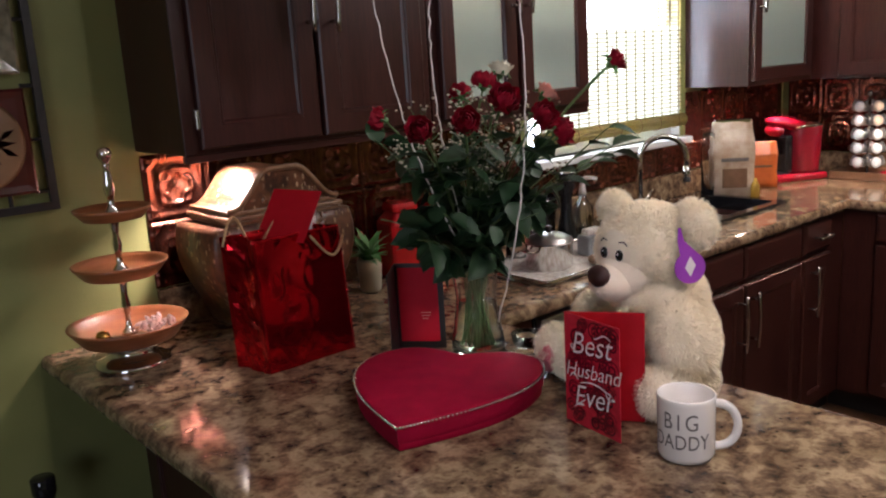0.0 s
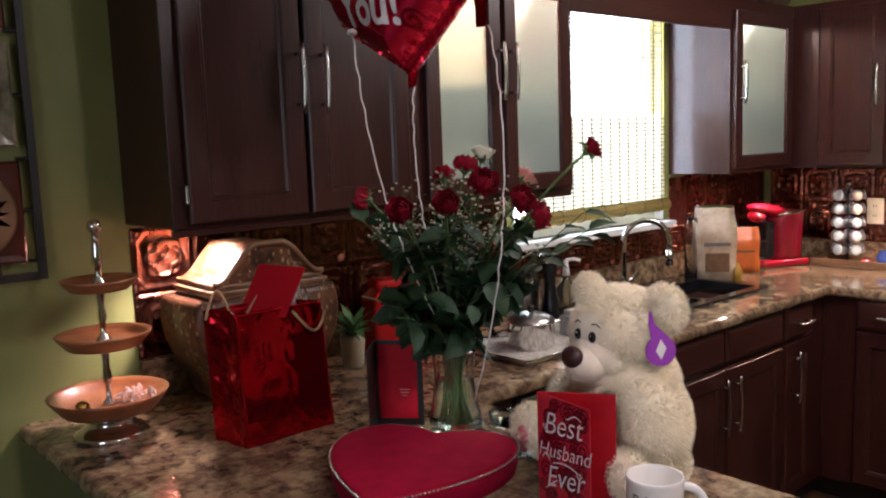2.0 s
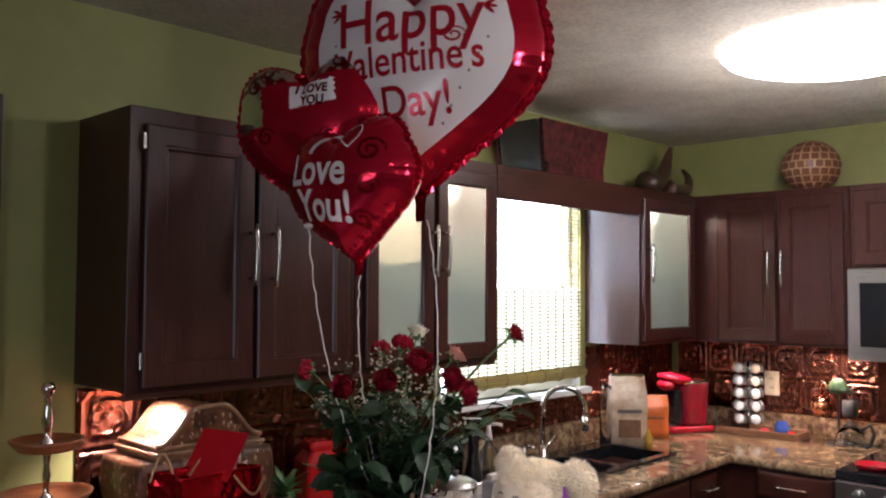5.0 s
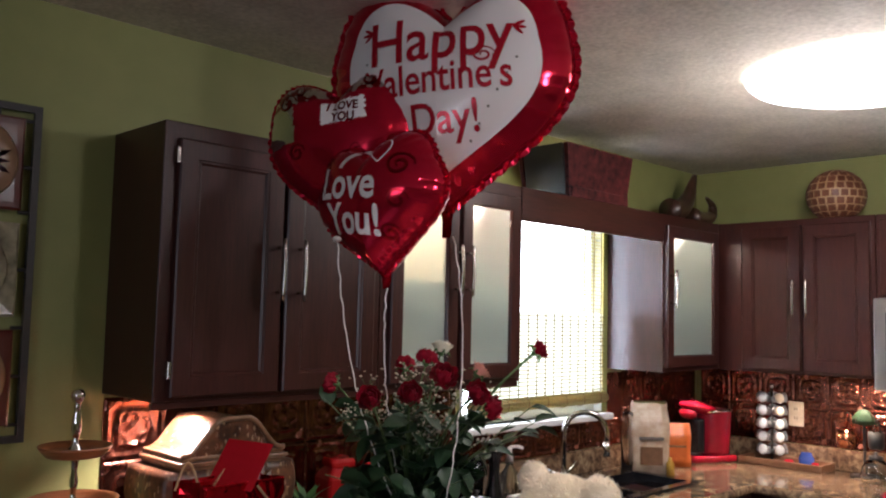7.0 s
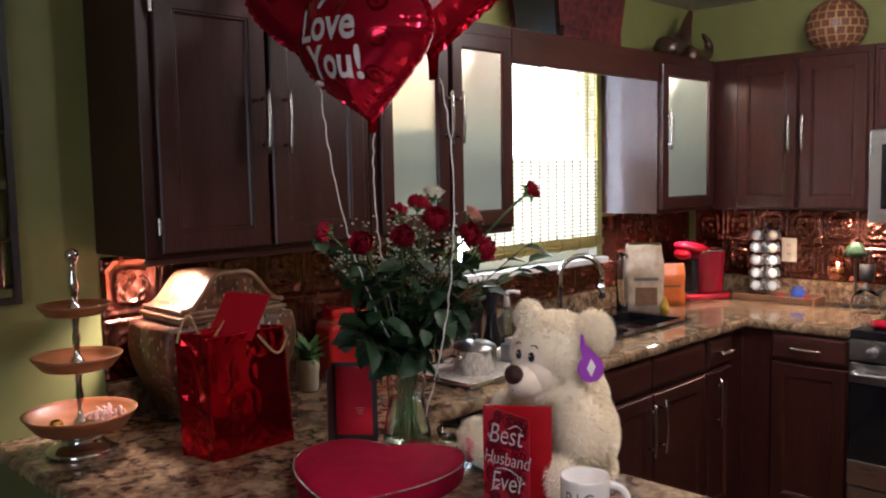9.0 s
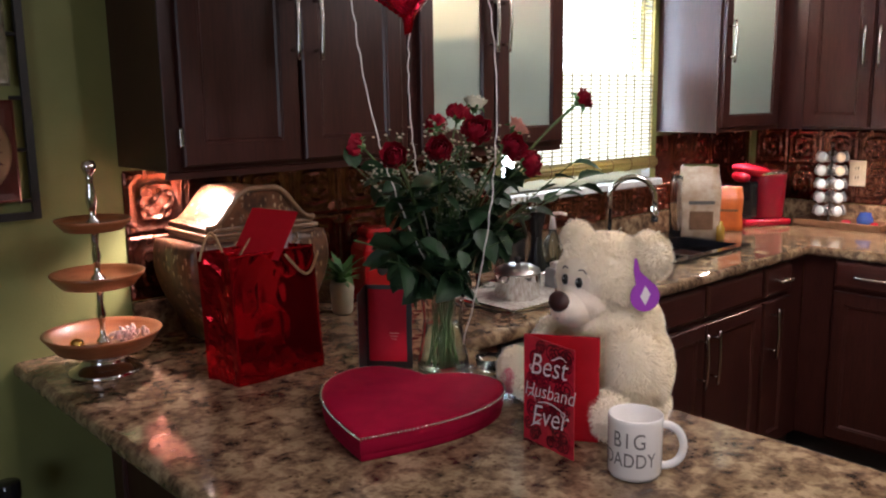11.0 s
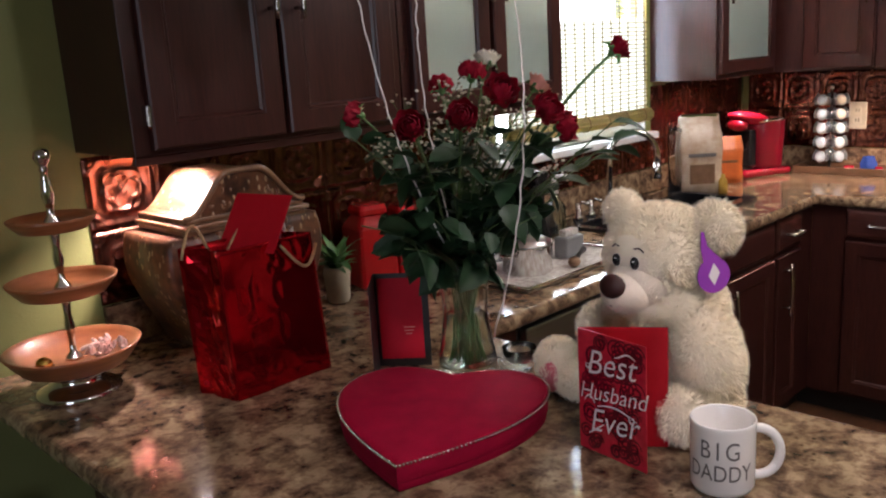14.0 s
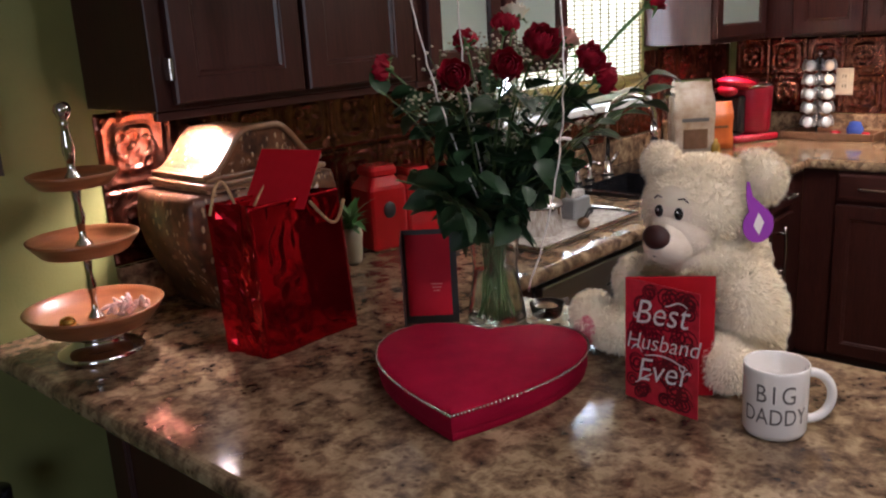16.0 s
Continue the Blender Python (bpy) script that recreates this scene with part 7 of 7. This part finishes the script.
    part("handle", tube([(0.0, -0.045, 0.09), (0.0, -0.085, 0.12), (0.0, -0.10, 0.08), (0, -0.085, 0.03), (0.0, -0.06, 0.02)], 0.009, 10), BLACK, tp, "black handle", True)


coffee_corner()


# ---- on top of the cabinets ----
TOP = UZ + UH + 0.0005


def trough():
    t = thing("planter_trough", "weathered dark red painted wooden trough on the cabinet top", "trough", pose(2.555, 1.752, TOP))
    W, D, H, fl = 0.40, 0.215, 0.215, 0.035
    def wedge(pts):
        b2 = bmesh.new()
        vs = [b2.verts.new(p) for p in pts]
        for f in ((0, 1, 2, 3), (7, 6, 5, 4), (0, 4, 5, 1), (1, 5, 6, 2), (2, 6, 7, 3), (3, 7, 4, 0)):
            b2.faces.new([vs[i] for i in f])
        bmesh.ops.recalc_face_normals(b2, faces=b2.faces[:])
        return b2
    k = 0.018
    for name, pts, mtl in (
        ("front_board", [(0, 0, 0), (W, 0, 0), (W + fl, -0.012, H), (-fl, -0.012, H), (0, k, 0), (W, k, 0), (W + fl, k - 0.012, H), (-fl, k - 0.012, H)], TROUGH_M),
        ("back_board", [(0, D, 0), (W, D, 0), (W + fl, D + 0.012, H), (-fl, D + 0.012, H), (0, D + k, 0), (W, D + k, 0), (W + fl, D + k + 0.012, H), (-fl, D + k + 0.012, H)], TROUGH_M),
        ("end_board", [(0, k, 0), (k, k, 0), (k - fl, k, H), (-fl, k, H), (0, D, 0), (k, D, 0), (k - fl, D, H), (-fl, D, H)], TROUGH_SHADED),
        ("end_board", [(W - k, k, 0), (W, k, 0), (W + fl, k, H), (W + fl - k, k, H), (W - k, D, 0), (W, D, 0), (W + fl, D, H), (W + fl - k, D, H)], TROUGH_M),
        ("bottom_board", [(k, k, 0), (W - k, k, 0), (W - k, k, 0.015), (k, k, 0.015), (k, D, 0), (W - k, D, 0), (W - k, D, 0.015), (k, D, 0.015)], TROUGH_M)):
        part(name, wedge(pts), mtl, t)
    part("foot_strip", boxed(0.0, -0.012, 0.0, W, -0.0005, 0.045, 0.003), TROUGH_M, t, "dark red base strip")


def horns():
    h = thing("horn_ornament", "dark polished pair of curved horns on the cabinet top", "ornament", pose(3.62, 1.86, TOP) @ Matrix.Scale(1.12, 4))
    for pts, r0 in (([(-0.10, 0, 0.045), (-0.02, 0, 0.06), (0.05, 0, 0.11), (0.085, 0, 0.17), (0.12, 0, 0.235)], 0.052), ([(0.06, -0.02, 0.035), (0.15, -0.02, 0.03), (0.23, -0.02, 0.05), (0.24, -0.02, 0.10), (0.18, -0.02, 0.135)], 0.036)):
        ps = [Vector(p) for p in pts]
        fine, rs = [], []
        n = len(ps)
        for i in range(n - 1):
            p0, p1, p2, p3 = ps[max(i - 1, 0)], ps[i], ps[i + 1], ps[min(i + 2, n - 1)]
            for q in range(6):
                t = q / 6
                fine.append(0.5 * ((2 * p1) + (p2 - p0) * t + (2 * p0 - 5 * p1 + 4 * p2 - p3) * t * t + (3 * p1 - p0 - 3 * p2 + p3) * t ** 3))
                rs.append(r0 * (1 - (i + t) / (n - 1)) ** 0.7 + 0.003)
        fine.append(ps[-1])
        rs.append(0.002)
        part("horn", tube(fine, rs, 14), HORN_M, h, "polished curved horn", True)
    part("base_block", boxed(-0.14, -0.05, 0.0, 0.26, 0.05, 0.012, 0.003), HORN_M, h)


def ball():
    b = thing("decor_ball", "round terracotta ball vase with rows of square inlays", "ornament", pose(3.93, 1.235, TOP))
    r = 0.128
    part("sphere", ellip((0, 0, r * 0.93), (r, r, r * 0.93), None, (0, 0, 0), 40, 24), BALL_GAP, b, "cream round body", True)
    me = None
    for j in range(-4, 5):
        la = j * 17.0
        cnt = max(6, int(round(20 * math.cos(math.radians(la)))))
        for i in range(cnt):
            lo = i * 360 / cnt + (j % 2) * 0
            s = 0.0152 if j % 2 == 0 else 0.0142
            m = pose(0, 0, r * 0.93) @ Matrix.Diagonal((1, 1, 0.93, 1)) @ pose(0, 0, 0, 0, 0, lo) @ pose(0, 0, 0, 0, -la, 0) @ pose(r - 0.001, 0, 0)
            if me is None:
                o = part("inlay", boxed(0, -s, -s, 0.004, s, s, 0.001), BALL_M, b)
                me = o.data
            else:
                o = new("inlay", me)
                o.parent = b
            o.matrix_basis = m


trough()
horns()
ball()

# ---- by the wall below the counter ----
pst = thing("cup_stand", "dark cup on a slim chrome stand by the wall", "stand", pose(0.475, 1.90, 0.0))
part("foot", lathe([(0, 0), (0.11, 0), (0.11, 0.01), (0.02, 0.02), (0, 0.02)], 28), CHROME, pst, "", True)
part("pole", tube([(0, 0, 0.02), (0, 0, 0.62)], 0.010, 10), CHROME, pst, "", True)
part("cup", lathe([(0, 0.62), (0.022, 0.622), (0.027, 0.64), (0.027, 0.672), (0.024, 0.675), (0, 0.675)], 24), BLACK_GLOSS, pst, "dark shiny cup", True)


# added fixtures for the two fill spots, out of view
for x, y in ((0.62, 0.10), (0.80, -0.30)):
    d = thing("downlight", "small round ceiling downlight, added unseen for the fill spots", "downlight", pose(x, y, CEIL - 0.0006), "downlights")
    part("trim_ring", lathe([(0.040, -0.001), (0.062, -0.001), (0.060, -0.006), (0.040, -0.008)], 28), WHITE_PAINT, d, "", True)
    g = part("lens", lathe([(0.0, -0.003), (0.0395, -0.003), (0.0395, -0.005), (0.0, -0.006)], 24), GLOW_WARM, d, "glowing lens", True)
    g.visible_shadow = False
